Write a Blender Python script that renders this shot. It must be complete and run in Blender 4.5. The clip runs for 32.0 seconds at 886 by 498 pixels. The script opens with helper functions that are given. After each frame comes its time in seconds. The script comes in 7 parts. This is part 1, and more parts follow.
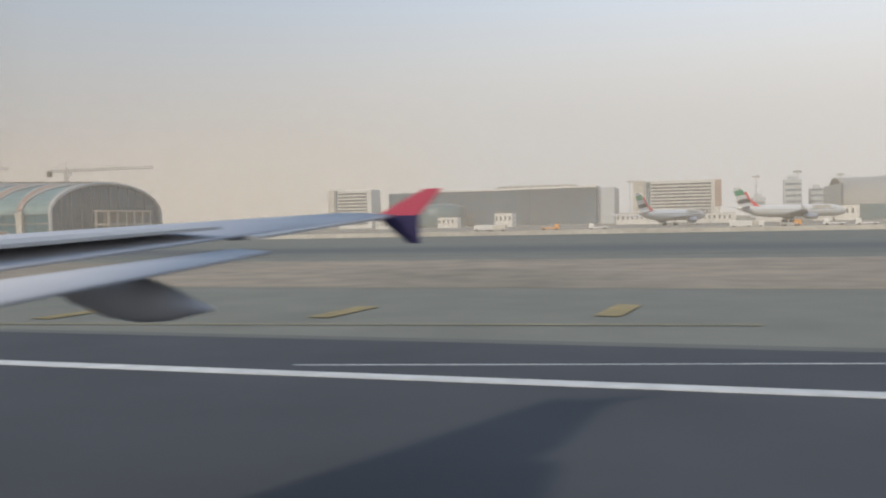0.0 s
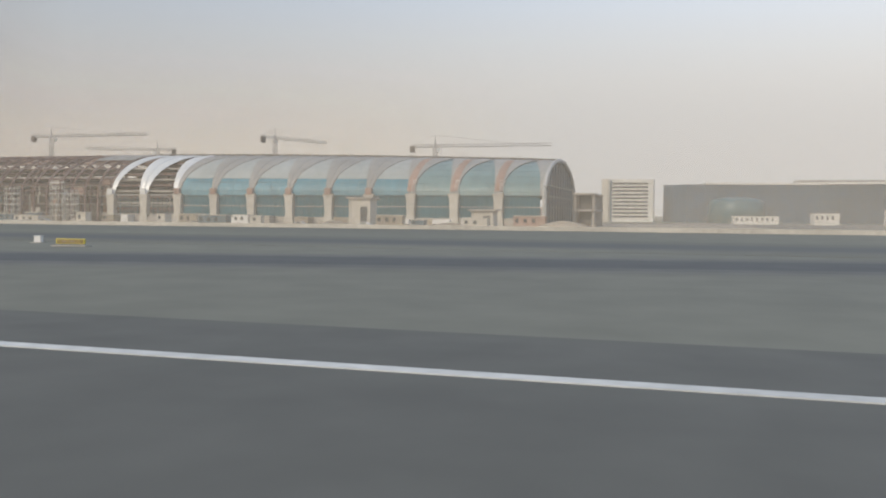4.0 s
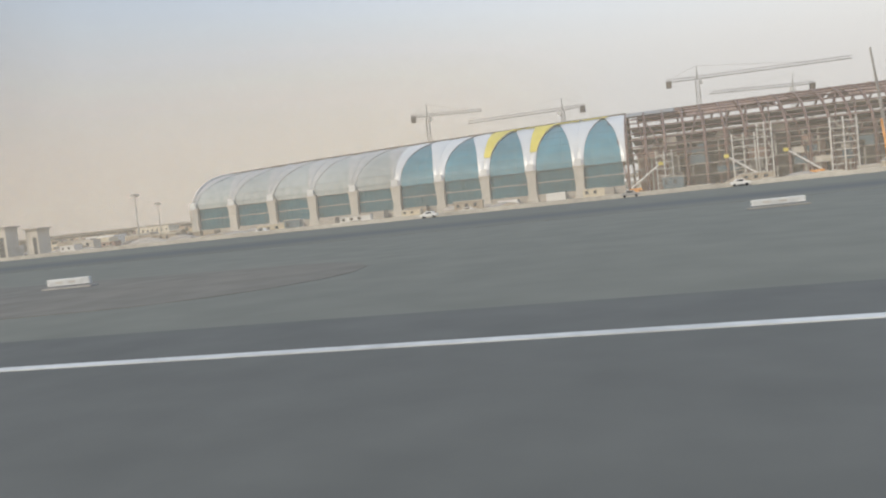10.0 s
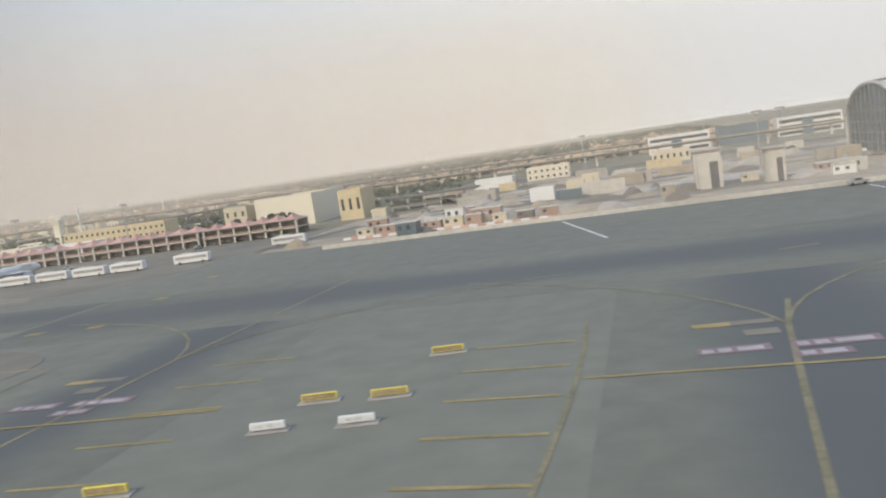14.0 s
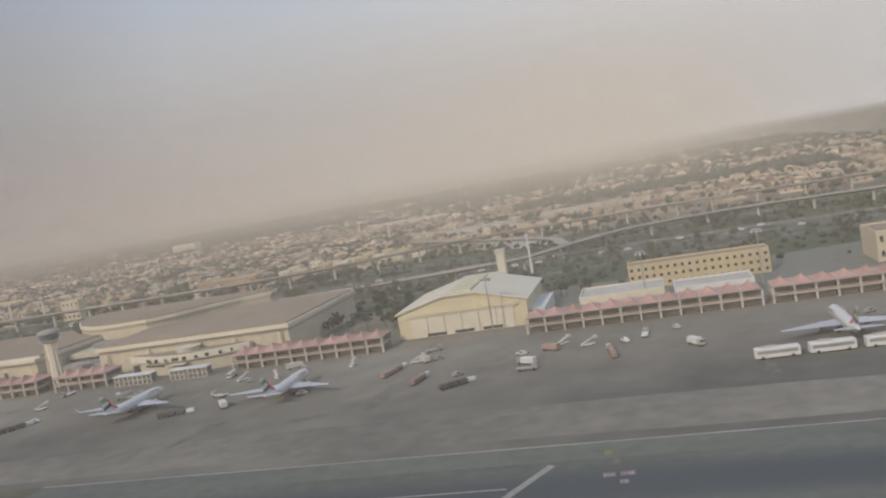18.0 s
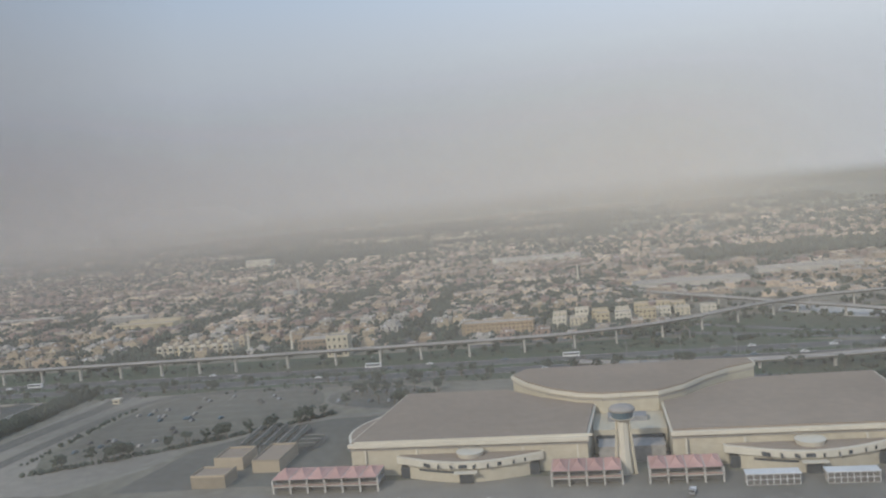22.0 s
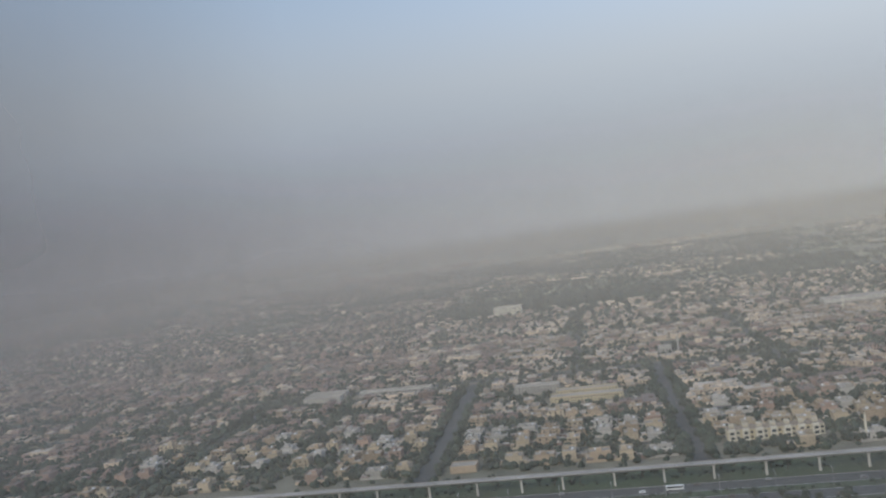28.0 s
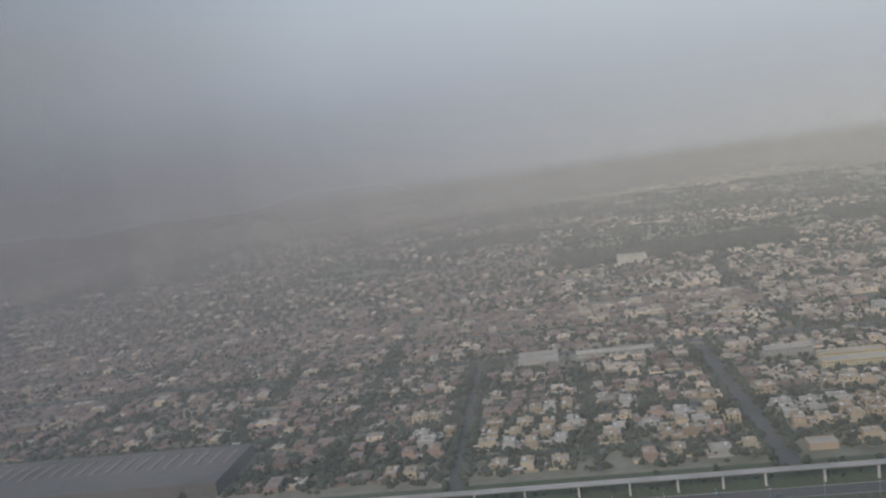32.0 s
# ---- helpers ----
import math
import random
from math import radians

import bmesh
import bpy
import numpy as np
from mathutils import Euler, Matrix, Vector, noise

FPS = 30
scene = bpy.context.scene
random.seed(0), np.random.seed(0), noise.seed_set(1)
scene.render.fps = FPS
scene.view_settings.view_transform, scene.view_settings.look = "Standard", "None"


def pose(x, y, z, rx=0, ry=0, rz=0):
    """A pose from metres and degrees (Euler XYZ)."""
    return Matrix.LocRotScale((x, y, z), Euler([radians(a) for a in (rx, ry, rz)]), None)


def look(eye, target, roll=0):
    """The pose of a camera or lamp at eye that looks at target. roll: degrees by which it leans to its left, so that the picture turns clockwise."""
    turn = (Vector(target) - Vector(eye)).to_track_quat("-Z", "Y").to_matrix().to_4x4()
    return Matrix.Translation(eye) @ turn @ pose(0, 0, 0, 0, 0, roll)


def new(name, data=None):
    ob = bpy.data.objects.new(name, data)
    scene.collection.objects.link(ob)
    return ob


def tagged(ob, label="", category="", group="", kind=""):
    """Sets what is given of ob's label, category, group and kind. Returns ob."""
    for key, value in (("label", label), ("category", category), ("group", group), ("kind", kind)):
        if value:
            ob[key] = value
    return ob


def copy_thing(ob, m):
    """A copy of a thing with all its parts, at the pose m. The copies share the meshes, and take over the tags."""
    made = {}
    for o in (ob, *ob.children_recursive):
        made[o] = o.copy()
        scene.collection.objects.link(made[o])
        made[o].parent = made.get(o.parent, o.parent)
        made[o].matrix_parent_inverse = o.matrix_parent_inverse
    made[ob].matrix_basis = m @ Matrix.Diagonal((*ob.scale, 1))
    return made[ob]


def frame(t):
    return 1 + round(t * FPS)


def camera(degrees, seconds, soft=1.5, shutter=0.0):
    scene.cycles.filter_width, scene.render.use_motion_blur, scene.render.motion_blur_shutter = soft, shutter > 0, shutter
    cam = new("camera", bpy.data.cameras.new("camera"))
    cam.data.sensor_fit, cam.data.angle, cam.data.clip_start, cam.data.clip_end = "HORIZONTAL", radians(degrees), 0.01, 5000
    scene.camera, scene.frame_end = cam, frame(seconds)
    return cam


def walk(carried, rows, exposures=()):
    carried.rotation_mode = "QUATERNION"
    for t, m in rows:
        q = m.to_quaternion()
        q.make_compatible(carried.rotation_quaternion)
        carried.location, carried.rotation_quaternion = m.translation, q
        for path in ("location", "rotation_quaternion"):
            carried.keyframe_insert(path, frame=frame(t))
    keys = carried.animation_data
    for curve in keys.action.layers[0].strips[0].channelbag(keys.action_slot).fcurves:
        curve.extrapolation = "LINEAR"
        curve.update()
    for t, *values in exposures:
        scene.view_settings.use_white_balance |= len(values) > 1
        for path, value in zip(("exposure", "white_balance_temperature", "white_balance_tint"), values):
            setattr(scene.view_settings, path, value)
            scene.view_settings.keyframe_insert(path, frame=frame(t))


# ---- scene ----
cam = camera(56.27, 32.0, 2.1, 0.1)
PATH = [
    (0.0, pose(8.459, 3.579, 2.208, 88.099, 1.258, 17.324)),
    (0.5, pose(-6.040, 3.582, 2.207, 88.864, 0.952, 17.065)),
    (1.0, pose(-20.579, 3.585, 2.202, 89.067, -0.151, 17.934)),
    (1.5, pose(-35.165, 3.592, 2.206, 87.644, 0.540, 17.771)),
    (2.0, pose(-49.807, 3.600, 2.207, 88.370, -0.759, 17.266)),
    (2.5, pose(-64.526, 3.608, 2.220, 87.179, -0.605, 18.271)),
    (3.0, pose(-79.365, 3.607, 2.210, 87.328, -0.559, 17.570)),
    (3.5, pose(-94.345, 3.592, 2.208, 87.478, -0.512, 17.046)),
    (4.0, pose(-109.478, 3.560, 2.206, 87.627, -0.465, 16.677)),
    (4.5, pose(-124.771, 3.507, 2.199, 87.777, -0.419, 16.448)),
    (5.0, pose(-140.223, 3.428, 2.220, 87.503, -1.418, 17.274)),
    (5.5, pose(-155.828, 3.312, 2.214, 87.778, -1.017, 17.545)),
    (6.0, pose(-171.583, 3.157, 2.226, 88.041, -0.729, 17.640)),
    (6.5, pose(-187.491, 2.964, 2.212, 88.672, 0.063, 16.530)),
    (7.0, pose(-203.563, 2.743, 2.215, 90.474, 0.593, 15.956)),
    (7.5, pose(-219.800, 2.506, 2.207, 90.151, 1.713, 16.176)),
    (8.0, pose(-236.206, 2.266, 2.193, 90.371, 2.300, 16.747)),
    (8.5, pose(-252.784, 2.038, 2.199, 91.246, 2.317, 15.130)),
    (9.0, pose(-269.534, 1.827, 2.173, 91.103, 2.198, 14.948)),
    (9.5, pose(-286.448, 1.639, 2.200, 87.434, 3.886, 14.542)),
    (10.0, pose(-303.516, 1.463, 2.339, 86.655, 6.129, 14.498)),
    (10.5, pose(-320.732, 1.291, 2.762, 85.359, 7.242, 14.145)),
    (11.0, pose(-338.078, 1.115, 3.550, 86.414, 5.690, 13.668)),
    (11.5, pose(-355.538, 0.924, 4.433, 86.363, 5.143, 14.024)),
    (12.0, pose(-373.100, 0.722, 5.451, 85.139, 5.951, 13.514)),
    (12.5, pose(-390.762, 0.513, 6.646, 84.288, 7.154, 13.122)),
    (13.0, pose(-408.518, 0.299, 8.065, 82.811, 8.494, 13.108)),
    (13.5, pose(-426.341, 0.094, 9.830, 83.418, 8.398, 13.372)),
    (14.0, pose(-444.271, -0.110, 11.739, 83.575, 8.398, 13.423)),
    (14.5, pose(-462.306, -0.310, 13.832, 84.828, 8.254, 13.607)),
    (15.0, pose(-480.458, -0.498, 16.272, 84.103, 8.491, 13.735)),
    (15.5, pose(-498.709, -0.684, 18.949, 85.418, 7.339, 13.968)),
    (16.0, pose(-517.021, -0.869, 21.832, 85.438, 8.045, 13.597)),
    (16.5, pose(-535.386, -1.053, 24.883, 85.458, 8.751, 13.245)),
    (17.0, pose(-553.801, -1.235, 28.064, 85.478, 9.457, 12.896)),
    (17.5, pose(-572.264, -1.416, 31.338, 85.498, 10.163, 12.536)),
    (18.0, pose(-590.762, -1.594, 34.668, 84.735, 10.072, 13.753)),
    (18.5, pose(-609.247, -1.771, 38.039, 84.206, 8.988, 13.630)),
    (19.0, pose(-627.675, -1.943, 41.422, 83.268, 7.894, 13.090)),
    (19.5, pose(-646.050, -2.111, 44.799, 83.521, 6.940, 12.716)),
    (20.0, pose(-664.410, -2.268, 48.156, 82.290, 7.065, 12.274)),
    (20.5, pose(-682.789, -2.410, 51.499, 82.561, 7.043, 11.881)),
    (21.0, pose(-701.209, -2.537, 54.837, 84.611, 6.106, 10.861)),
    (21.5, pose(-719.678, -2.649, 58.162, 85.257, 5.664, 10.465)),
    (22.0, pose(-738.201, -2.752, 61.462, 85.781, 5.392, 9.948)),
    (22.5, pose(-756.793, -2.850, 64.739, 84.916, 5.679, 9.717)),
    (23.0, pose(-775.467, -2.942, 67.995, 84.254, 6.453, 9.203)),
    (23.5, pose(-794.218, -3.028, 71.226, 83.710, 7.323, 9.130)),
    (24.0, pose(-813.035, -3.107, 74.445, 82.942, 7.935, 9.470)),
    (24.5, pose(-831.896, -3.177, 77.668, 83.900, 7.508, 9.507)),
    (25.0, pose(-850.789, -3.236, 80.919, 84.891, 7.091, 9.769)),
    (25.5, pose(-869.700, -3.284, 84.217, 85.773, 7.416, 10.591)),
    (26.0, pose(-888.613, -3.318, 87.579, 86.098, 7.582, 10.676)),
    (26.5, pose(-907.517, -3.335, 91.015, 86.422, 7.747, 10.662)),
    (27.0, pose(-926.404, -3.337, 94.538, 86.747, 7.913, 10.547)),
    (27.5, pose(-945.269, -3.322, 98.159, 87.071, 8.078, 10.328)),
    (28.0, pose(-964.114, -3.289, 101.889, 87.554, 7.920, 10.710)),
    (28.5, pose(-982.947, -3.237, 105.732, 87.577, 7.692, 10.881)),
    (29.0, pose(-1001.781, -3.167, 109.679, 86.896, 8.100, 10.582)),
    (29.5, pose(-1020.621, -3.081, 113.718, 86.127, 8.802, 10.128)),
    (30.0, pose(-1039.466, -2.980, 117.827, 85.655, 9.218, 9.458)),
    (30.5, pose(-1058.315, -2.870, 121.990, 85.117, 9.056, 8.743)),
    (31.0, pose(-1077.166, -2.752, 126.189, 85.720, 8.161, 8.415)),
    (31.5, pose(-1096.015, -2.630, 130.410, 84.638, 8.067, 8.301)),
    (32.0, pose(-1114.858, -2.506, 134.640, 82.468, 7.990, 7.666)),
]
walk(cam, PATH, [(0, 0.27, 6720, 9), (6, 0.32, 6720, 9), (8, 0.46, 6700, 9), (9, 0.2, 6680, 9), (10, 0.4, 6620, 8), (11, 0.54, 6580, 8), (13, 0.58, 6560, 8), (15, 0.42, 6560, 9), (17.5, 0.1, 6600, 11), (19, 0.02, 6480, 10), (20, 0.02, 6180, 7), (21, 0.03, 6000, 7), (22, 0.01, 5900, 7), (25, 0.03, 5880, 7), (28, -0.14, 5780, 6), (32, -0.14, 5860, 7)])

# world, sun, exposure
S = 0.48            # the whole place and the path are drawn at 0.48 of full size


def rgb(h):
    c = [int(h[i:i + 2], 16) / 255 for i in (0, 2, 4)]
    return tuple(v / 12.92 if v <= 0.04045 else ((v + 0.055) / 1.055) ** 2.4 for v in c) + (1,)


world = bpy.data.worlds.new("sky")
scene.world = world
world.use_nodes = True
wn = world.node_tree.nodes
wl = world.node_tree.links
wn.clear()
sky = wn.new("ShaderNodeTexSky")
sky.sky_type, sky.sun_disc = "NISHITA", False
SUN_ELEV, SUN_AZ = 34.0, 208.0
sky.sun_elevation, sky.sun_rotation = radians(SUN_ELEV), radians(SUN_AZ)
sky.dust_density, sky.air_density, sky.ozone_density = 6.0, 1.2, 1.0
sky_bg = wn.new("ShaderNodeBackground")
sky_bg.inputs[1].default_value = 0.09
wl.new(sky.outputs[0], sky_bg.inputs[0])
# dust in the air, thick at the horizon and thin overhead
dust_bg = wn.new("ShaderNodeBackground")
dust_bg.inputs[1].default_value = 1.0
coord = wn.new("ShaderNodeTexCoord")
split = wn.new("ShaderNodeSeparateXYZ")
wl.new(coord.outputs["Generated"], split.inputs[0])
ramp = wn.new("ShaderNodeValToRGB")
ramp.color_ramp.elements[0].position, ramp.color_ramp.elements[0].color = 0.0, (0.60, 0.585, 0.57, 1)
ramp.color_ramp.elements[1].position, ramp.color_ramp.elements[1].color = 0.5, (0.38, 0.53, 0.78, 1)
for pos_, col_ in ((0.06, (0.64, 0.62, 0.61, 1)), (0.15, (0.67, 0.665, 0.665, 1)), (0.28, (0.56, 0.645, 0.77, 1))):
    e_ = ramp.color_ramp.elements.new(pos_)
    e_.color = col_
wl.new(split.outputs["Z"], ramp.inputs[0])
wl.new(ramp.outputs[0], dust_bg.inputs[0])
# the dust lies thicker ahead, to the west
west = wn.new("ShaderNodeMapRange")
west.interpolation_type = "SMOOTHSTEP"
west.inputs[1].default_value, west.inputs[2].default_value = -0.95, 0.45
west.inputs[3].default_value, west.inputs[4].default_value = 0.64, 1.2
wl.new(split.outputs["X"], west.inputs[0])
wl.new(west.outputs[0], dust_bg.inputs[1])
mixw = wn.new("ShaderNodeMixShader")
mixw.inputs[0].default_value = 0.85
wl.new(sky_bg.outputs[0], mixw.inputs[1])
wl.new(dust_bg.outputs[0], mixw.inputs[2])
wout = wn.new("ShaderNodeOutputWorld")
wl.new(mixw.outputs[0], wout.inputs[0])

sun = new("sun", bpy.data.lights.new("sun", "SUN"))
sun.data.energy, sun.data.angle, sun.data.color = 2.3, radians(4.0), (1.0, 0.90, 0.76)
sun_way = Vector((math.sin(radians(SUN_AZ)) * math.cos(radians(SUN_ELEV)),
                  math.cos(radians(SUN_AZ)) * math.cos(radians(SUN_ELEV)), math.sin(radians(SUN_ELEV))))
sun.matrix_world = look((0, 0, 300), Vector((0, 0, 300)) - sun_way)


# ---- materials ----
def material(name, col, rough=0.8, metal=0.0, var=0.25, scale=0.4, fine=6.0, bump=0.0, spec=0.4, alt=None, island=0.0, thing_var=0.0):
    """A surface with variation at two scales; alt is a second colour that the large patches lean to."""
    m = bpy.data.materials.new(name)
    m.use_nodes = True
    n, l = m.node_tree.nodes, m.node_tree.links
    b = n["Principled BSDF"]
    b.inputs["Roughness"].default_value, b.inputs["Metallic"].default_value = rough, metal
    b.inputs["Specular IOR Level"].default_value = spec
    geo = n.new("ShaderNodeNewGeometry")
    big, small = n.new("ShaderNodeTexNoise"), n.new("ShaderNodeTexNoise")
    big.inputs["Scale"].default_value, small.inputs["Scale"].default_value = scale, fine
    big.inputs["Detail"].default_value, small.inputs["Detail"].default_value = 4.0, 3.0
    l.new(geo.outputs["Position"], big.inputs["Vector"])
    l.new(geo.outputs["Position"], small.inputs["Vector"])
    c1 = tuple(col[:3]) + (1,)
    c2 = tuple((alt or [v * (1 - var) for v in col])[:3]) + (1,)
    r = n.new("ShaderNodeMapRange")
    r.inputs[1].default_value, r.inputs[2].default_value = 0.35, 0.65
    l.new(big.outputs[0], r.inputs[0])
    mx = n.new("ShaderNodeMix")
    mx.data_type = "RGBA"
    l.new(r.outputs[0], mx.inputs[0])
    mx.inputs[6].default_value, mx.inputs[7].default_value = c1, c2
    hs = n.new("ShaderNodeHueSaturation")
    l.new(mx.outputs[2], hs.inputs["Color"])
    v = n.new("ShaderNodeMapRange")
    v.inputs[1].default_value, v.inputs[2].default_value = 0.3, 0.7
    v.inputs[3].default_value, v.inputs[4].default_value = 1 - var * 0.5, 1 + var * 0.5
    l.new(small.outputs[0], v.inputs[0])
    last = v.outputs[0]
    for amount, src in ((island, geo.outputs["Random Per Island"]), (thing_var, None)):
        if amount:
            if src is None:
                src = n.new("ShaderNodeObjectInfo").outputs["Random"]
            k = n.new("ShaderNodeMapRange")
            k.inputs[3].default_value, k.inputs[4].default_value = 1 - amount, 1 + amount
            l.new(src, k.inputs[0])
            mu = n.new("ShaderNodeMath")
            mu.operation = "MULTIPLY"
            l.new(last, mu.inputs[0])
            l.new(k.outputs[0], mu.inputs[1])
            last = mu.outputs[0]
    l.new(last, hs.inputs["Value"])
    l.new(hs.outputs[0], b.inputs["Base Color"])
    if bump:
        bp = n.new("ShaderNodeBump")
        bp.inputs["Strength"].default_value = bump
        l.new(small.outputs[0], bp.inputs["Height"])
        l.new(bp.outputs[0], b.inputs["Normal"])
    return m


M_sand = material("sand", (0.30, 0.25, 0.19), 0.95, scale=0.012, fine=0.25, var=0.3, alt=(0.22, 0.19, 0.15))
M_asphalt = material("asphalt", (0.106, 0.104, 0.091), 0.85, scale=0.02, fine=0.6, var=0.2, alt=(0.09, 0.089, 0.08))
M_taxi = material("taxiway_asphalt", (0.15, 0.148, 0.119), 0.85, scale=0.015, fine=0.4, var=0.2, alt=(0.128, 0.127, 0.105))
M_dark_asphalt = material("rubbered_asphalt", (0.043, 0.045, 0.05), 0.8, scale=0.02, fine=0.4, var=0.25)
M_apron = material("apron_concrete", (0.20, 0.178, 0.142), 0.9, scale=0.012, fine=0.12, var=0.3, alt=(0.13, 0.118, 0.096))
M_island = material("island_soil", (0.148, 0.135, 0.112), 0.95, scale=0.03, fine=0.5, var=0.3, alt=(0.122, 0.114, 0.098))
M_faded_yellow = material("faded_yellow_marking", (0.2, 0.172, 0.1), 0.75, scale=0.3, fine=3, var=0.35)
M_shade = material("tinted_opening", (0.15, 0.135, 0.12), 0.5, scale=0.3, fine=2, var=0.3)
M_gold_letter = material("faint_gold_paint", (0.47, 0.43, 0.36), 0.5, scale=0.3, fine=2, var=0.15)
M_hq = material("dark_office_glazing", (0.018, 0.06, 0.11), 0.4, scale=0.03, fine=0.3, var=0.4, spec=0.3)
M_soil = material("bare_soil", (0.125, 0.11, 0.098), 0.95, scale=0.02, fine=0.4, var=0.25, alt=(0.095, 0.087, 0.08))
M_strip = material("dry_grass_strip", (0.27, 0.22, 0.165), 0.95, scale=0.05, fine=0.5, var=0.35, alt=(0.165, 0.142, 0.108))
M_grass = material("irrigated_grass", (0.056, 0.074, 0.038), 0.95, scale=0.03, fine=0.5, var=0.4, alt=(0.068, 0.07, 0.044))
M_road = material("road_asphalt", (0.085, 0.081, 0.074), 0.85, scale=0.03, fine=0.5, var=0.25)
def stain_material(name, axis, ground, mark, edge=0.42):
    """Rubber worn into asphalt, thin at the sides of the lane and uneven along it."""
    m = material(name, ground, 0.85, scale=0.02, fine=0.5, var=0.2)
    n, l = m.node_tree.nodes, m.node_tree.links
    b = n["Principled BSDF"]
    base = b.inputs["Base Color"].links[0].from_socket
    tc, sp, no, geo = n.new("ShaderNodeTexCoord"), n.new("ShaderNodeSeparateXYZ"), n.new("ShaderNodeTexNoise"), n.new("ShaderNodeNewGeometry")
    l.new(tc.outputs["Generated"], sp.inputs[0])
    no.inputs["Scale"].default_value, no.inputs["Detail"].default_value = 0.035, 4.0
    l.new(geo.outputs["Position"], no.inputs["Vector"])
    pp = n.new("ShaderNodeMath")
    pp.operation = "PINGPONG"
    pp.inputs[1].default_value = 0.5
    l.new(sp.outputs[axis], pp.inputs[0])
    ad = n.new("ShaderNodeMath")
    ad.operation = "MULTIPLY_ADD"
    ad.inputs[1].default_value, ad.inputs[2].default_value = 0.2, -0.1
    l.new(no.outputs[0], ad.inputs[0])
    su = n.new("ShaderNodeMath")
    l.new(pp.outputs[0], su.inputs[0])
    l.new(ad.outputs[0], su.inputs[1])
    r = n.new("ShaderNodeMapRange")
    r.interpolation_type = "SMOOTHSTEP"
    r.inputs[1].default_value, r.inputs[2].default_value = 0.1, edge
    l.new(su.outputs[0], r.inputs[0])
    mx = n.new("ShaderNodeMix")
    mx.data_type = "RGBA"
    l.new(r.outputs[0], mx.inputs[0])
    l.new(base, mx.inputs[6])
    mx.inputs[7].default_value = tuple(mark) + (1,)
    l.new(mx.outputs[2], b.inputs["Base Color"])
    return m


M_lane_stain = stain_material("rubbered_lane", "Y", (0.14, 0.138, 0.112), (0.088, 0.089, 0.085))
M_entry_stain = stain_material("rubbered_entry", "X", (0.142, 0.14, 0.113), (0.08, 0.082, 0.081))
M_city_ground = material("city_ground", (0.20, 0.172, 0.125), 0.95, scale=0.009, fine=0.1, var=0.4, alt=(0.10, 0.098, 0.066))
M_white_paint = material("white_marking", (0.5, 0.5, 0.485), 0.7, scale=0.3, fine=3, var=0.2)
M_yellow_paint = material("yellow_marking", (0.27, 0.205, 0.085), 0.7, scale=0.3, fine=3, var=0.3)
M_sign_paint = material("faded_sign_white", (0.33, 0.30, 0.30), 0.7, scale=0.3, fine=3, var=0.3)
M_red_paint = material("red_marking", (0.19, 0.13, 0.135), 0.7, scale=0.3, fine=3, var=0.25)
M_concrete = material("concrete", (0.33, 0.3, 0.265), 0.85, scale=0.08, fine=1.2, var=0.25)
M_pale_concrete = material("pale_concrete", (0.44, 0.41, 0.36), 0.85, scale=0.08, fine=1.2, var=0.2)
M_cream = material("cream_render", (0.48, 0.42, 0.31), 0.85, scale=0.06, fine=0.8, var=0.14)
M_cream_trim = material("cream_trim", (0.56, 0.505, 0.4), 0.8, scale=0.06, fine=0.8, var=0.1)
M_hall_roof = material("hall_roof", (0.265, 0.205, 0.148), 0.9, scale=0.03, fine=0.6, var=0.14)
M_hangar = material("hangar_cladding", (0.53, 0.465, 0.31), 0.7, scale=0.05, fine=0.8, var=0.12)
M_yellow_wall = material("yellow_render", (0.46, 0.375, 0.235), 0.85, scale=0.06, fine=0.8, var=0.15)
M_white_wall = material("white_wall", (0.56, 0.55, 0.525), 0.8, scale=0.05, fine=0.8, var=0.12)
M_tent = material("pink_canopy", (0.46, 0.265, 0.215), 0.8, scale=0.2, fine=2, var=0.2, thing_var=0.12)
M_steel = material("brown_steel", (0.16, 0.1, 0.088), 0.7, 0.2, scale=0.3, fine=3, var=0.3)
M_grey_steel = material("grey_steel", (0.30, 0.29, 0.28), 0.6, 0.3, scale=0.3, fine=3, var=0.25)
M_shell = material("ribbed_roof_metal", (0.25, 0.242, 0.228), 0.65, 0.0, scale=0.05, fine=0.7, var=0.16)
M_shell_pale = material("pale_ribbed_metal", (0.35, 0.348, 0.335), 0.6, 0.0, scale=0.05, fine=0.7, var=0.16)
M_fin = material("white_fin_metal", (0.56, 0.56, 0.555), 0.45, 0.2, scale=0.05, fine=0.7, var=0.12)
M_glass_dark = material("dark_teal_glazing", (0.017, 0.09, 0.118), 0.4, 0.0, scale=0.1, fine=0.6, var=0.3, spec=0.35)
M_glass_teal = material("pale_teal_glazing", (0.062, 0.19, 0.245), 0.5, 0.0, scale=0.1, fine=0.6, var=0.25, spec=0.35)
M_glass_blue = material("blue_grey_glazing", (0.085, 0.125, 0.15), 0.35, 0.0, scale=0.05, fine=0.4, var=0.3, spec=0.4)
M_window = material("dark_window", (0.05, 0.055, 0.06), 0.2, spec=0.7, scale=0.5, fine=3, var=0.3)
M_yellow_panel = material("yellow_membrane", (0.56, 0.465, 0.09), 0.7, scale=0.2, fine=2, var=0.15)
M_orange = material("orange_machine_paint", (0.62, 0.27, 0.05), 0.6, scale=0.3, fine=3, var=0.2)
M_aircraft = material("white_aircraft_paint", (0.53, 0.525, 0.51), 0.35, scale=0.1, fine=1.5, var=0.08)
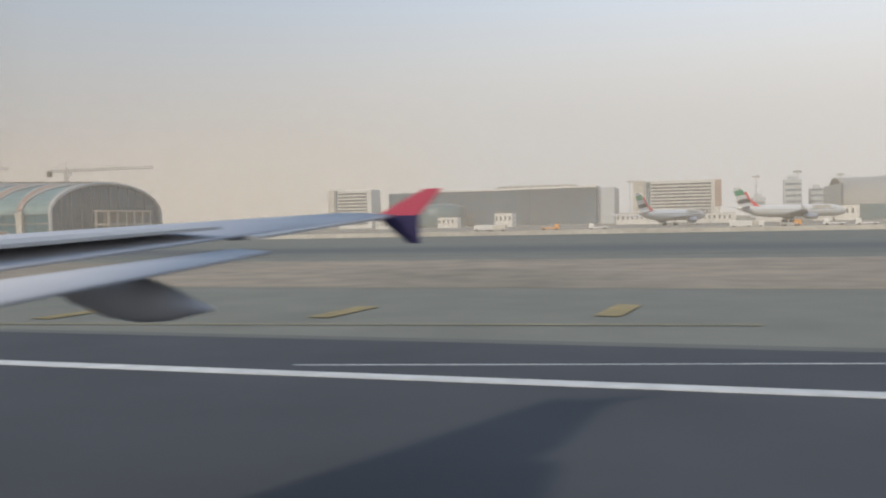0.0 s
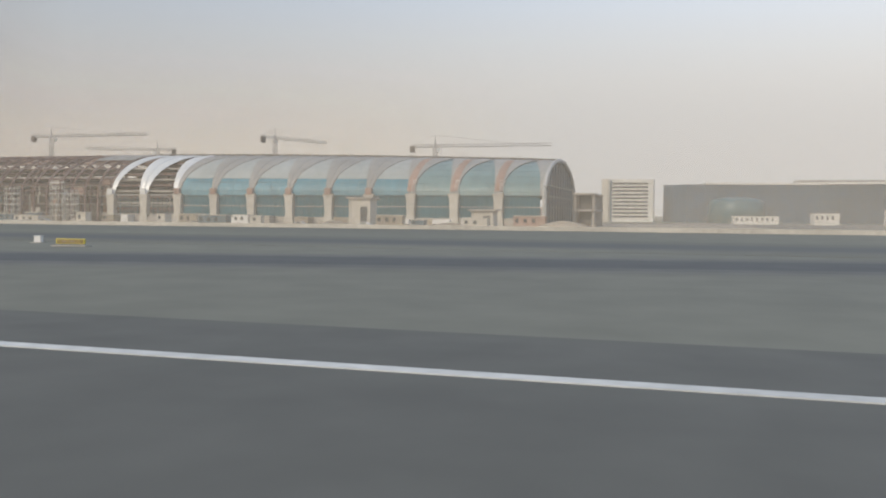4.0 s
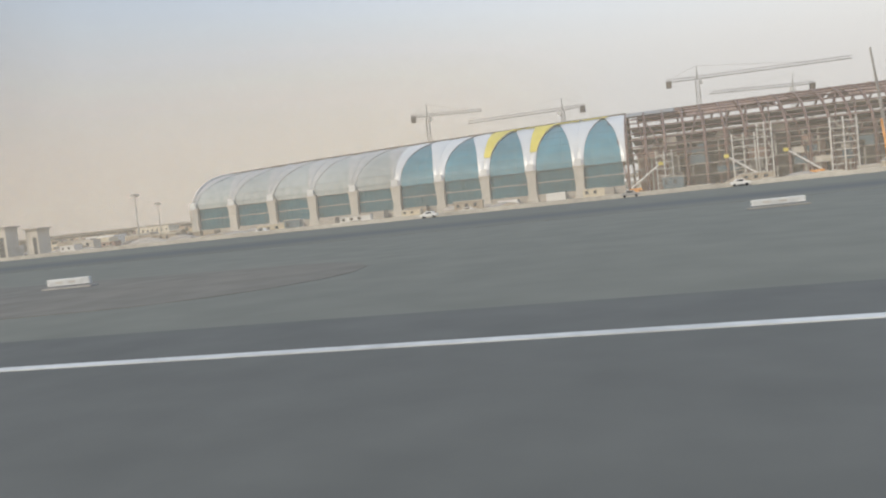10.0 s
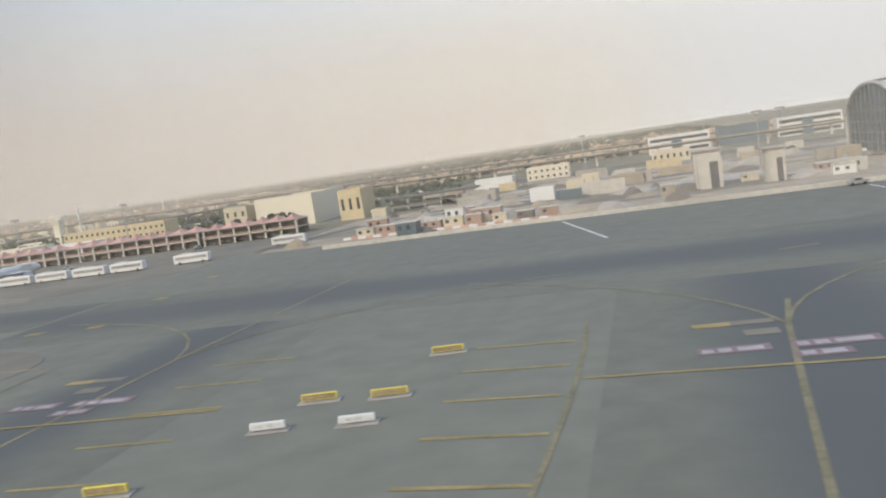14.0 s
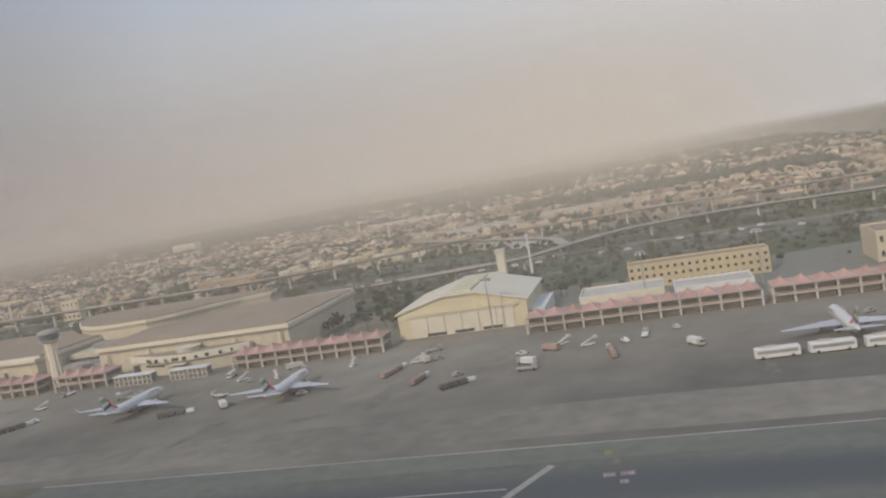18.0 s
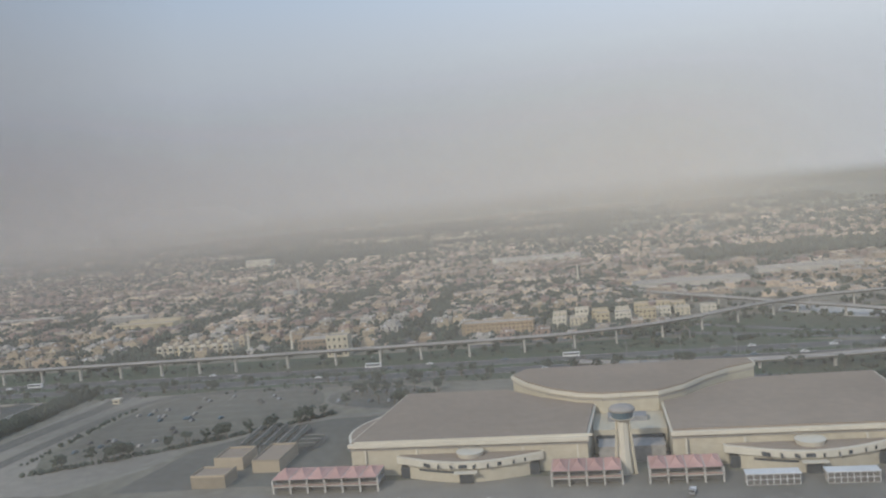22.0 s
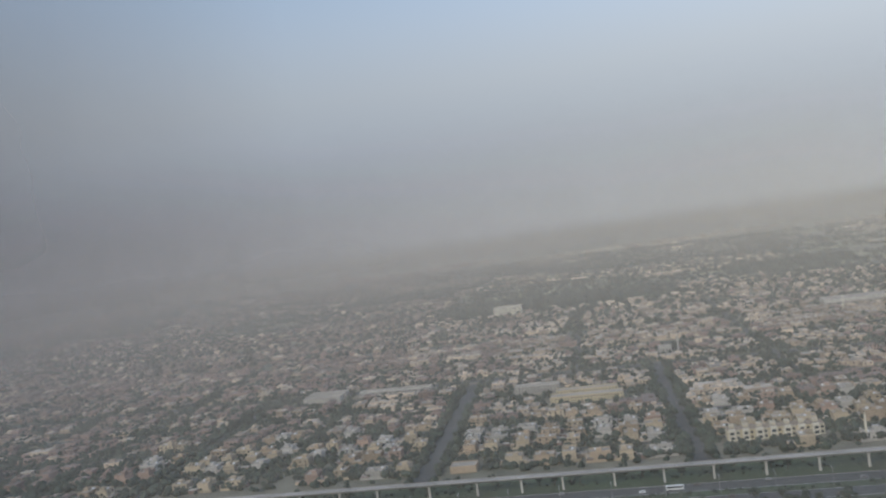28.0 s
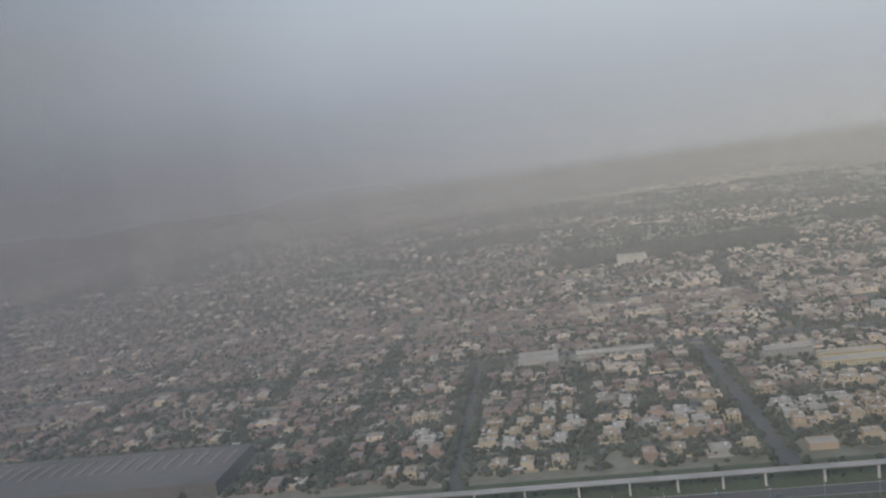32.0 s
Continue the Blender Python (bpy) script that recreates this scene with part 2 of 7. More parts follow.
M_wing_grey = material("grey_wing_paint", (0.40, 0.405, 0.43), 0.55, scale=0.1, fine=1.5, var=0.1)
M_engine = material("engine_metal", (0.40, 0.41, 0.43), 0.35, 0.6, scale=0.2, fine=2, var=0.12)
M_tail_red = material("tail_red", (0.55, 0.04, 0.05), 0.4, scale=0.3, fine=2, var=0.1)
M_tail_green = material("tail_green", (0.03, 0.22, 0.10), 0.4, scale=0.3, fine=2, var=0.1)
M_tail_black = material("tail_black", (0.03, 0.03, 0.035), 0.4, scale=0.3, fine=2, var=0.1)
M_rubber = material("rubber", (0.03, 0.03, 0.03), 0.8, scale=1, fine=5, var=0.2)
M_house = material("house_render", (0.5, 0.39, 0.285), 0.85, scale=0.02, fine=0.6, var=0.22, alt=(0.24, 0.185, 0.135), island=0.4)
# rose-brown town colours, their darkness also standing in for dimmer light in the west
M_rose = material("rose_town_render", (0.22, 0.155, 0.128), 0.85, scale=0.02, fine=0.6, var=0.22, island=0.35)
M_rose_roof = material("rose_town_roof", (0.2, 0.158, 0.132), 0.9, scale=0.03, fine=0.8, var=0.3, island=0.4)
M_house_pink = material("pinkish_house_render", (0.29, 0.195, 0.155), 0.85, scale=0.02, fine=0.6, var=0.22, island=0.3)
M_roof_flat = material("flat_roof", (0.37, 0.32, 0.26), 0.9, scale=0.03, fine=0.8, var=0.3, island=0.35)
M_leaf = material("dusty_foliage", (0.05, 0.058, 0.04), 0.9, scale=0.05, fine=1.2, var=0.4, alt=(0.033, 0.042, 0.03), island=0.4)
M_trunk = material("bark", (0.12, 0.09, 0.06), 0.9, scale=0.5, fine=4, var=0.3)
M_tank = material("pinkish_tank_paint", (0.42, 0.3, 0.22), 0.7, scale=0.05, fine=0.8, var=0.15)
M_hedge = material("dark_hedge", (0.035, 0.045, 0.03), 0.95, scale=0.1, fine=1.5, var=0.4)
M_tower_far = material("hazy_tower", (0.36, 0.38, 0.40), 0.7, scale=0.05, fine=0.8, var=0.1)
M_winglet_red = material("crimson_winglet_paint", (0.36, 0.03, 0.07), 0.4, scale=0.3, fine=2, var=0.1)
M_winglet_navy = material("navy_winglet_paint", (0.03, 0.025, 0.08), 0.4, scale=0.3, fine=2, var=0.1)


# ---- mesh helpers, in full-size metres ----
class Shape:
    """Collects vertices and faces; mesh() draws them at the place's scale."""

    def __init__(self):
        self.v, self.f = [], []

    def add(self, pts, faces):
        k = len(self.v)
        self.v += pts
        self.f += [tuple(i + k for i in f) for f in faces]
        return self

    def box(self, x0, x1, y0, y1, z0, z1):
        return self.add([(x0, y0, z0), (x1, y0, z0), (x1, y1, z0), (x0, y1, z0), (x0, y0, z1), (x1, y0, z1), (x1, y1, z1), (x0, y1, z1)],
                        [(3, 2, 1, 0), (4, 5, 6, 7), (0, 1, 5, 4), (1, 2, 6, 5), (2, 3, 7, 6), (3, 0, 4, 7)])

    def rbox(self, cx, cy, z0, w, d, h, a=0.0, cut=0.0):
        """A box turned by a (radians), its upper edges cut back by cut."""
        c, s = math.cos(a), math.sin(a)
        pts = []
        for z, k in ((z0, 0), (z0 + h - cut, 0), (z0 + h, cut)) if cut else ((z0, 0), (z0 + h, 0)):
            for px, py in ((-1, -1), (1, -1), (1, 1), (-1, 1)):
                x, y = px * (w / 2 - k), py * (d / 2 - k)
                pts.append((cx + c * x - s * y, cy + s * x + c * y, z))
        n = len(pts) // 4
        faces = [(3, 2, 1, 0), tuple(range(4 * n - 4, 4 * n))]
        for r in range(n - 1):
            for i in range(4):
                j = (i + 1) % 4
                faces.append((4 * r + i, 4 * r + j, 4 * r + 4 + j, 4 * r + 4 + i))
        return self.add(pts, faces)

    def prism(self, poly, z0, z1):
        n = len(poly)
        return self.add([(x, y, z0) for x, y in poly] + [(x, y, z1) for x, y in poly],
                        [tuple(range(n - 1, -1, -1)), tuple(range(n, 2 * n))] + [(i, (i + 1) % n, n + (i + 1) % n, n + i) for i in range(n)])

    def tube(self, pts, r, n=6, r2=None):
        """A round bar along pts, r thick at the start and r2 at the end."""
        pts = [Vector(p) for p in pts]
        ring = []
        for i, p in enumerate(pts):
            d = (pts[min(i + 1, len(pts) - 1)] - pts[max(i - 1, 0)]).normalized()
            a = d.cross(Vector((0, 0, 1)) if abs(d.z) < 0.9 else Vector((1, 0, 0))).normalized()
            b = d.cross(a)
            rr = r if r2 is None else r + (r2 - r) * i / (len(pts) - 1)
            ring += [tuple(p + rr * (a * math.cos(2 * math.pi * k / n) + b * math.sin(2 * math.pi * k / n))) for k in range(n)]
        faces = [tuple(range(n)), tuple(range(len(ring) - 1, len(ring) - n - 1, -1))]
        for i in range(len(pts) - 1):
            for k in range(n):
                j = (k + 1) % n
                faces.append((i * n + k, i * n + n + k, i * n + n + j, i * n + j))
        return self.add(ring, faces)

    def rings(self, rows, close=True, caps=True):
        """Skins a list of equally long rings."""
        n = len(rows[0])
        faces = []
        for i in range(len(rows) - 1):
            for k in range(n if close else n - 1):
                j = (k + 1) % n
                faces.append((i * n + k, i * n + j, i * n + n + j, i * n + n + k))
        if caps:
            faces += [tuple(range(n - 1, -1, -1)), tuple(range((len(rows) - 1) * n, len(rows) * n))]
        return self.add([p for r in rows for p in r], faces)

    def cylinder(self, cx, cy, z0, z1, r, n=12, r2=None, dome=0.0):
        rows = []
        for z, q in ((z0, r), (z1, r if r2 is None else r2)):
            rows.append([(cx + q * math.cos(2 * math.pi * k / n), cy + q * math.sin(2 * math.pi * k / n), z) for k in range(n)])
        if dome:
            q = r if r2 is None else r2
            for i in (1, 2, 3):
                a = i / 3 * math.pi / 2
                rows.append([(cx + max(q * math.cos(a), 0.05) * math.cos(2 * math.pi * k / n), cy + max(q * math.cos(a), 0.05) * math.sin(2 * math.pi * k / n), z1 + dome * math.sin(a)) for k in range(n)])
        return self.rings(rows)

    def mesh(self, name, mat, smooth=False):
        me = bpy.data.meshes.new(name)
        me.from_pydata([(x * S, y * S, z * S) for x, y, z in self.v], [], self.f)
        me.materials.append(mat)
        if smooth:
            me.polygons.foreach_set("use_smooth", [True] * len(me.polygons))
        me.update()
        return me


def thing(name, label, category, x=0.0, y=0.0, z=0.0, turn=0.0, group="", kind=""):
    """An empty at a thing's base, in full-size metres."""
    ob = tagged(new(name), label, category, group, kind)
    ob.matrix_basis = pose(x * S, y * S, z * S, 0, 0, turn)
    return ob


def part(name, shape, mat, parent, label="", smooth=False, at=None):
    """One mesh under a thing or a part."""
    ob = new(name, shape if isinstance(shape, bpy.types.Mesh) else shape.mesh(name, mat, smooth))
    ob.parent = parent
    if at:
        ob.location = Vector(at) * S
    return tagged(ob, label)


def lone(name, shape, mat, label, category, group="", kind="", smooth=False):
    """A thing, or a piece of the setting, that is one mesh."""
    return tagged(new(name, shape.mesh(name, mat, smooth)), label, category, group, kind)


def place(ob, x, y, z=0.0, turn=0.0):
    """A copy of a thing at a place given in full-size metres."""
    return copy_thing(ob, pose(x * S, y * S, z * S, 0, 0, turn))


rnd = random.Random(7)

# ---- ground and pavements ----
M_lot = material("car_park_asphalt", (0.132, 0.12, 0.091), 0.9, scale=0.02, fine=0.3, var=0.3, alt=(0.1, 0.093, 0.072))
M_verge = material("dusty_verge", (0.115, 0.11, 0.078), 0.95, scale=0.02, fine=0.3, var=0.35, alt=(0.175, 0.155, 0.118))
g = Shape()
rings_ = []
for r_ in (1, 600, 1500, 3000, 6000, 10200):
    rings_.append([(-1200 + r_ * math.cos(2 * math.pi * k / 64), 300 + r_ * math.sin(2 * math.pi * k / 64), 0) for k in range(64)])
g.rings(rings_, caps=False)
lone("ground", g, M_city_ground, "dusty sandy ground reaching the hazy horizon", "ground", kind="structure")


def sheet(name, poly, mat, label, lift, category="pavement"):
    return lone(name, Shape().prism(poly, -0.3, lift), mat, label, category, kind="structure")


def ribbon(pts, w, lift=0.078):
    """A painted line along pts."""
    s = Shape()
    left, right = [], []
    for i, p in enumerate(pts):
        a, b = pts[max(i - 1, 0)], pts[min(i + 1, len(pts) - 1)]
        d = Vector((b[0] - a[0], b[1] - a[1])).normalized()
        left.append((p[0] - d.y * w / 2, p[1] + d.x * w / 2, lift))
        right.append((p[0] + d.y * w / 2, p[1] - d.x * w / 2, lift))
    return s.rings([left, right], close=False, caps=False)


def smooth_path(pts, step=12.0):
    """A rounded path through pts."""
    out = []
    for i in range(len(pts) - 1):
        p0, p1, p2, p3 = pts[max(i - 1, 0)], pts[i], pts[i + 1], pts[min(i + 2, len(pts) - 1)]
        n = max(1, int(math.dist(p1, p2) / step))
        for k in range(n):
            t = k / n
            out.append(tuple(0.5 * (2 * p1[a] + (p2[a] - p0[a]) * t + (2 * p0[a] - 5 * p1[a] + 4 * p2[a] - p3[a]) * t * t + (3 * p1[a] - p0[a] - 3 * p2[a] + p3[a]) * t ** 3) for a in range(len(p1))))
    out.append(pts[-1])
    return out


def oval_end(x, y0, y1, depth, n=10, left=True):
    """Points of a rounded end between y0 and y1."""
    s = -1 if left else 1
    return [(x + s * depth * math.sin(math.pi * k / n), y0 + (y1 - y0) * (1 - math.cos(math.pi * k / n)) / 2) for k in range(n + 1)]


sheet("runway", [(900, -45), (900, 38), (-3600, 38), (-3600, -45)], M_asphalt, "long grey asphalt runway with rubber stains", 0.06, "runway")
sheet("airfield", [(900, 36), (900, 250), (-1059, 262), (-1078, 300), (-1110, 300), (-1190, 215), (-1420, 215), (-1420, 36)], M_taxi, "grey asphalt taxiways and shoulders", 0.03)
sheet("airfield_west", [(-1419, 36), (-1419, 160), (-2050, 160), (-2050, 36)], M_soil, "bare soil beside the runway", 0.03)
sheet("construction_yard", [(500, 252), (500, 520), (-1060, 520), (-1060, 263)], M_sand, "sandy building yard round the concourse", 0.04, "ground")
sheet("apron", [(-1062, 300), (-1070, 270), (-1072, 240), (-1080, 214), (-1094, 201), (-1116, 196), (-1190, 197), (-1420, 201), (-2000, 180), (-2000, 345), (-1062, 345)], M_apron, "pale concrete aircraft apron with tyre stains", 0.05)
sheet("apron_east", [(900, 521), (900, 640), (-240, 640), (-240, 521)], M_apron, "far concrete aircraft apron", 0.05)
sheet("apron_east", [(495, 300), (495, 519), (-200, 519), (-200, 300)], M_apron, "far concrete aircraft apron", 0.06)
M_shoulder = material("pale_apron_concrete", (0.225, 0.2, 0.16), 0.9, scale=0.02, fine=0.3, var=0.25, alt=(0.165, 0.148, 0.12))
M_oil = material("oil_stain", (0.128, 0.116, 0.095), 0.85, scale=0.06, fine=0.4, var=0.3, alt=(0.16, 0.144, 0.116))
sheet("apron_shoulder", smooth_path([(-1104, 203), (-1200, 202), (-1420, 206), (-1980, 188), (-1980, 212), (-1700, 224), (-1420, 230), (-1250, 232), (-1150, 226), (-1112, 214), (-1104, 203)], 20)[:-1], M_shoulder, "pale concrete strip along the apron edge", 0.056)
for k in range(26):
    x_, y_, r_ = -1900 + 30 * k + rnd.uniform(-12, 12), rnd.uniform(240, 318), rnd.uniform(4, 13)
    o_ = [rnd.uniform(0.5, 1.2) for _ in range(11)]
    a_ = rnd.choice((1.3, 1.45, 1.6, 0.2))
    sheet("oil_stain", [(x_ + 2.2 * r_ * o_[q] * math.cos(2 * math.pi * q / 11) * math.cos(a_) - 0.5 * r_ * o_[q] * math.sin(2 * math.pi * q / 11) * math.sin(a_), y_ + 2.2 * r_ * o_[q] * math.cos(2 * math.pi * q / 11) * math.sin(a_) + 0.5 * r_ * o_[q] * math.sin(2 * math.pi * q / 11) * math.cos(a_)) for q in range(11)], M_oil, "dark tyre and oil stain on the apron", 0.057 + 0.0006 * k)
sheet("grass_strip", oval_end(-88, 62, 100, 12) + [(700, 110), (700, 62)], M_strip, "strip of dry yellow grass and sand", 0.06, "ground")
sheet("grass_strip_middle", oval_end(-545, 58, 96, 14) + [(-470, 96), (-390, 92)] + oval_end(-345, 88, 80, 10, 6, left=False) + [(-365, 76), (-396, 66), (-440, 56), (-500, 55)], M_strip, "strip of dry yellow grass and sand between taxiways", 0.06, "ground")
sheet("soil_island", oval_end(-862, 40, 100, 16) + [(-800, 92), (-740, 90)] + oval_end(-672, 80, 50, 16, left=False) + [(-740, 45), (-800, 41)], M_island, "brown bare soil island beside the runway", 0.06, "ground")
sheet("soil_island_west", oval_end(-1150, 66, 128, 14) + oval_end(-1040, 126, 70, 14, left=False), material("sandy_island_soil", (0.2, 0.172, 0.132), 0.95, scale=0.03, fine=0.5, var=0.3, alt=(0.14, 0.126, 0.1)), "brown soil island with pale sand patches", 0.06, "ground")
sheet("sand_patch", smooth_path([(-1068, 98), (-1052, 92), (-1036, 96), (-1026, 106), (-1030, 120), (-1046, 128), (-1056, 119), (-1082, 122), (-1080, 108), (-1068, 98)], 4)[:-1], M_apron, "pale sand patch on the soil island", 0.075, "ground")
for x_, w_ in ((-909, 46), (-999, 40)):
    sheet("taxiway_dark", [(x_ - w_ / 2, 38.5), (x_ + w_ / 2, 38.5), (x_ + w_ / 2, 150), (x_ - w_ / 2, 150)], M_entry_stain, "dark rubbered taxiway entry", 0.04)
sheet("taxiway_dark", [(-560, 132), (-560, 182), (-1060, 182), (-1060, 132)], M_lane_stain, "dark rubbered taxiway lane", 0.055)
sheet("taxiway_dark", [(700, 112), (700, 160), (-559, 160), (-559, 112)], M_lane_stain, "dark rubbered taxiway lane", 0.055)
sheet("taxiway_dark", [(-1062, 152), (-1062, 184), (-1420, 188), (-1420, 152)], M_lane_stain, "dark rubbered taxiway lane", 0.055)

EXIT = [(-440, 31), (-400, 36), (-368, 43.5), (-336, 55), (-302, 71), (-283, 77), (-220, 90), (-150, 103), (-70, 128), (40, 140)]
for w_, m_, z_ in ((26, material("rubber_faint", (0.132, 0.13, 0.113), 0.85, scale=0.02, fine=0.5, var=0.2), 0.038), (20, material("rubber_thin", (0.108, 0.107, 0.098), 0.85, scale=0.02, fine=0.5, var=0.2), 0.046), (13, material("rubber_thick", (0.076, 0.078, 0.077), 0.85, scale=0.02, fine=0.5, var=0.2), 0.054)):
    lone("exit_lane", ribbon(smooth_path(EXIT, 8.0), w_, z_), m_, "dark rubbered exit lane curving off the runway", "pavement", kind="structure")
sheet("rubber_patch", [(-345, -20), (-345, 37.5), (-515, 37.5), (-515, -20)], stain_material("touchdown_rubber", "X", (0.106, 0.104, 0.091), (0.046, 0.047, 0.05), 0.36), "dark rubbered stretch of the runway", 0.07)
sheet("rubber_zone", [(700, -20), (700, 37), (-62, 37), (-85, 26), (-70, -20)], M_dark_asphalt, "dark rubbered touchdown stretch of the runway", 0.075)
sheet("verge", [(-1908, 332), (-1908, 548), (-1400, 548), (-1400, 440), (-1640, 480), (-1640, 332)], M_verge, "dark dusty verge round the car parks", 0.07, "ground")
sheet("rear_lots", [(-1310, 400), (-1310, 478), (-1080, 490), (-1080, 380), (-1180, 380), (-1185, 350), (-1300, 350)], M_taxi, "grey paved lots behind the piers", 0.075)

# runway and taxiway paint
lone("runway_edge_line", Shape().box(-1040, 700, 29.65, 30.35, 0, 0.1), M_white_paint, "solid white runway edge line", "line", kind="structure")
paint = [
    ((5, 31.4), (60, 42), 0.14, M_white_paint), ((-389, 37.1), (-349, 49.1), 0.3, M_white_paint), ((-349, 49.1), (-300, 68), 0.3, M_white_paint), ((-352, 34.2), (-330, 38.2), 0.35, M_yellow_paint),
    ((-580, 49.3), (-470, 35.8), 0.35, M_yellow_paint), ((-530, 27.6), (-484, 17.6), 0.4, M_yellow_paint), ((-445, 21), (-405, 29.6), 0.35, M_yellow_paint), ((-88, 31), (20, 43.6), 0.22, M_yellow_paint),
    ((-934, 82.5), (-880, 81), 0.7, M_yellow_paint), ((-1022, 79), (-975, 81), 0.7, M_yellow_paint),
    ((-912, 98), (-918, 40), 0.7, M_faded_yellow), ((-997, 108), (-998, 40), 0.7, M_faded_yellow),
    ((-992, 178), (-997, 108), 0.7, M_faded_yellow), ((-910, 111), (-912, 98), 0.7, M_faded_yellow),
    ((-1116, 195.6), (-1190, 196), 0.8, M_concrete), ((-1190, 196), (-1420, 200), 0.8, M_concrete),
    ((-951, 245), (-936, 195), 0.8, M_white_paint), ((-868, 243), (-862, 165), 0.7, M_white_paint),
    ((-1263, 184), (-1272, 166), 2.0, M_concrete), ((-1272, 172), (-1330, 172), 0.8, M_concrete),
]


def curve_pts(a, b, c, n=8):
    return [((1 - t) ** 2 * a[0] + 2 * t * (1 - t) * b[0] + t * t * c[0], (1 - t) ** 2 * a[1] + 2 * t * (1 - t) * b[1] + t * t * c[1]) for t in [k / n for k in range(n + 1)]]


for i_, (a_, b_, w_, m_) in enumerate(paint):
    lone("painted_line", ribbon([a_, b_], w_, 0.078 + 0.009 * (i_ % 5)), m_, "worn yellow guide line on asphalt" if m_ is M_yellow_paint else "worn white line on asphalt", "line", kind="structure")
for i_, (a_, b_, c_) in enumerate((((-912, 98), (-908, 125), (-870, 148)), ((-912, 98), (-918, 125), (-960, 150)), ((-997, 108), (-992, 135), (-940, 150)), ((-997, 108), (-1005, 140), (-1050, 152)),
                   ((-935.5, 108), (-933.5, 84), (-937, 40)), ((-1020, 108), (-1019, 84), (-1024, 60)))):
    lone("painted_line", ribbon(curve_pts(a_, b_, c_), 0.55, 0.0825 + 0.009 * (i_ % 4)), M_faded_yellow, "curved yellow taxi guide line", "line", kind="structure")
for k in range(6):
    y_ = 46 + k * 10.5
    lone("painted_tick", ribbon([(-947 - 0.3 * k, y_ + 0.5), (-936, y_)], 0.7), M_yellow_paint, "short yellow shoulder tick", "line", group="shoulder ticks", kind="structure")
    lone("painted_tick", ribbon([(-1034 - 0.3 * k, y_ + 12), (-1023, y_ + 12.6)], 0.7), M_yellow_paint, "short yellow shoulder tick", "line", group="shoulder ticks", kind="structure")
    lone("painted_tick", ribbon([(-985 - 0.5 * k, y_ + 4), (-975, y_ + 4.6)], 0.6), M_yellow_paint, "short yellow shoulder tick", "line", group="shoulder ticks", kind="structure")
for x_ in (-69, -52, -39, -27, -14.6, 0, 13.7, 28, 42, 57, 71, 86):
    y_ = 46.6 + 0.155 * x_
    lone("chevron_mark", ribbon([(x_ - 0.3, y_ - 2.6), (x_ + 0.3, y_ + 2.6)], 1.3), M_yellow_paint, "short yellow shoulder mark", "line", group="shoulder marks", kind="structure")
for k in range(9):
    x_ = -528 + k * 14.5
    lone("chevron_mark", ribbon([(x_ - 0.3, 38.8), (x_ + 0.3, 43.8)], 1.1), M_yellow_paint, "short yellow shoulder mark", "line", group="shoulder marks", kind="structure")
for k in range(5):
    x_ = -391 + k * 11.4
    lone("chevron_mark", ribbon([(x_ - 0.8, 54 + k * 2.2), (x_ + 1.4, 51 + k * 2.2)], 0.8), M_yellow_paint, "short yellow shoulder mark", "line", group="shoulder marks", kind="structure")
for x_, y_, x2_, y2_ in ((-129.6, 35.3, -124.9, 39.1), (-117.4, 31.1, -114.3, 36), (-560, 55, -548, 62), (-612, 52, -600, 56), (-905, 151, -898, 153), (-590, 88, -580, 90)):
    lone("chevron_mark", ribbon([(x_, y_), (x2_, y2_)], 0.6), M_yellow_paint, "short yellow shoulder mark", "line", group="shoulder marks", kind="structure")
for x_, y_, k_ in ((-913.5, 89, 1), (-1000, 88.2, 1), (-1247, 176, 0.4)):
    board = thing("painted_hold_sign", "faded red and white mandatory sign painted on the taxiway", "painted sign", x_, y_, 0.076, 2, kind="structure")
    board.scale = (k_, 1.2 if k_ < 1 else 1, 1)
    part("red_field", Shape().box(-9, -1.6, -1.3, 1.3, 0, 0.03).box(0.4, 9, -1.3, 1.3, 0, 0.03), M_red_paint, board)
    part("red_field", Shape().box(0, 5.4, -4.9, -2.6, 0, 0.03), M_red_paint, board)
    for a_, w_, y0_ in ((-8.6, 1.2, -0.8), (-6.9, 1.3, -0.8), (-5.0, 2.6, -0.8), (0.9, 1.1, -0.8), (2.6, 1.4, -0.8), (4.6, 3.6, -0.8), (0.6, 1.3, -4.4), (2.5, 2.2, -4.4)):
        part("white_bar", Shape().box(a_, a_ + w_, y0_, y0_ + 1.4, 0.03, 0.05), M_sign_paint, board)
    part("yellow_field", Shape().box(-8.6, -4.2, 10.3, 12.3, 0, 0.03), M_yellow_paint, board)
    part("pale_field", Shape().box(-4.2, 0.6, 10.3, 12.3, 0, 0.03).box(-3.4, 0.4, 5.0, 7.6, 0, 0.03), M_apron, board)
for x_, y_ in ((-870, 116), (-845, 120), (-832, 119), (-861, 136), (-804, 121), (-775, 122), (-1039, 146), (-1053, 145), (-1044, 178), (-1048, 211)):
    lone("painted_patch", Shape().rbox(x_, y_, 0.05, 3.6, 2.4, 0.06, 0.1), M_yellow_paint, "faded yellow patch painted on the taxiway", "painted mark", group="taxiway patches", kind="structure")

# kerb wall along the building yard
lone("yard_kerb", Shape().box(-1030, 300, 250.5, 251.6, 0, 1.3), M_pale_concrete, "low pale concrete wall along the apron edge", "wall", kind="structure")


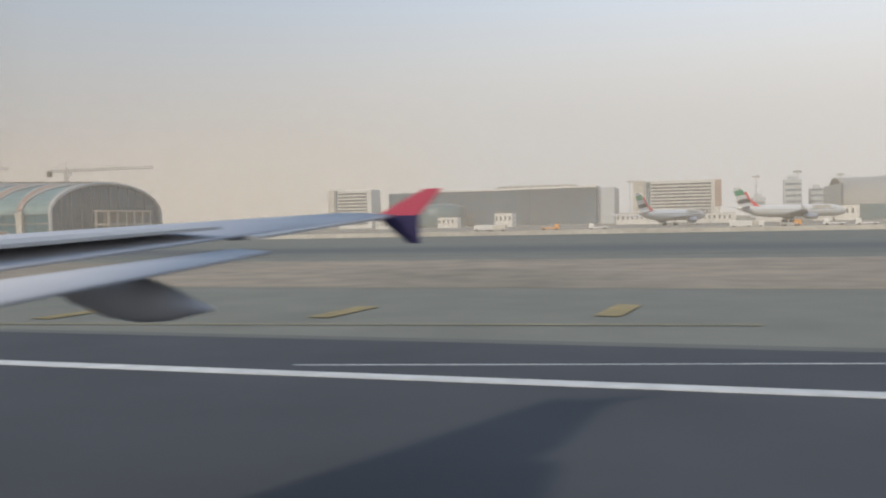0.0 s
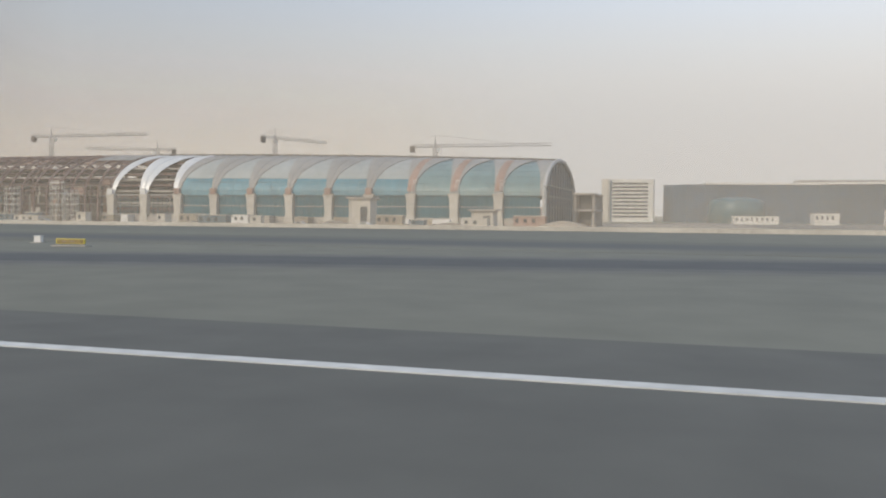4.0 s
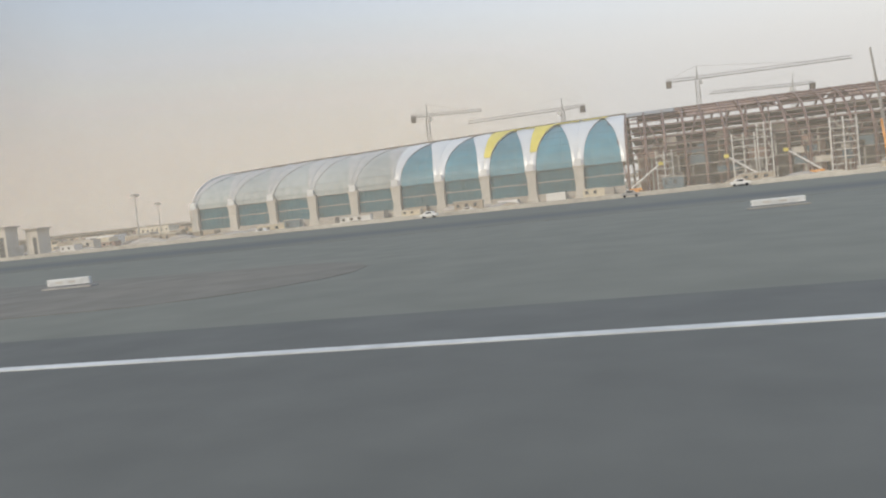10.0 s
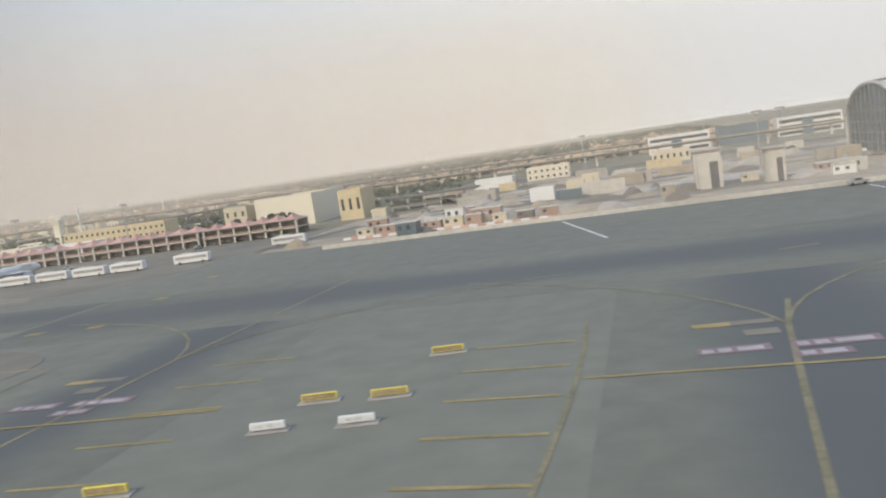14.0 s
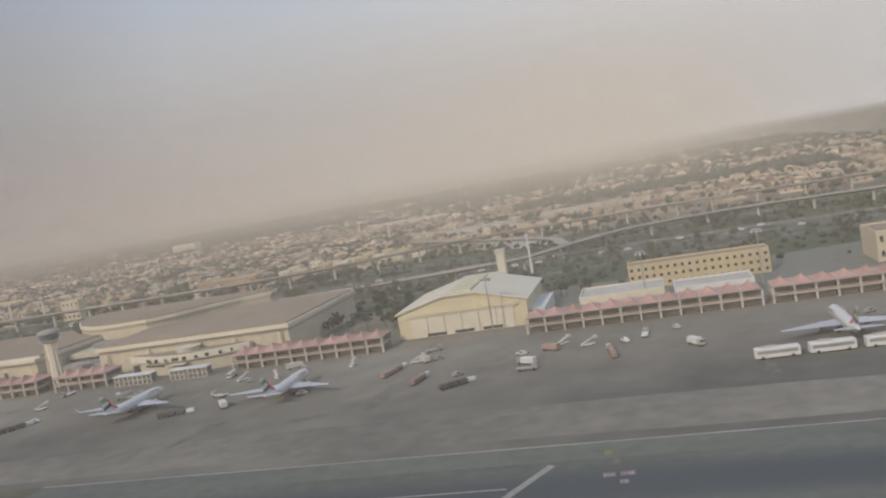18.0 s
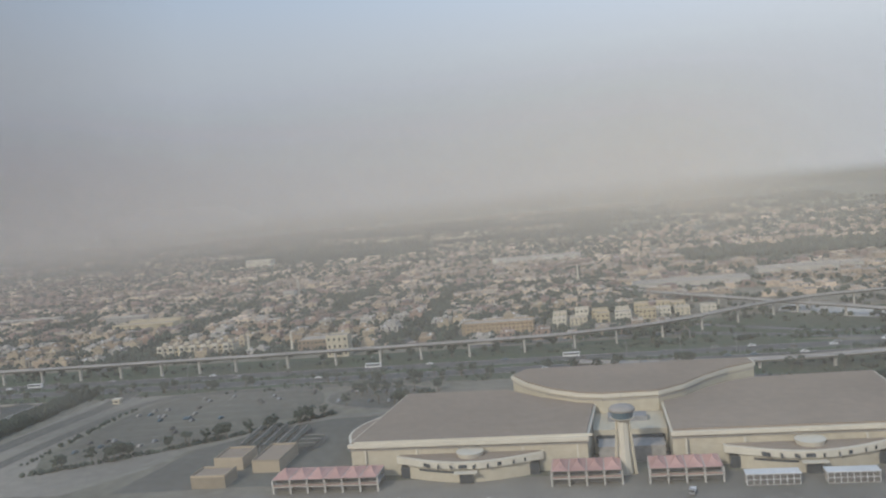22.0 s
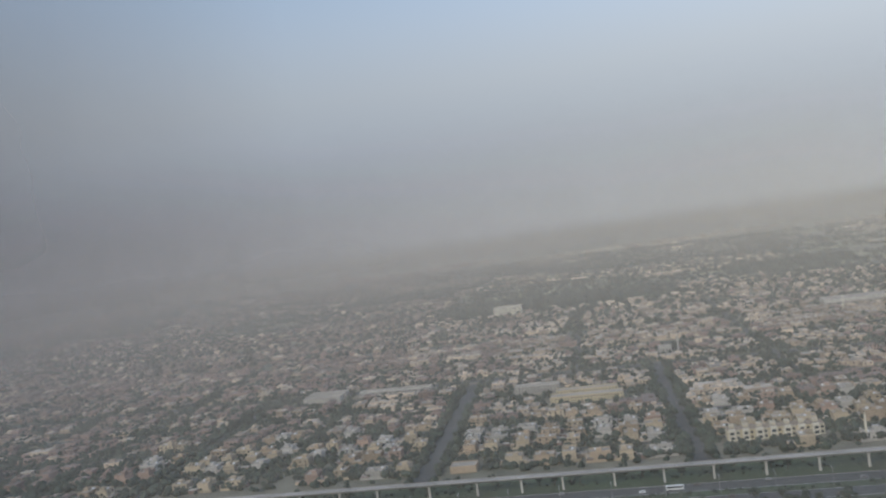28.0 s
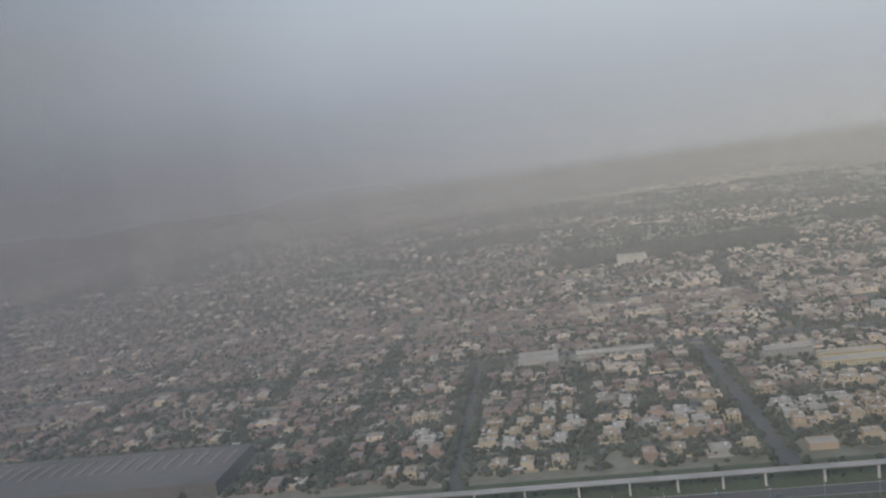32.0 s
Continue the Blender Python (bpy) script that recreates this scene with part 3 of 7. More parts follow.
# ---- airfield signs ----
def sign(x, y, w, mat, face, label, turn=8):
    ob = thing("airfield_sign", label, "sign", x, y, 0.06, turn, group="airfield signs")
    part("base_slab", Shape().rbox(0, 0, 0, w + 0.8, 1.5, 0.12, 0, 0.03), M_concrete, ob)
    for k in (-1, 1):
        part("leg", Shape().rbox(k * w * 0.36, 0, 0.12, 0.12, 0.12, 0.2), M_grey_steel, ob)
    part("case", Shape().rbox(0, 0, 0.3, w, 0.4, 0.7, 0, 0.06), mat, ob)
    part("face", Shape().box(-w / 2 + 0.12, w / 2 - 0.12, -0.222, -0.203, 0.36, 0.94), face, ob)
    for k in range(2):
        part("lettering_bar", Shape().box(-w * 0.3 + k * w * 0.3, -w * 0.14 + k * w * 0.3, -0.238, -0.223, 0.54, 0.74), M_strip if face is M_yellow_paint else M_pale_concrete, ob)
    return ob


for x_, y_, w_ in ((-132.4, 63.2, 2.6), (-125.6, 71.8, 4.2), (-123.3, 78.8, 4.2), (-691.5, 75.5, 4.6), (-619, 106, 6), (-881.5, 69.8, 3.6), (-964.6, 72.4, 3.6), (-955.3, 72.8, 3.6)):
    sign(x_, y_, w_, M_white_wall, M_white_paint, "white airfield guidance board on a concrete slab")
for x_, y_ in ((-878.6, 80.8), (-883.3, 58.6), (-962.6, 81.2), (-954.5, 81.1), (-973, 58.2), (-1041, 97), (-1040, 80), (-952, 98), (-306, 97.5)):
    sign(x_, y_, 4.0, M_yellow_panel, M_yellow_paint, "yellow airfield guidance board on a concrete slab")


def marker(x, y, mat, label, w=0.85, h=0.85):
    ob = thing("equipment_box", label, "equipment box", x, y, 0.06, 10, group="runway equipment boxes")
    part("base_slab", Shape().rbox(0, 0, 0, w * 1.7, w * 1.5, 0.08, 0, 0.02), M_pale_concrete, ob)
    part("cabinet", Shape().rbox(0, 0, 0.08, w, w * 0.7, h, 0, 0.05), mat, ob)
    part("lid", Shape().rbox(0, 0, 0.08 + h, w * 1.06, w * 0.76, 0.06, 0, 0.02), mat, ob)


for x_, y_, m_, l_, w_, h_ in ((-105.5, 41.4, M_white_wall, "white equipment cabinet with a greenish side", 0.85, 0.85), (-844, 83.2, M_white_wall, "white equipment cabinet on bare soil", 0.9, 1.4), (-792, 89.6, M_white_wall, "white equipment cabinet on bare soil", 0.9, 1.4), (-780, 94.3, M_white_wall, "white equipment cabinet on bare soil", 0.9, 1.4), (-573.6, 82, M_white_wall, "white equipment cabinet beside the taxiway", 1.5, 0.8),
                               (-266, 40.4, M_yellow_panel, "yellow marker cabinet on a white slab", 0.85, 0.85), (-285, 52, M_yellow_panel, "yellow marker cabinet on a white slab", 1.3, 0.55), (-288, 41.9, M_yellow_panel, "yellow marker cabinet on a white slab", 0.65, 0.85),
                               (-313.8, 49.1, M_orange, "small orange marker cabinet", 0.6, 0.35), (-319, 106, M_white_wall, "small white equipment cabinet", 1.0, 0.9), (-103.2, 31.2, M_orange, "orange marker cabinet beside the runway edge", 0.9, 0.75), (-1052, 107, M_white_wall, "white dome cabinet on sand", 1.6, 1.2)):
    marker(x_, y_, m_, l_, w_, h_)


# ---- airport concourse under construction ----
Y_FRONT, Y_MID, HALF = 335.0, 378.0, 43.0


def crown(x):
    return 33.8 - 5.4 * ((x + 555.0) / 280.0) ** 2


def vault(x, u, out=0.0):
    """A point of the vault at x; u runs from the front spring line over the crown to the back."""
    a = math.pi * u
    return (x, Y_MID - (HALF + out) * math.cos(a), 12.5 + (crown(x) - 12.5 + out) * math.sin(a))


def front_at(x, z):
    """Where the vault's front stands at that height."""
    return Y_MID - HALF * math.sqrt(max(0.0, 1 - max(0.0, (z - 12.5) / (crown(x) - 12.5)) ** 2))


concourse = thing("airport_concourse", "long vaulted concourse with teal glass bays, partly unfinished", "terminal building", -560, 335)
concourse.matrix_basis = pose(0, 0, 0)


M_glass_slot = material("grey_teal_glazing", (0.14, 0.22, 0.225), 0.45, 0.0, scale=0.08, fine=0.6, var=0.25, spec=0.35)
M_mesh = material("roof_mesh", (0.30, 0.318, 0.305), 0.65, 0.0, scale=0.05, fine=0.7, var=0.2)


def patch(rows, thick=0.0):
    s = Shape()
    s.rings(rows, close=False, caps=False)
    return s


def bay(x0, x1, style):
    """One bay of the vault between two piers: lower glazing, arched upper glazing, metal shell and pier."""
    w, c = x1 - x0, (x0 + x1) / 2
    for z0, z1, k in ((3.2, 7.6, 0), (8.0, 12.4, 1)) if style != "bare" else ():
        part("lower_glazing", Shape().box(x0 + 1.9, x1 - 1.9, Y_FRONT + 1.2, Y_FRONT + 1.5, z0, z1), M_glass_dark, concourse)
    part("spandrel", Shape().box(x0 + 1.9, x1 - 1.9, Y_FRONT + 1.0, Y_FRONT + 1.4, 7.6, 8.0).box(x0 + 1.9, x1 - 1.9, Y_FRONT + 0.8, Y_FRONT + 1.4, 12.4, 12.9), M_grey_steel, concourse)
    mull = Shape()
    n = max(3, int(w / 2.6))
    for k in range(1, n):
        xm = x0 + 1.9 + (w - 3.8) * k / n
        mull.box(xm - 0.07, xm + 0.07, Y_FRONT + 1.0, Y_FRONT + 1.2, 3.2, 12.4)
    part("mullions", mull, M_glass_teal, concourse)
    part("plinth_wall", Shape().box(x0 + 1.6, x1 - 1.6, Y_FRONT + 0.3, Y_FRONT + 2, 0, 3.2), M_concrete, concourse)
    part("pier", Shape().rings([[(x0 - q, Y_FRONT - d, z), (x0 + q, Y_FRONT - d, z), (x0 + q, Y_FRONT + 2.5, z), (x0 - q, Y_FRONT + 2.5, z)]
                                for z, q, d in ((0, 2.3, 0.9), (5, 1.6, 0.6), (11, 1.9, 0.7), (13.2, 2.4, 1.0))]), M_pale_concrete, concourse, "pale tapered concrete pier")
    open_ = style in ("fin", "yellow", "bare")
    peak = 0.43 if style == "slot" else 0.44
    bend = {"bare": 2.6, "fin": 4.2, "yellow": 4.2, "slot": 4.6}.get(style, 3.4)
    wid = w * {"skin": 0.44, "mid": 0.44, "slot": 0.41}.get(style, 0.385)
    top = {"skin": 0.13, "mid": 0.12}.get(style, peak)
    us = [peak * k / 14 for k in range(15)]
    rise_ = [0.3 + 0.7 * math.sin(math.pi * u) / math.sin(math.pi * peak) for u in us]
    hw = [max(0.05, wid * (1 - h ** bend) / (1 - 0.3 ** bend)) for h in rise_]
    low = [(u, h) for u, h in zip(us, hw) if u <= top + 0.001]
    high = [(u, h) for u, h in zip(us, hw) if u >= low[-1][0] - 0.001]
    if style == "bare":
        for k in range(11):
            z_ = 4.0 + k * 2.7
            part("floor_slab", Shape().box(x0 + 0.5, x1 - 0.5, front_at(c, z_) + 1.4, Y_MID, z_ - 0.8, z_), M_steel if k % 2 else M_concrete, concourse)
        # added dark backing paints the shade inside the open arches
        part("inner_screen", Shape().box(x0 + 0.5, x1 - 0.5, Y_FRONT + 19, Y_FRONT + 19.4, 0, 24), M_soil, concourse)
    else:
        part("upper_glazing", patch([[vault(c + h * q, u, -0.35) for q in (-1, -0.5, 0, 0.5, 1)] for u, h in low]), {"slot": M_glass_slot, "mid": M_mesh}.get(style, M_glass_teal), concourse, smooth=True)
    if len(high) > 1:
        part("mesh_panel", patch([[vault(c + h * q, u, -0.2) for q in (-1, -0.5, 0, 0.5, 1)] for u, h in high]), M_mesh, concourse, "greenish mesh-covered arch panel", smooth=True)
    bars = Shape()
    for k in range(1, len(low), 2) if style != "bare" else ():
        bars.tube([vault(c + low[k][1] * q, low[k][0], -0.3) for q in (-1, 0, 1)], 0.09, 4)
    for q in (-0.5, 0.0, 0.5) if style != "bare" else ():
        bars.tube([vault(c + h * q, u, -0.3) for u, h in low], 0.09, 4)
    if bars.v:
        part("glazing_bars", bars, M_glass_slot, concourse)
    mat = M_fin if open_ else (M_shell_pale if style == "mid" else M_shell)
    for s_, name in ((-1, "shell_panel"), (1, "shell_panel")):
        edge = c + s_ * w / 2
        part(name, patch([[vault(edge + (c + s_ * h - edge) * q, u, 0.3 * math.sin(math.pi * q)) for q in (0, 0.33, 0.66, 1)][::s_] for u, h in zip(us, hw)]), mat, concourse, smooth=True)
    top = peak
    rest = [peak + (1.0 - peak) * k / 16 for k in range(17)]
    part("roof_shell", patch([[vault(x0 + w * q, u, 0.0) for q in (0, 0.25, 0.5, 0.75, 1)] for u in rest]), M_shell, concourse, smooth=True)
    part("ridge_walkway", Shape().rings([[vault(x_, u, o) for u, o in ((0.46, 0.1), (0.46, 0.9), (0.475, 0.9), (0.475, 0.1))] for x_ in (x0 + 0.1, c, x1 - 0.1)]), M_soil, concourse, "dark ridge walkway")
    rib = Shape().tube([vault(x0, k / 24 * 0.6, 0.05) for k in range(25)], 0.22, 5)
    part("rib", rib, mat, concourse)
    if style == "slot":
        part("slot_panel", patch([[vault(x0 + q, u, 0.5) for q in (-1.6, 1.6)] for u in [0.03 + 0.33 * k / 8 for k in range(9)]]), M_house_pink, concourse, "brown louvred slot panel")
        for k in range(3):
            z_ = 0.02 + 0.035 * k
            part("slot_frame", Shape().tube([vault(x0 + 0.6, z_, 0.7), vault(x0 + 2.0, z_, 0.7), vault(x0 + 2.0, z_ + 0.02, 0.7), vault(x0 + 0.6, z_ + 0.02, 0.7), vault(x0 + 0.6, z_, 0.7)], 0.14, 4), M_white_wall, concourse)
    else:
        part("pier_cap", Shape().box(x0 - 1.4, x0 + 1.4, Y_FRONT - 1.2, Y_FRONT - 0.4, 12.8, 15.6), M_house_pink if style == "skin" else M_fin, concourse)
    if style == "yellow":
        part("yellow_membrane", patch([[vault(x0 + (c - h - x0) * q, u, 0.55) for q in (0.02, 0.5, 0.96)] for u, h in list(zip(us, hw))[4:]]), M_yellow_panel, concourse, "bright yellow protective membrane", smooth=True)
        part("yellow_membrane", patch([[vault(x0 + w * q, u, 0.35) for q in (0.0, 0.5, 1)] for u in (0.44, 0.455, 0.47, 0.485)]), M_yellow_panel, concourse, "bright yellow protective membrane")
    part("loading_shed", Shape().box(c - 4.5 + rnd.uniform(-1, 1), c + rnd.uniform(2, 5), Y_FRONT - 5, Y_FRONT + 0.2, 0, rnd.uniform(2.2, 3.6)), rnd.choice((M_concrete, M_sand, M_white_wall)), concourse)


east = [-452.5 + 18.7 * k for k in range(10)]
for i in range(9):
    bay(east[i], east[i + 1], "slot" if i >= 6 else "skin")
west = [-833.2 + 19.05 * k for k in range(11)]
for i in range(10):
    bay(west[i], west[i + 1], "yellow" if i in (7, 8) else ("fin" if i > 4 else "mid"))
for k in range(4):
    xa_ = -697.5 + 12.2 * k
    part("ridge_membrane", patch([[vault(xa_ + q, u, 0.55) for q in (0, 5.5, 11)] for u in (0.385, 0.41, 0.435, 0.458)]), M_yellow_panel, concourse, "yellow membrane along the unfinished ridge", smooth=True)

# glazed end gables with an arched rim
for x_, s_ in ((east[-1], 1), (west[0], -1)):
    fan = [vault(x_ - s_ * 0.8, k / 28, -0.6) for k in range(29)]
    g = Shape().add([(x_ - s_ * 0.8, Y_MID, 0)] + [(fan[0][0], fan[0][1], 0)] + fan + [(fan[-1][0], fan[-1][1], 0)], [(0, k, k + 1) for k in range(1, 31)])
    part("gable_glazing", g, M_hq, concourse, "dark blue-grey glazed gable")
    part("gable_rim", Shape().tube([(x_, Y_FRONT, 0)] + [vault(x_, k / 28) for k in range(29)] + [(x_, Y_MID + HALF, 0)], 0.9, 6), M_shell_pale, concourse)
    bars = Shape()
    for k in range(-5, 6):
        y_ = Y_MID + k * 7.2
        a_ = math.acos(max(-1, min(1, -(y_ - Y_MID) / HALF)))
        bars.box(x_ - 0.5, x_ + 0.2, y_ - 0.12, y_ + 0.12, 0, 12.5 + (crown(x_) - 13.5) * math.sin(a_))
    for z_ in (4, 8, 12.5, 17):
        h_ = HALF * math.sqrt(max(0.05, 1 - max(0, (z_ - 12.5) / (crown(x_) - 12.5)) ** 2)) - 0.6
        bars.box(x_ - 0.5, x_ + 0.2, Y_MID - h_, Y_MID + h_, z_ - 0.1, z_ + 0.1)
    part("gable_bars", bars, M_glass_blue, concourse)

# two unglazed bays between white shells
for k in range(2):
    bay(-488.5 + 18.0 * k, -470.5 + 18.0 * k, "bare")

# bare steel frame
X0, X1 = -642.7, -488.5
for k in range(22):
    x_ = X0 + (X1 - X0) * k / 21
    part("arch_rib", Shape().tube([(x_, Y_FRONT, 0)] + [vault(x_, j / 24) for j in range(25)] + [(x_, Y_MID + HALF, 0)], 0.55, 5), M_steel, concourse, "brown primed steel arch")
    lean = rnd.uniform(-4, 4)
    part("raking_strut", Shape().tube([(x_, Y_FRONT - 1, 0), vault(x_ + lean, 0.12), vault(x_ + lean * 2.4, 0.3)], 0.32, 4), M_steel, concourse)
for u_ in [0.03 + 0.045 * k for k in range(13)]:
    part("purlin", Shape().tube([vault(X0 + (X1 - X0) * j / 12, u_) for j in range(13)], 0.28, 4), M_steel, concourse)
for z_ in (4.4, 8.6, 12.8, 17.0, 21.2, 25.4):
    dy = 2 + front_at(-580, z_) - Y_FRONT
    part("floor_slab", Shape().box(X0 + 2, X1 - 2, Y_FRONT + dy, Y_MID + HALF - dy, z_ - 0.35, z_), M_concrete, concourse, "grey concrete floor slab")
    n_ = 30
    for j in range(n_):
        x_ = X0 + 4 + (X1 - X0 - 8) * j / (n_ - 1)
        if z_ < 20:
            part("column", Shape().box(x_ - 0.3, x_ + 0.3, Y_FRONT + dy + 0.5, Y_FRONT + dy + 1.1, z_ - 4.4 if z_ == 4.4 else z_ - 4.2, z_ - 0.35), rnd.choice((M_concrete, M_steel, M_pale_concrete)), concourse)
# dark sheet added behind the frame in place of interior shade
part("core_backing", Shape().box(X0 + 10, X1 - 10, Y_MID + 4, Y_MID + 6, 0, 22), M_soil, concourse, "dark backing standing in for the shaded interior")
for j in range(26):
    x_, z_ = rnd.uniform(X0 + 6, X1 - 14), rnd.choice((4.4, 8.6, 12.8))
    part("stacked_panel", Shape().box(x_, x_ + rnd.uniform(3, 9), Y_FRONT + 2.2, Y_FRONT + 2.5, z_, z_ + rnd.uniform(1.5, 3.6)), rnd.choice((M_pale_concrete, M_white_wall, M_house_pink, M_glass_blue, M_soil)), concourse)
for k in range(8):
    x_ = X0 + 4 + k * 20
    u0_ = rnd.choice((0.28, 0.31, 0.34))
    part("roof_deck", patch([[vault(x_ + 19 * q, u0_ + (0.64 - u0_) * t, -0.5) for q in (0, 0.5, 1)] for t in (0, 0.2, 0.4, 0.6, 0.8, 1)]), M_house_pink, concourse, "brown roof decking", smooth=True)
for k in range(16):
    x_ = X0 + 4 + k * 10
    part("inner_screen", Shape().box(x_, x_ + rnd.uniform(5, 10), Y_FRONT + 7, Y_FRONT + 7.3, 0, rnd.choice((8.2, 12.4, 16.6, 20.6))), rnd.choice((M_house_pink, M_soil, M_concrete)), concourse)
part("roof_deck", patch([[vault(-643 + 20 * q, u, 0.5) for q in (0, 0.5, 1)] for u in (0.33, 0.42, 0.5, 0.6)]), M_shell, concourse)
part("roof_deck", patch([[vault(-512 + 22 * q, u, 0.5) for q in (0, 0.5, 1)] for u in (0.3, 0.38, 0.45, 0.5, 0.6)]), M_shell, concourse)


def scaffold(x, w, h):
    ob = thing("scaffold_tower", "pale tubular scaffold tower against the steel frame", "scaffold", x, Y_FRONT - 2.5, 0, group="scaffold towers")
    for i in range(3):
        for y_ in (0, 1.4):
            part("standard", Shape().tube([(w * i / 2, y_, 0), (w * i / 2, y_, h)], 0.16, 4), M_white_wall, ob)
    for k in range(1, int(h / 2.6) + 1):
        part("platform", Shape().box(-0.2, w + 0.2, 0, 1.4, k * 2.6, k * 2.6 + 0.25), M_white_wall, ob)
    part("brace", Shape().tube([(0, 0, 0), (w, 0, h * 0.5), (0, 0, h)], 0.14, 4), M_pale_concrete, ob)


for x_, w_, h_ in ((-604, 8, 18), (-595, 5, 21), (-570, 9, 20), (-548, 8, 16), (-521, 7, 19), (-512, 6, 15), (-632, 6, 15)):
    scaffold(x_, w_, h_)

# ---- aircraft ----
def ring(x, cy, cz, ry, rz, n=14):
    return [(x, cy + ry * math.sin(2 * math.pi * k / n), cz + rz * math.cos(2 * math.pi * k / n)) for k in range(n)]


def foil(shape, root, tip):
    """A tapering slab with rounded front edge from a root (x_front, chord, y, z, thick) to a tip."""
    rows = []
    for xf, c, y, z, t in (root, tip):
        rows.append([(xf, y, z), (xf - 0.08 * c, y, z + t * 0.4), (xf - 0.35 * c, y, z + t * 0.55), (xf - c, y, z + 0.02), (xf - c, y, z - 0.02), (xf - 0.35 * c, y, z - t * 0.45), (xf - 0.08 * c, y, z - t * 0.35)])
    return shape.rings(rows)


def airliner(x, y, turn, label, length=54.0):
    k = length / 54.0
    ob = thing("airliner", label, "aircraft", x, y, 0.06, turn, group="parked airliners")

    def sc(s):
        s.v = [(a * k, b * k, c * k) for a, b, c in s.v]
        return s
    prof = ((27, 0.15, 4.4), (26.4, 1.0, 4.5), (25, 1.8, 4.75), (22.5, 2.5, 5.0), (19, 2.75, 5.15), (0, 2.8, 5.2), (-12, 2.8, 5.2), (-18, 2.3, 5.6), (-23, 1.3, 6.3), (-27, 0.35, 6.9))
    part("fuselage", sc(Shape().rings([ring(px, 0, pz, pr, pr) for px, pr, pz in prof])), M_aircraft, ob, smooth=True)
    part("cockpit_window", sc(Shape().rings([[(24.2, yy, 5.75), (23.4, yy * 1.15, 6.35), (23.2, yy * 1.15, 6.35), (24.0, yy, 5.75)] for yy in (-1.55, -0.6, 0.6, 1.55)])), M_window, ob)
    rows = Shape()
    for s_ in (-1, 1):
        for j in range(40):
            px = 20 - j * 0.95
            rows.box(px, px + 0.28, s_ * 2.76 - 0.03, s_ * 2.76 + 0.03, 5.65, 6.0)
    part("cabin_windows", sc(rows), M_window, ob)["kind"] = "stuff"
    part("title_bar", sc(Shape().box(9, 18, -2.68, -2.60, 6.4, 7.5).box(9, 18, 2.60, 2.68, 6.4, 7.5)), M_gold_letter, ob, "faint gold lettering bar")
    for s_ in (-1, 1):
        part("wing", sc(foil(Shape(), (7.5, 11.5, s_ * 2.0, 4.0, 1.3), (-9.5, 2.2, s_ * 28.0, 5.6, 0.3))), M_wing_grey, ob)
        part("wingtip", sc(foil(Shape(), (-9.6, 2.0, s_ * 28.0, 5.6, 0.25), (-12.2, 0.7, s_ * 28.8, 7.9, 0.12))), M_aircraft, ob)
        part("tailplane", sc(foil(Shape(), (-20.5, 4.8, s_ * 0.8, 6.8, 0.5), (-25.5, 1.8, s_ * 9.6, 7.5, 0.2))), M_wing_grey, ob)
        eng = part("engine", sc(Shape().rings([ring(px, s_ * 9.3, 2.6, pr, pr, 12) for px, pr in ((6.6, 1.25), (6.0, 1.5), (3.2, 1.5), (1.0, 1.0), (0.2, 0.5))])), M_engine, ob, smooth=True)
        part("intake", sc(Shape().rings([ring(px, s_ * 9.3, 2.6, pr, pr, 12) for px, pr in ((6.63, 1.15), (6.66, 0.3))])), M_tail_black, eng)
        part("pylon", sc(Shape().box(0.5, 5.0, s_ * 9.3 - 0.2, s_ * 9.3 + 0.2, 3.6, 4.6)), M_wing_grey, ob)
        part("main_gear", sc(Shape().tube([(-1.5, s_ * 3.4, 0.6), (-1.5, s_ * 3.2, 4.0)], 0.22, 6)), M_grey_steel, ob)
        for q in (-0.7, 0.7):
            part("wheel", sc(Shape().tube([(-1.5 + q, s_ * 3.4 - 0.5, 0.62), (-1.5 + q, s_ * 3.4 + 0.5, 0.62)], 0.6, 10)), M_rubber, ob)
    part("nose_gear", sc(Shape().tube([(21, 0, 0.4), (21, 0, 3.6)], 0.18, 6).tube([(21, -0.4, 0.45), (21, 0.4, 0.45)], 0.45, 10)), M_rubber, ob)
    # fin, and its coloured sweeps laid just outside it
    part("fin", sc(Shape().rings([[(xf, t, z), (xf - c, t * 0.3, z), (xf - c, -t * 0.3, z), (xf, -t, z)] for xf, c, z, t in ((-16.5, 8.6, 7.2, 0.3), (-21.0, 6.0, 11.5, 0.22), (-25.2, 3.2, 16.2, 0.14))])), M_aircraft, ob)

    def band(name, mat, z0, z1, drop):
        for s_ in (-1, 1):
            q = s_ * 0.36
            pts = []
            for zz in (z0, z1):
                f = (zz - 7.2) / 9.0
                xf, c = -16.5 - 8.7 * f, 8.6 - 5.4 * f
                pts.append((xf - 0.2, q, zz))
                pts.append((xf - c + 0.1, q, zz - drop))
            part(name, sc(Shape().add([pts[0], pts[1], pts[3], pts[2]], [(0, 1, 2, 3)])), mat, ob)
    band("green_band", M_tail_green, 13.2, 15.4, 0.9)
    band("black_band", M_tail_black, 9.6, 11.4, 1.0)
    for s_ in (-1, 1):
        q = s_ * 0.38
        part("red_band", sc(Shape().add([(-15.2, s_ * 1.6, 6.8), (-18.6, s_ * 1.2, 7.2), (-23.2, q, 13.6), (-22.2, q, 14.4), (-20.4, q, 11.0)], [(0, 1, 2, 3, 4)])), M_tail_red, ob)
    return ob


airliner(-524, 133, 0, "white airliner with a red, green and black tail", 44)
for x_ in (-1178, -1374, -1441, -1570):
    airliner(x_, 279, 90 if x_ > -1500 else 78, "white airliner with a striped tail parked nose to the pier", 39)
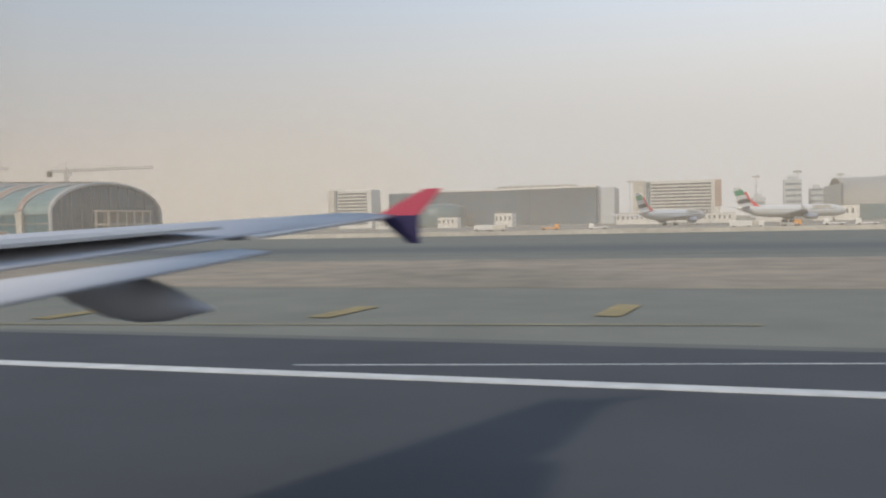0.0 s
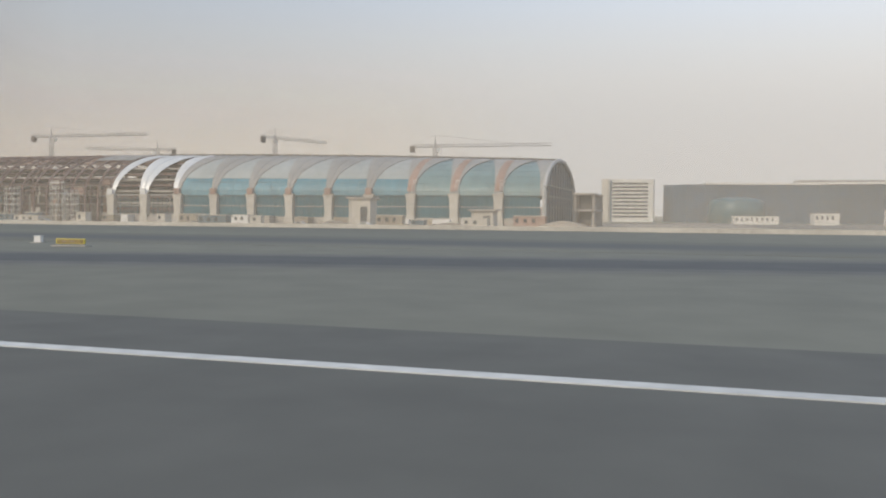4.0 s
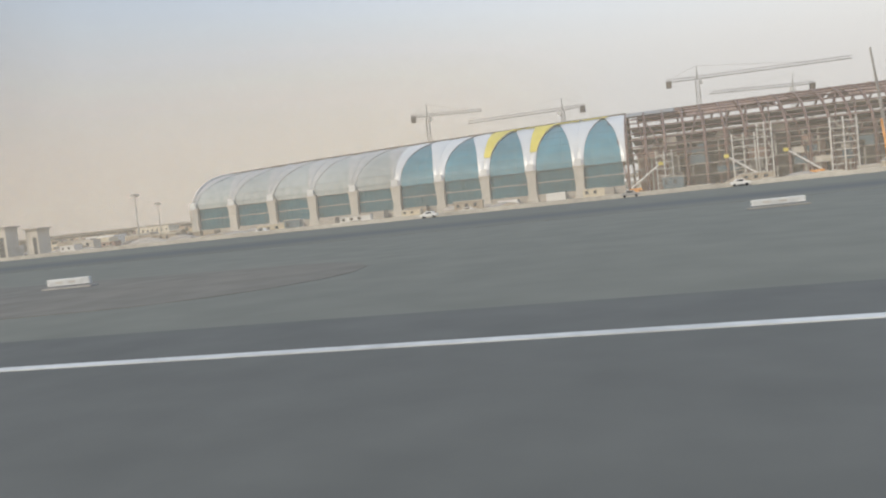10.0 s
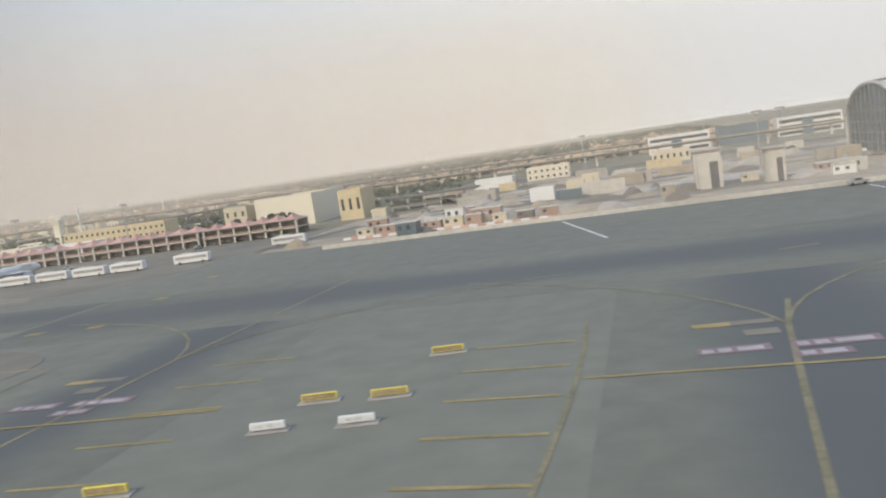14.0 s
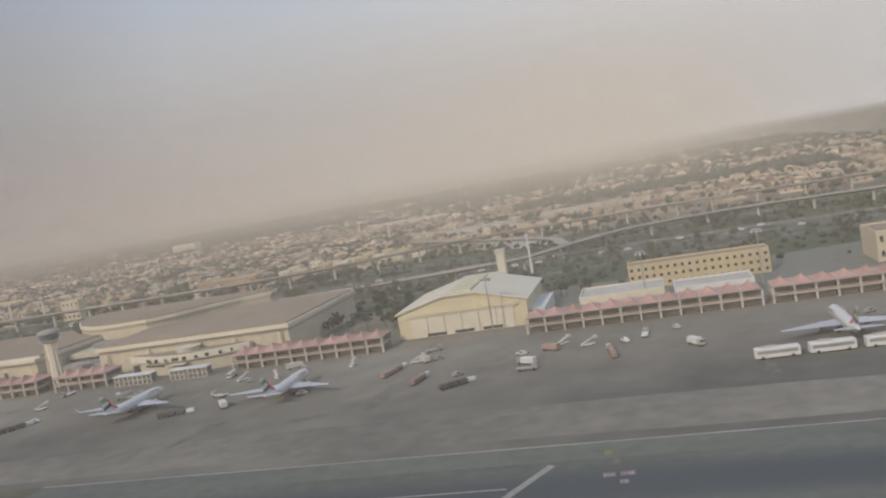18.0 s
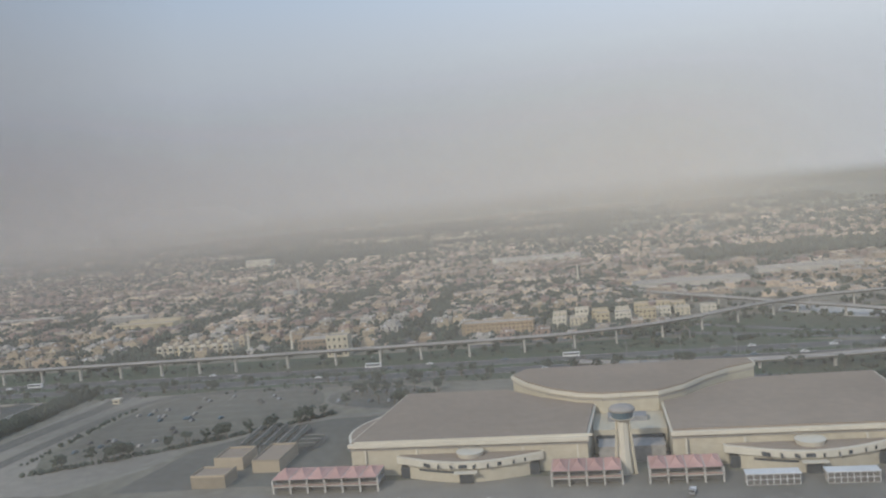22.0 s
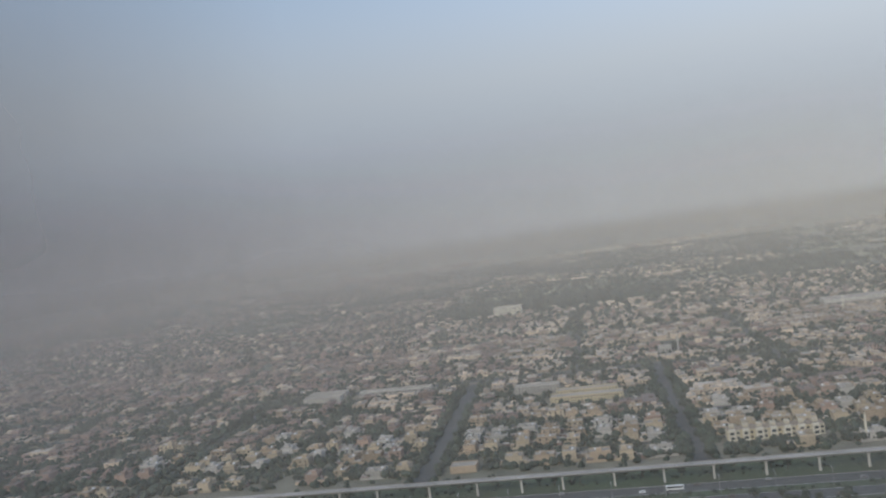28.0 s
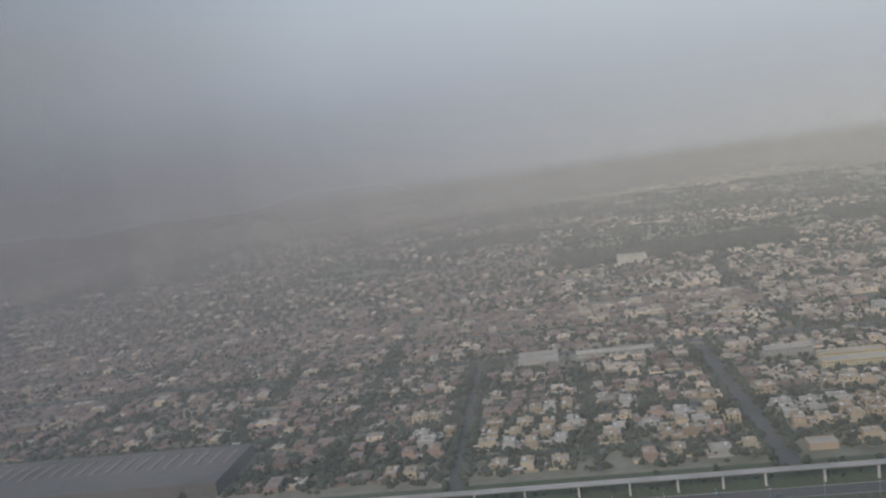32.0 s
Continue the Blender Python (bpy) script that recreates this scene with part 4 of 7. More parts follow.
airliner(3, 452, 55, "white airliner with a striped tail parked on the far apron", 55)
airliner(66, 512, 25, "large white airliner with a striped tail on the far apron", 66)


# ---- cranes ----
def tower_crane(x, y, h, jib, back, turn, label):
    ob = thing("tower_crane", label, "crane", x, y, 0.05, turn, group="tower cranes")
    part("ballast", Shape().rbox(0, 0, 0, 5, 5, 1.2, 0, 0.1), M_concrete, ob)
    mast = Shape()
    for a in (-0.9, 0.9):
        for b in (-0.9, 0.9):
            mast.tube([(a, b, 1.2), (a, b, h)], 0.16, 4)
    z, s_ = 1.2, 1
    while z < h - 2:
        for a, b, c, d in ((-0.9, -0.9, 0.9, -0.9), (0.9, 0.9, -0.9, 0.9), (-0.9, 0.9, -0.9, -0.9), (0.9, -0.9, 0.9, 0.9)):
            mast.tube([(a, b, z), (c, d, z + 2.2)], 0.09, 3)
        z += 2.2
    part("mast", mast, M_grey_steel, ob)
    arm = Shape()
    for a, b in ((-0.6, h + 0.6), (0.6, h + 0.6), (0, h + 1.9)):
        arm.tube([(-back, a, b), (jib, a, b)], 0.15, 4)
    q = -back
    while q < jib - 2:
        arm.tube([(q, -0.6, h + 0.6), (q + 1, 0, h + 1.9), (q + 2, 0.6, h + 0.6)], 0.08, 3)
        q += 2
    part("jib", arm, M_grey_steel, ob)
    part("tower_head", Shape().tube([(0, 0, h), (0, 0, h + 7)], 0.4, 4, 0.15), M_grey_steel, ob)
    part("tie_rod", Shape().tube([(jib * 0.7, 0, h + 1.9), (0, 0, h + 7), (-back * 0.9, 0, h + 1.9)], 0.07, 3), M_grey_steel, ob)
    part("counterweight", Shape().rbox(-back + 1.5, 0, h - 2.2, 2.6, 1.6, 3.4, 0, 0.1), M_soil, ob)
    part("cab", Shape().rbox(1.6, 1.1, h - 2.0, 1.6, 1.4, 2.0, 0, 0.1), M_white_wall, ob)


for x_, y_, h_, j_, b_, t_ in ((-360, 432, 40, 62, 14, 2), (-454, 430, 46, 40, 10, 68), (-609, 432, 50, 70, 15, 0), (-676, 436, 44, 52, 12, 172), (-748, 436, 50, 30, 9, 20), (-560, 470, 44, 45, 12, 200)):
    tower_crane(x_, y_, h_, j_, b_, t_, "grey lattice tower crane above the unfinished concourse")
crawler = thing("crawler_crane", "orange crawler crane with a tall lattice boom", "crane", -551, 325, 0.05)
part("tracks", Shape().rbox(0, -2.4, 0, 7, 1.2, 1.4, 0, 0.25).rbox(0, 2.4, 0, 7, 1.2, 1.4, 0, 0.25), M_rubber, crawler)
part("body", Shape().rbox(0.5, 0, 1.4, 6.5, 4, 2.6, 0, 0.2), M_orange, crawler)
part("boom", Shape().tube([(-2, -0.7, 3), (-5.6, -0.5, 42)], 0.22, 4).tube([(-2, 0.7, 3), (-5.6, 0.5, 42)], 0.22, 4).tube([(-1, 0, 3.5), (-5.5, 0, 42)], 0.2, 4), M_grey_steel, crawler)
part("boom_foot", Shape().tube([(-2, 0, 2.5), (-3.6, 0, 17)], 0.8, 4, 0.6), M_orange, crawler)
for x_, s_ in ((-556, 1), (-598, -1), (-640, 1), (-578, -1)):
    bm_ = thing("boom_lift", "pale telescopic boom lift at the building site", "lift", x_, 318, 0.05, group="boom lifts")
    part("chassis", Shape().rbox(0, 0, 0.3, 4.5, 2.4, 1.4, 0, 0.15), M_orange, bm_)
    part("wheels", Shape().tube([(-1.5, -1.3, 0.5), (-1.5, 1.3, 0.5)], 0.5, 8).tube([(1.5, -1.3, 0.5), (1.5, 1.3, 0.5)], 0.5, 8), M_rubber, bm_)
    part("boom", Shape().tube([(-s_ * 1.5, 0, 1.8), (s_ * 9, 0, 9.5)], 0.45, 5, 0.3), M_white_wall, bm_)
    part("basket", Shape().rbox(s_ * 9.6, 0, 9.2, 1.6, 1.2, 1.2, 0, 0.1), M_yellow_panel, bm_)


# ---- building yard clutter ----
def hut(x, y, w, d, h, mat, label, name="site_hut"):
    ob = thing(name, label, "hut", x, y, 0.05, rnd.uniform(-6, 6), group="site huts")
    part("walls", Shape().rbox(0, 0, 0, w, d, h, 0, 0.05), mat, ob)
    part("roof", Shape().rbox(0, 0, h, w + 0.5, d + 0.5, 0.25, 0, 0.08), M_pale_concrete, ob)
    for k in range(max(1, int(w / 3))):
        part("window", Shape().box(-w / 2 + 0.7 + k * 3, -w / 2 + 1.9 + k * 3, -d / 2 - 0.05, -d / 2 + 0.05, h * 0.45, h * 0.8), M_window, ob)


for k in range(46):
    x_ = rnd.uniform(-1045, -262)
    hut(x_, rnd.uniform(262, 326), rnd.uniform(4, 12), rnd.uniform(2.6, 5), rnd.uniform(2.4, 4.5), rnd.choice((M_white_wall, M_sand, M_pale_concrete, M_house_pink, M_cream, M_glass_blue)), "site hut or container on sandy ground")
for x_, y_, w_, h_ in ((-352, 311, 9, 10.5), (-300, 300, 8, 6), (-905, 300, 9, 13), (-884, 296, 6, 11)):
    ob_ = thing("plant_building", "pale concrete plant block with a flat overhanging roof", "building", x_, y_, 0.05, group="plant blocks")
    part("walls", Shape().rbox(0, 0, 0, w_, 7, h_, 0, 0.05), M_pale_concrete, ob_)
    part("roof", Shape().rbox(0, 0, h_, w_ + 2, 9, 0.6, 0, 0.1), M_concrete, ob_)
    part("doorway", Shape().box(w_ * 0.05, w_ * 0.36, -3.56, -3.44, 0, h_ * 0.7), M_window, ob_)
    part("drain_pipe", Shape().tube([(-w_ * 0.4, -3.6, 0), (-w_ * 0.4, -3.6, h_)], 0.12, 5), M_grey_steel, ob_)
frame_ = thing("unfinished_annex", "two-storey bare concrete frame before the glazed gable", "building", -271, 355, 0.05)
for z_ in (6.4, 13.2):
    part("slab", Shape().rbox(0, 17, z_, 9, 35, 0.8, 0, 0.05), M_concrete, frame_)
for k in range(6):
    for q in (-1, 1):
        part("column", Shape().rbox(q * 3.8, 0.8 + k * 6.5, 0, 0.9, 0.9, 13.2), M_concrete, frame_)
part("core", Shape().box(-2.5, 2.5, 4, 31, 0, 13.2), M_soil, frame_)
for k in range(40):
    x_, y_ = rnd.uniform(-1050, -260), rnd.uniform(256, 330)
    s = Shape()
    n_ = 9
    h_, r_ = rnd.uniform(0.8, 3.0), rnd.uniform(2.5, 7)
    s.rings([[(x_ + q * r_ * 1.5 * rnd.uniform(0.8, 1.2) * math.cos(2 * math.pi * j / n_), y_ + q * r_ * rnd.uniform(0.8, 1.2) * math.sin(2 * math.pi * j / n_), z * h_) for j in range(n_)] for q, z in ((1, 0), (0.7, 0.5), (0.35, 0.85), (0.08, 1))])
    lone("spoil_heap", s, rnd.choice((M_sand, M_sand, M_concrete)), "heap of pale sand and rubble", "spoil heap", group="spoil heaps")
for x_ in (-505, -480, -498, -462, -470, -620, -600, -585, -573):
    lone("concrete_block", Shape().rbox(x_, rnd.uniform(257, 275), 0.04, rnd.uniform(3, 8), 2.2, rnd.uniform(1, 2.4), rnd.uniform(-0.2, 0.2), 0.1), M_pale_concrete, "pale concrete barrier blocks", "barrier", group="barrier blocks")


def car(x, y, turn, mat, label, k=1.0, name="car"):
    ob = thing(name, label, "vehicle", x, y, 0.1, turn, group="vehicles")
    pr = ((-2.2, 0.45, 0.95), (-2.1, 0.4, 1.05), (-1.5, 0.4, 1.1), (-0.9, 0.4, 1.65), (0.6, 0.4, 1.68), (1.2, 0.4, 1.15), (2.1, 0.4, 1.0), (2.2, 0.45, 0.7))
    s = Shape().rings([[(a * k, -0.9 * k, b * k), (a * k, 0.9 * k, b * k), (a * k, 0.78 * k, c * k), (a * k, -0.78 * k, c * k)] for a, b, c in pr])
    part("body", s, mat, ob)
    part("windows", Shape().box(-0.8 * k, 0.6 * k, -0.9 * k, 0.9 * k, 1.12 * k, 1.5 * k), M_window, ob)
    for a in (-1.35, 1.35):
        for b in (-0.85, 0.85):
            part("wheel", Shape().tube([(a * k, (b - 0.1) * k, 0.33 * k), (a * k, (b + 0.1) * k, 0.33 * k)], 0.33 * k, 8), M_rubber, ob)
    return ob


def truck(x, y, turn, mat, label, name="service_truck"):
    ob = thing(name, label, "vehicle", x, y, 0.1, turn, group="service vehicles")
    part("cab", Shape().rbox(3.0, 0, 0.6, 1.8, 2.2, 1.9, 0, 0.25), mat, ob)
    part("windscreen", Shape().rbox(3.85, 0, 1.5, 0.2, 1.9, 0.7), M_window, ob)
    part("bed", Shape().rbox(-0.6, 0, 0.7, 5.4, 2.3, rnd.choice((0.5, 2.0)), 0, 0.08), rnd.choice((mat, M_white_wall, M_pale_concrete)), ob)
    for a in (-2.2, 2.8):
        part("wheels", Shape().tube([(a, -1.15, 0.5), (a, 1.15, 0.5)], 0.5, 8), M_rubber, ob)


for x_, y_ in ((-352, 256), (-520, 246), (-478, 247), (-640, 246), (-700, 246), (-330, 258), (-760, 254), (-870, 247), (-690, 256), (-455, 256), (-610, 248)):
    car(x_, y_, rnd.choice((0, 180)), rnd.choice((M_white_wall, M_white_wall, M_grey_steel)), "white pickup car on the apron road", 1.2)
for x_, y_ in ((30, 306), (34, 309), (120, 330), (72, 322), (-20, 330), (-60, 330), (-40, 334), (-300, 306), (-322, 320), (-336, 312), (48, 330), (64, 338), (90, 345), (-70, 345)):
    truck(x_, y_, rnd.choice((0, 180, 20)), rnd.choice((M_white_wall, M_white_wall, M_orange)), "white airport service truck on the far apron")

# ---- far buildings east of the concourse ----
def slab_flats(x, y, w, d, h, turn, label, floors):
    ob = thing("apartment_block", label, "apartment building", x, y, 0.05, turn)
    part("wall", Shape().rbox(0, 0, 0, w, d, h), M_white_wall, ob)
    part("roof_parapet", Shape().rbox(0, 0, h, w + 0.4, d + 0.4, 0.8, 0, 0.1), M_white_wall, ob)
    fh = (h - 4) / floors
    for k in range(floors):
        z_ = 3.4 + k * fh
        part("window_band", Shape().box(-w * 0.28, w * 0.40, -d / 2 - 0.1, -d / 2 + 0.1, z_, z_ + fh * 0.55), M_window, ob)
        part("balcony", Shape().box(-w * 0.28, w * 0.40, -d / 2 - 1.3, -d / 2 - 0.1, z_ + fh * 0.62, z_ + fh * 0.98), M_white_wall, ob)
    part("stair_tower", Shape().box(-w / 2, -w * 0.36, -d / 2 - 1.6, -d / 2, 0, h + 1.2), M_pale_concrete, ob)
    part("stair_glazing", Shape().box(-w * 0.345, -w * 0.29, -d / 2 - 0.12, -d / 2 + 0.1, 0, h), M_glass_blue, ob)


slab_flats(-277, 690, 40, 22, 33, 0, "white apartment block with ribbed balcony bands", 10)
slab_flats(-2, 715, 68, 22, 33, 0, "long white apartment block with striped balconies", 11)
part("red_panel", Shape().box(-2 + 30, -2 + 35, 702.6, 703.4, 12, 33), M_house_pink, thing("red_banner_wall", "faded red panel on an apartment gable", "panel"))
hq = thing("glass_office", "long dark glass office block with a curved front", "office building")
front = [(-250, 704)] + [(-232 + 168 * k / 12, 690 + 12 * math.sin(math.pi * k / 12) * (1 if k < 8 else 0.6)) for k in range(13)]
part("glazing", Shape().prism(front + [(-64, 740), (-250, 740)], 0, 30), M_hq, hq)
for z_ in (5, 10, 15, 20, 25):
    part("floor_band", ribbon(front, 0.3, z_), M_grey_steel, hq)
bars_ = Shape()
for k in range(1, 13):
    for q in (0, 0.33, 0.66):
        a_, b_ = front[k - 1], front[k]
        bars_.box(a_[0] + (b_[0] - a_[0]) * q - 0.15, a_[0] + (b_[0] - a_[0]) * q + 0.15, a_[1] + (b_[1] - a_[1]) * q - 0.25, a_[1] + (b_[1] - a_[1]) * q + 0.1, 0, 30)
part("mullions", bars_, M_glass_blue, hq)
part("roof_edge", Shape().prism([(p[0], p[1] - 1.5) for p in front[2:]] + [(-64, 742), (-226, 742)], 30, 31.4), M_white_wall, hq)
part("roof_plant", Shape().box(-150, -84, 705, 730, 31.4, 33.6), M_grey_steel, hq)
part("east_wing", Shape().box(-63.5, -50, 695, 735, 0, 29.5), M_tower_far, hq)
part("low_dome", Shape().cylinder(-195, 684, 0, 16, 22, 20, 20, 4), M_glass_dark, hq, smooth=True)
for x_, w_, h_ in ((-20, 30, 7), (25, 26, 6), (60, 20, 8), (-110, 12, 9), (-150, 14, 7), (-190, 26, 5), (95, 26, 9)):
    hut(x_, 560, w_, 12, h_, M_white_wall, "low white airport building behind the apron", "apron_building")
east2 = thing("far_concourse", "finished vaulted concourse with a pale metal roof and teal arch", "terminal building")
part("roof_shell", Shape().rings([[(px, 640 - 40 * math.cos(math.pi * k / 14), 9 + 20 * math.sin(math.pi * k / 14)) for k in range(15)] for px in (106, 220, 330)], close=False, caps=False), M_shell, east2, smooth=True)
part("front_wall", Shape().box(106, 330, 599.6, 601, 0, 10), M_glass_dark, east2)
part("gable", Shape().prism([(104, 602), (106, 602), (106, 678), (104, 678)], 0, 24), M_glass_blue, east2)
for x_ in (150, 196, 242):
    part("arch_glazing", Shape().add([(x_, 598.8, 0)] + [(x_ + 11 * math.cos(math.pi * k / 12), 598.8 + 10 * math.sin(math.pi * k / 12) ** 2, 24 * math.sin(math.pi * k / 12)) for k in range(13)], [(0, k, k + 1) for k in range(1, 13)]), M_glass_teal, east2)
for x_, y_, w_, h_ in ((138, 1250, 22, 52), (172, 1280, 18, 40), (96, 1300, 20, 30), (-30, 1500, 40, 38), (300, 1400, 36, 60)):
    ob_ = thing("far_tower", "grey tower block in the haze", "tower", x_, y_, 0.05, group="far towers")
    part("shaft", Shape().rbox(0, 0, 0, w_, w_, h_, 0, 0.6), M_tower_far, ob_)
    part("crown", Shape().rbox(0, 0, h_, w_ * 0.5, w_ * 0.5, 5), M_tower_far, ob_)
    for k in range(int(h_ / 8)):
        part("window_band", Shape().box(-w_ / 2 + 1, w_ / 2 - 1, -w_ / 2 - 0.1, -w_ / 2 + 0.1, 4 + k * 8, 7 + k * 8), M_glass_blue, ob_)
for x_, y_, w_, h_ in ((-420, 900, 34, 12), (-370, 880, 40, 13), (-350, 820, 30, 14), (-455, 960, 40, 12), (-520, 1000, 60, 11)):
    hut(x_, y_, w_, 20, h_, M_house_pink, "low brown building far behind the airfield", "warehouse")


def light_mast(x, y, h, label="slim floodlight mast with a lamp ring"):
    ob = thing("floodlight_mast", label, "light mast", x, y, 0.05, group="floodlight masts")
    part("pole", Shape().tube([(0, 0, 0), (0, 0, h)], 0.4, 6, 0.18), M_grey_steel, ob)
    part("lamp_ring", Shape().cylinder(0, 0, h - 0.6, h, 2.2, 10), M_grey_steel, ob)
    for k in range(4):
        part("lamp", Shape().rbox(1.9 * math.cos(k * math.pi / 2), 1.9 * math.sin(k * math.pi / 2), h - 1.3, 0.9, 0.9, 0.7, 0, 0.1), M_white_wall, ob)


for x_, y_ in ((52, 590), (72, 540), (104, 600), (-30, 600), (-862, 420), (-880, 360), (-960, 500), (-1190, 380), (-1240, 360), (-1306, 345)):
    light_mast(x_, y_, 30 if y_ > 500 else 24)

# ---- western piers with pink pyramid roofs ----
def pier_building(x0, x1, y=332.0):
    n = max(2, round((x1 - x0) / 7.6))
    w = (x1 - x0) / n
    ob = thing("passenger_pier", "two-storey open pier with a row of pink pyramid canopies", "pier building", x0, y, 0.05, group="passenger piers")
    ob.scale = (1, 1, 0.82)
    for z_ in (4.2, 8.2):
        part("slab", Shape().box(0, x1 - x0, 0, 14, z_ - 0.5, z_), M_pale_concrete, ob)
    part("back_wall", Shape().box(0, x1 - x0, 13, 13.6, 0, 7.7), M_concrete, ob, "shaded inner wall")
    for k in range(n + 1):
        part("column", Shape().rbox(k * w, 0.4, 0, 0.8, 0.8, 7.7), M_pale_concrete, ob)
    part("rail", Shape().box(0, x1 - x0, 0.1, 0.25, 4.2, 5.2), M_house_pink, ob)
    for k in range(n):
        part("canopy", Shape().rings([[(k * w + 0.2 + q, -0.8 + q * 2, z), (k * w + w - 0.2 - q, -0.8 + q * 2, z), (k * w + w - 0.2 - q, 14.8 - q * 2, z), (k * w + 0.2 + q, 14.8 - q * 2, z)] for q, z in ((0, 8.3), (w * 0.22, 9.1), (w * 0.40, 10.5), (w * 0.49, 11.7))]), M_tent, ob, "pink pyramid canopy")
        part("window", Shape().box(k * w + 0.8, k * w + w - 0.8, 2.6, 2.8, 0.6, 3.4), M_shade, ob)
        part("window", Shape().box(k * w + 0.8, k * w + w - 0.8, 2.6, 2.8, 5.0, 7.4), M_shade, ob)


for a_, b_ in ((-1686, -1638), (-1563, -1534), (-1523, -1494), (-1426, -1353), (-1289, -1196), (-1192, -1122), (-1119, -1074)):
    pier_building(a_, b_)

for x0_, x1_ in ((-1486, -1466), (-1456, -1437)):
    lounge = thing("glazed_lounge", "low white-framed glazed lounge beside the hall", "pavilion", x0_, 327.5, 0.05, group="glazed lounges")
    w_ = x1_ - x0_
    part("floor", Shape().box(0, w_, 0, 5, 0, 0.2), M_pale_concrete, lounge)
    part("roof", Shape().box(-0.4, w_ + 0.4, -0.5, 5.4, 4.4, 4.8), M_white_wall, lounge)
    part("mid_beam", Shape().box(0, w_, -0.1, 0.1, 2.2, 2.4), M_white_wall, lounge)
    for k in range(9):
        part("post", Shape().box(w_ * k / 8 - 0.12, w_ * k / 8 + 0.12, -0.1, 0.15, 0.2, 4.4), M_white_wall, lounge)
    for k in range(8):
        part("pane", Shape().box(w_ * k / 8 + 0.12, w_ * (k + 1) / 8 - 0.12, 0.16, 0.24, 0.2, 4.4), M_shade, lounge)
    part("back_wall", Shape().box(0, w_, 4.8, 5.0, 0.2, 4.4), M_concrete, lounge)

# ---- exhibition-like terminal hall ----
hall = thing("terminal_hall", "large cream terminal hall with flat brown roofs and curved upper tier", "terminal building")
LEFT = [(-1656, 351), (-1547, 350), (-1543, 404), (-1555, 407), (-1570, 416), (-1584, 430), (-1591, 437), (-1647, 438)]
RIGHT = [(-1512, 352), (-1405, 352), (-1403, 440), (-1462, 438), (-1476, 432), (-1490, 420), (-1502, 405), (-1512, 400)]
MIDDLE = [(-1589, 446), (-1580, 429), (-1566, 412), (-1552, 402), (-1540, 398), (-1513, 399), (-1500, 409), (-1488, 425), (-1474, 439), (-1459, 449), (-1460, 460), (-1583, 460)]
for poly_, h_ in ((LEFT, 14.5), (RIGHT, 14.5), (MIDDLE, 20)):
    cx_, cy_ = sum(p[0] for p in poly_) / len(poly_), sum(p[1] for p in poly_) / len(poly_)
    inset = [(cx_ + (p[0] - cx_) * 0.977, cy_ + (p[1] - cy_) * 0.97) for p in poly_]
    part("wall", Shape().prism([(cx_ + (p[0] - cx_) * 0.985, cy_ + (p[1] - cy_) * 0.975) for p in poly_], 0, h_), M_cream, hall)
    part("eaves", Shape().prism(poly_, h_ - 1.2, h_ + 0.6), M_cream_trim, hall)
    part("fascia_line", Shape().prism([(cx_ + (p[0] - cx_) * 0.992, cy_ + (p[1] - cy_) * 0.985) for p in poly_], h_ - 2.6, h_ - 2.1), M_concrete, hall)
    part("roof", Shape().prism(inset, h_ + 0.6, h_ + 1.4), M_hall_roof, hall, "brown gravelled flat roof")
for cx_ in (-1600, -1458):
    arc = [(cx_ - 33 + 66 * k / 12, 350.5 - 10.5 * math.sin(math.pi * k / 12)) for k in range(13)]
    part("entrance_block", Shape().prism(arc[1:-1] + [(cx_ + 27, 353), (cx_ - 27, 353)], 0, 6.4), M_cream, hall)
    part("entrance_fascia", Shape().prism([(p[0], p[1] - 1.4) for p in arc] + [(cx_ + 33, 352), (cx_ - 33, 352)], 6.4, 9.4), M_cream_trim, hall)
    for k in range(3, 12):
        wx_, wy_ = arc[k][0] - 1.2, arc[k][1] - 1.5
        part("upper_window", Shape().rbox(wx_, wy_, 6.9, 3.6, 0.5, 1.5, math.degrees(math.atan2(-10.5 * math.pi / 66 * math.cos(math.pi * k / 12), 1)), 0.05), M_window, hall)
    part("window_strip", Shape().prism([(p[0], p[1] - 0.15) for p in arc[2:6]] + [(arc[5][0], arc[5][1] + 2), (arc[2][0], arc[2][1] + 2)], 4.2, 5.2), M_window, hall)
    part("entrance_roof", Shape().prism([(cx_ + (p[0] - cx_) * 0.97, p[1] + 0.1) for p in arc] + [(cx_ + 32, 351.5), (cx_ - 32, 351.5)], 9.4, 9.55), M_hall_roof, hall, "brown gravelled entrance roof")
    part("door_canopy", Shape().box(cx_ - 5, cx_ + 5, 335.6, 340, 5.2, 5.6), M_cream_trim, hall)
    part("doorway", Shape().box(cx_ - 3, cx_ + 3, 338.6, 342, 0, 4.0), M_window, hall)
    for q in (-27, 27):
        part("porch_opening", Shape().box(cx_ + q - 4, cx_ + q + 4, 347.5, 351.5, 0, 5.0), M_window, hall)
    part("skylight_drum", Shape().cylinder(cx_ + 1, 348, 9.4, 11.6, 5.5, 16, 6.2), M_cream_trim, hall)
    for q in range(5):
        part("pilaster", Shape().box(cx_ - 48 + q * 24 - 0.4, cx_ - 48 + q * 24 + 0.4, 351.2, 352, 0, 12), M_cream_trim, hall)
# low crescent wing at the west end
def crescent(out):
    return [(-1654.5 - out - 0.04 * k - 11 * math.sin(math.pi * k / 12), 361.5 - out + (58 + 2 * out) * k / 12) for k in range(13)][::-1] + [(-1648, 361.5 - out), (-1648, 419.5 + out)]


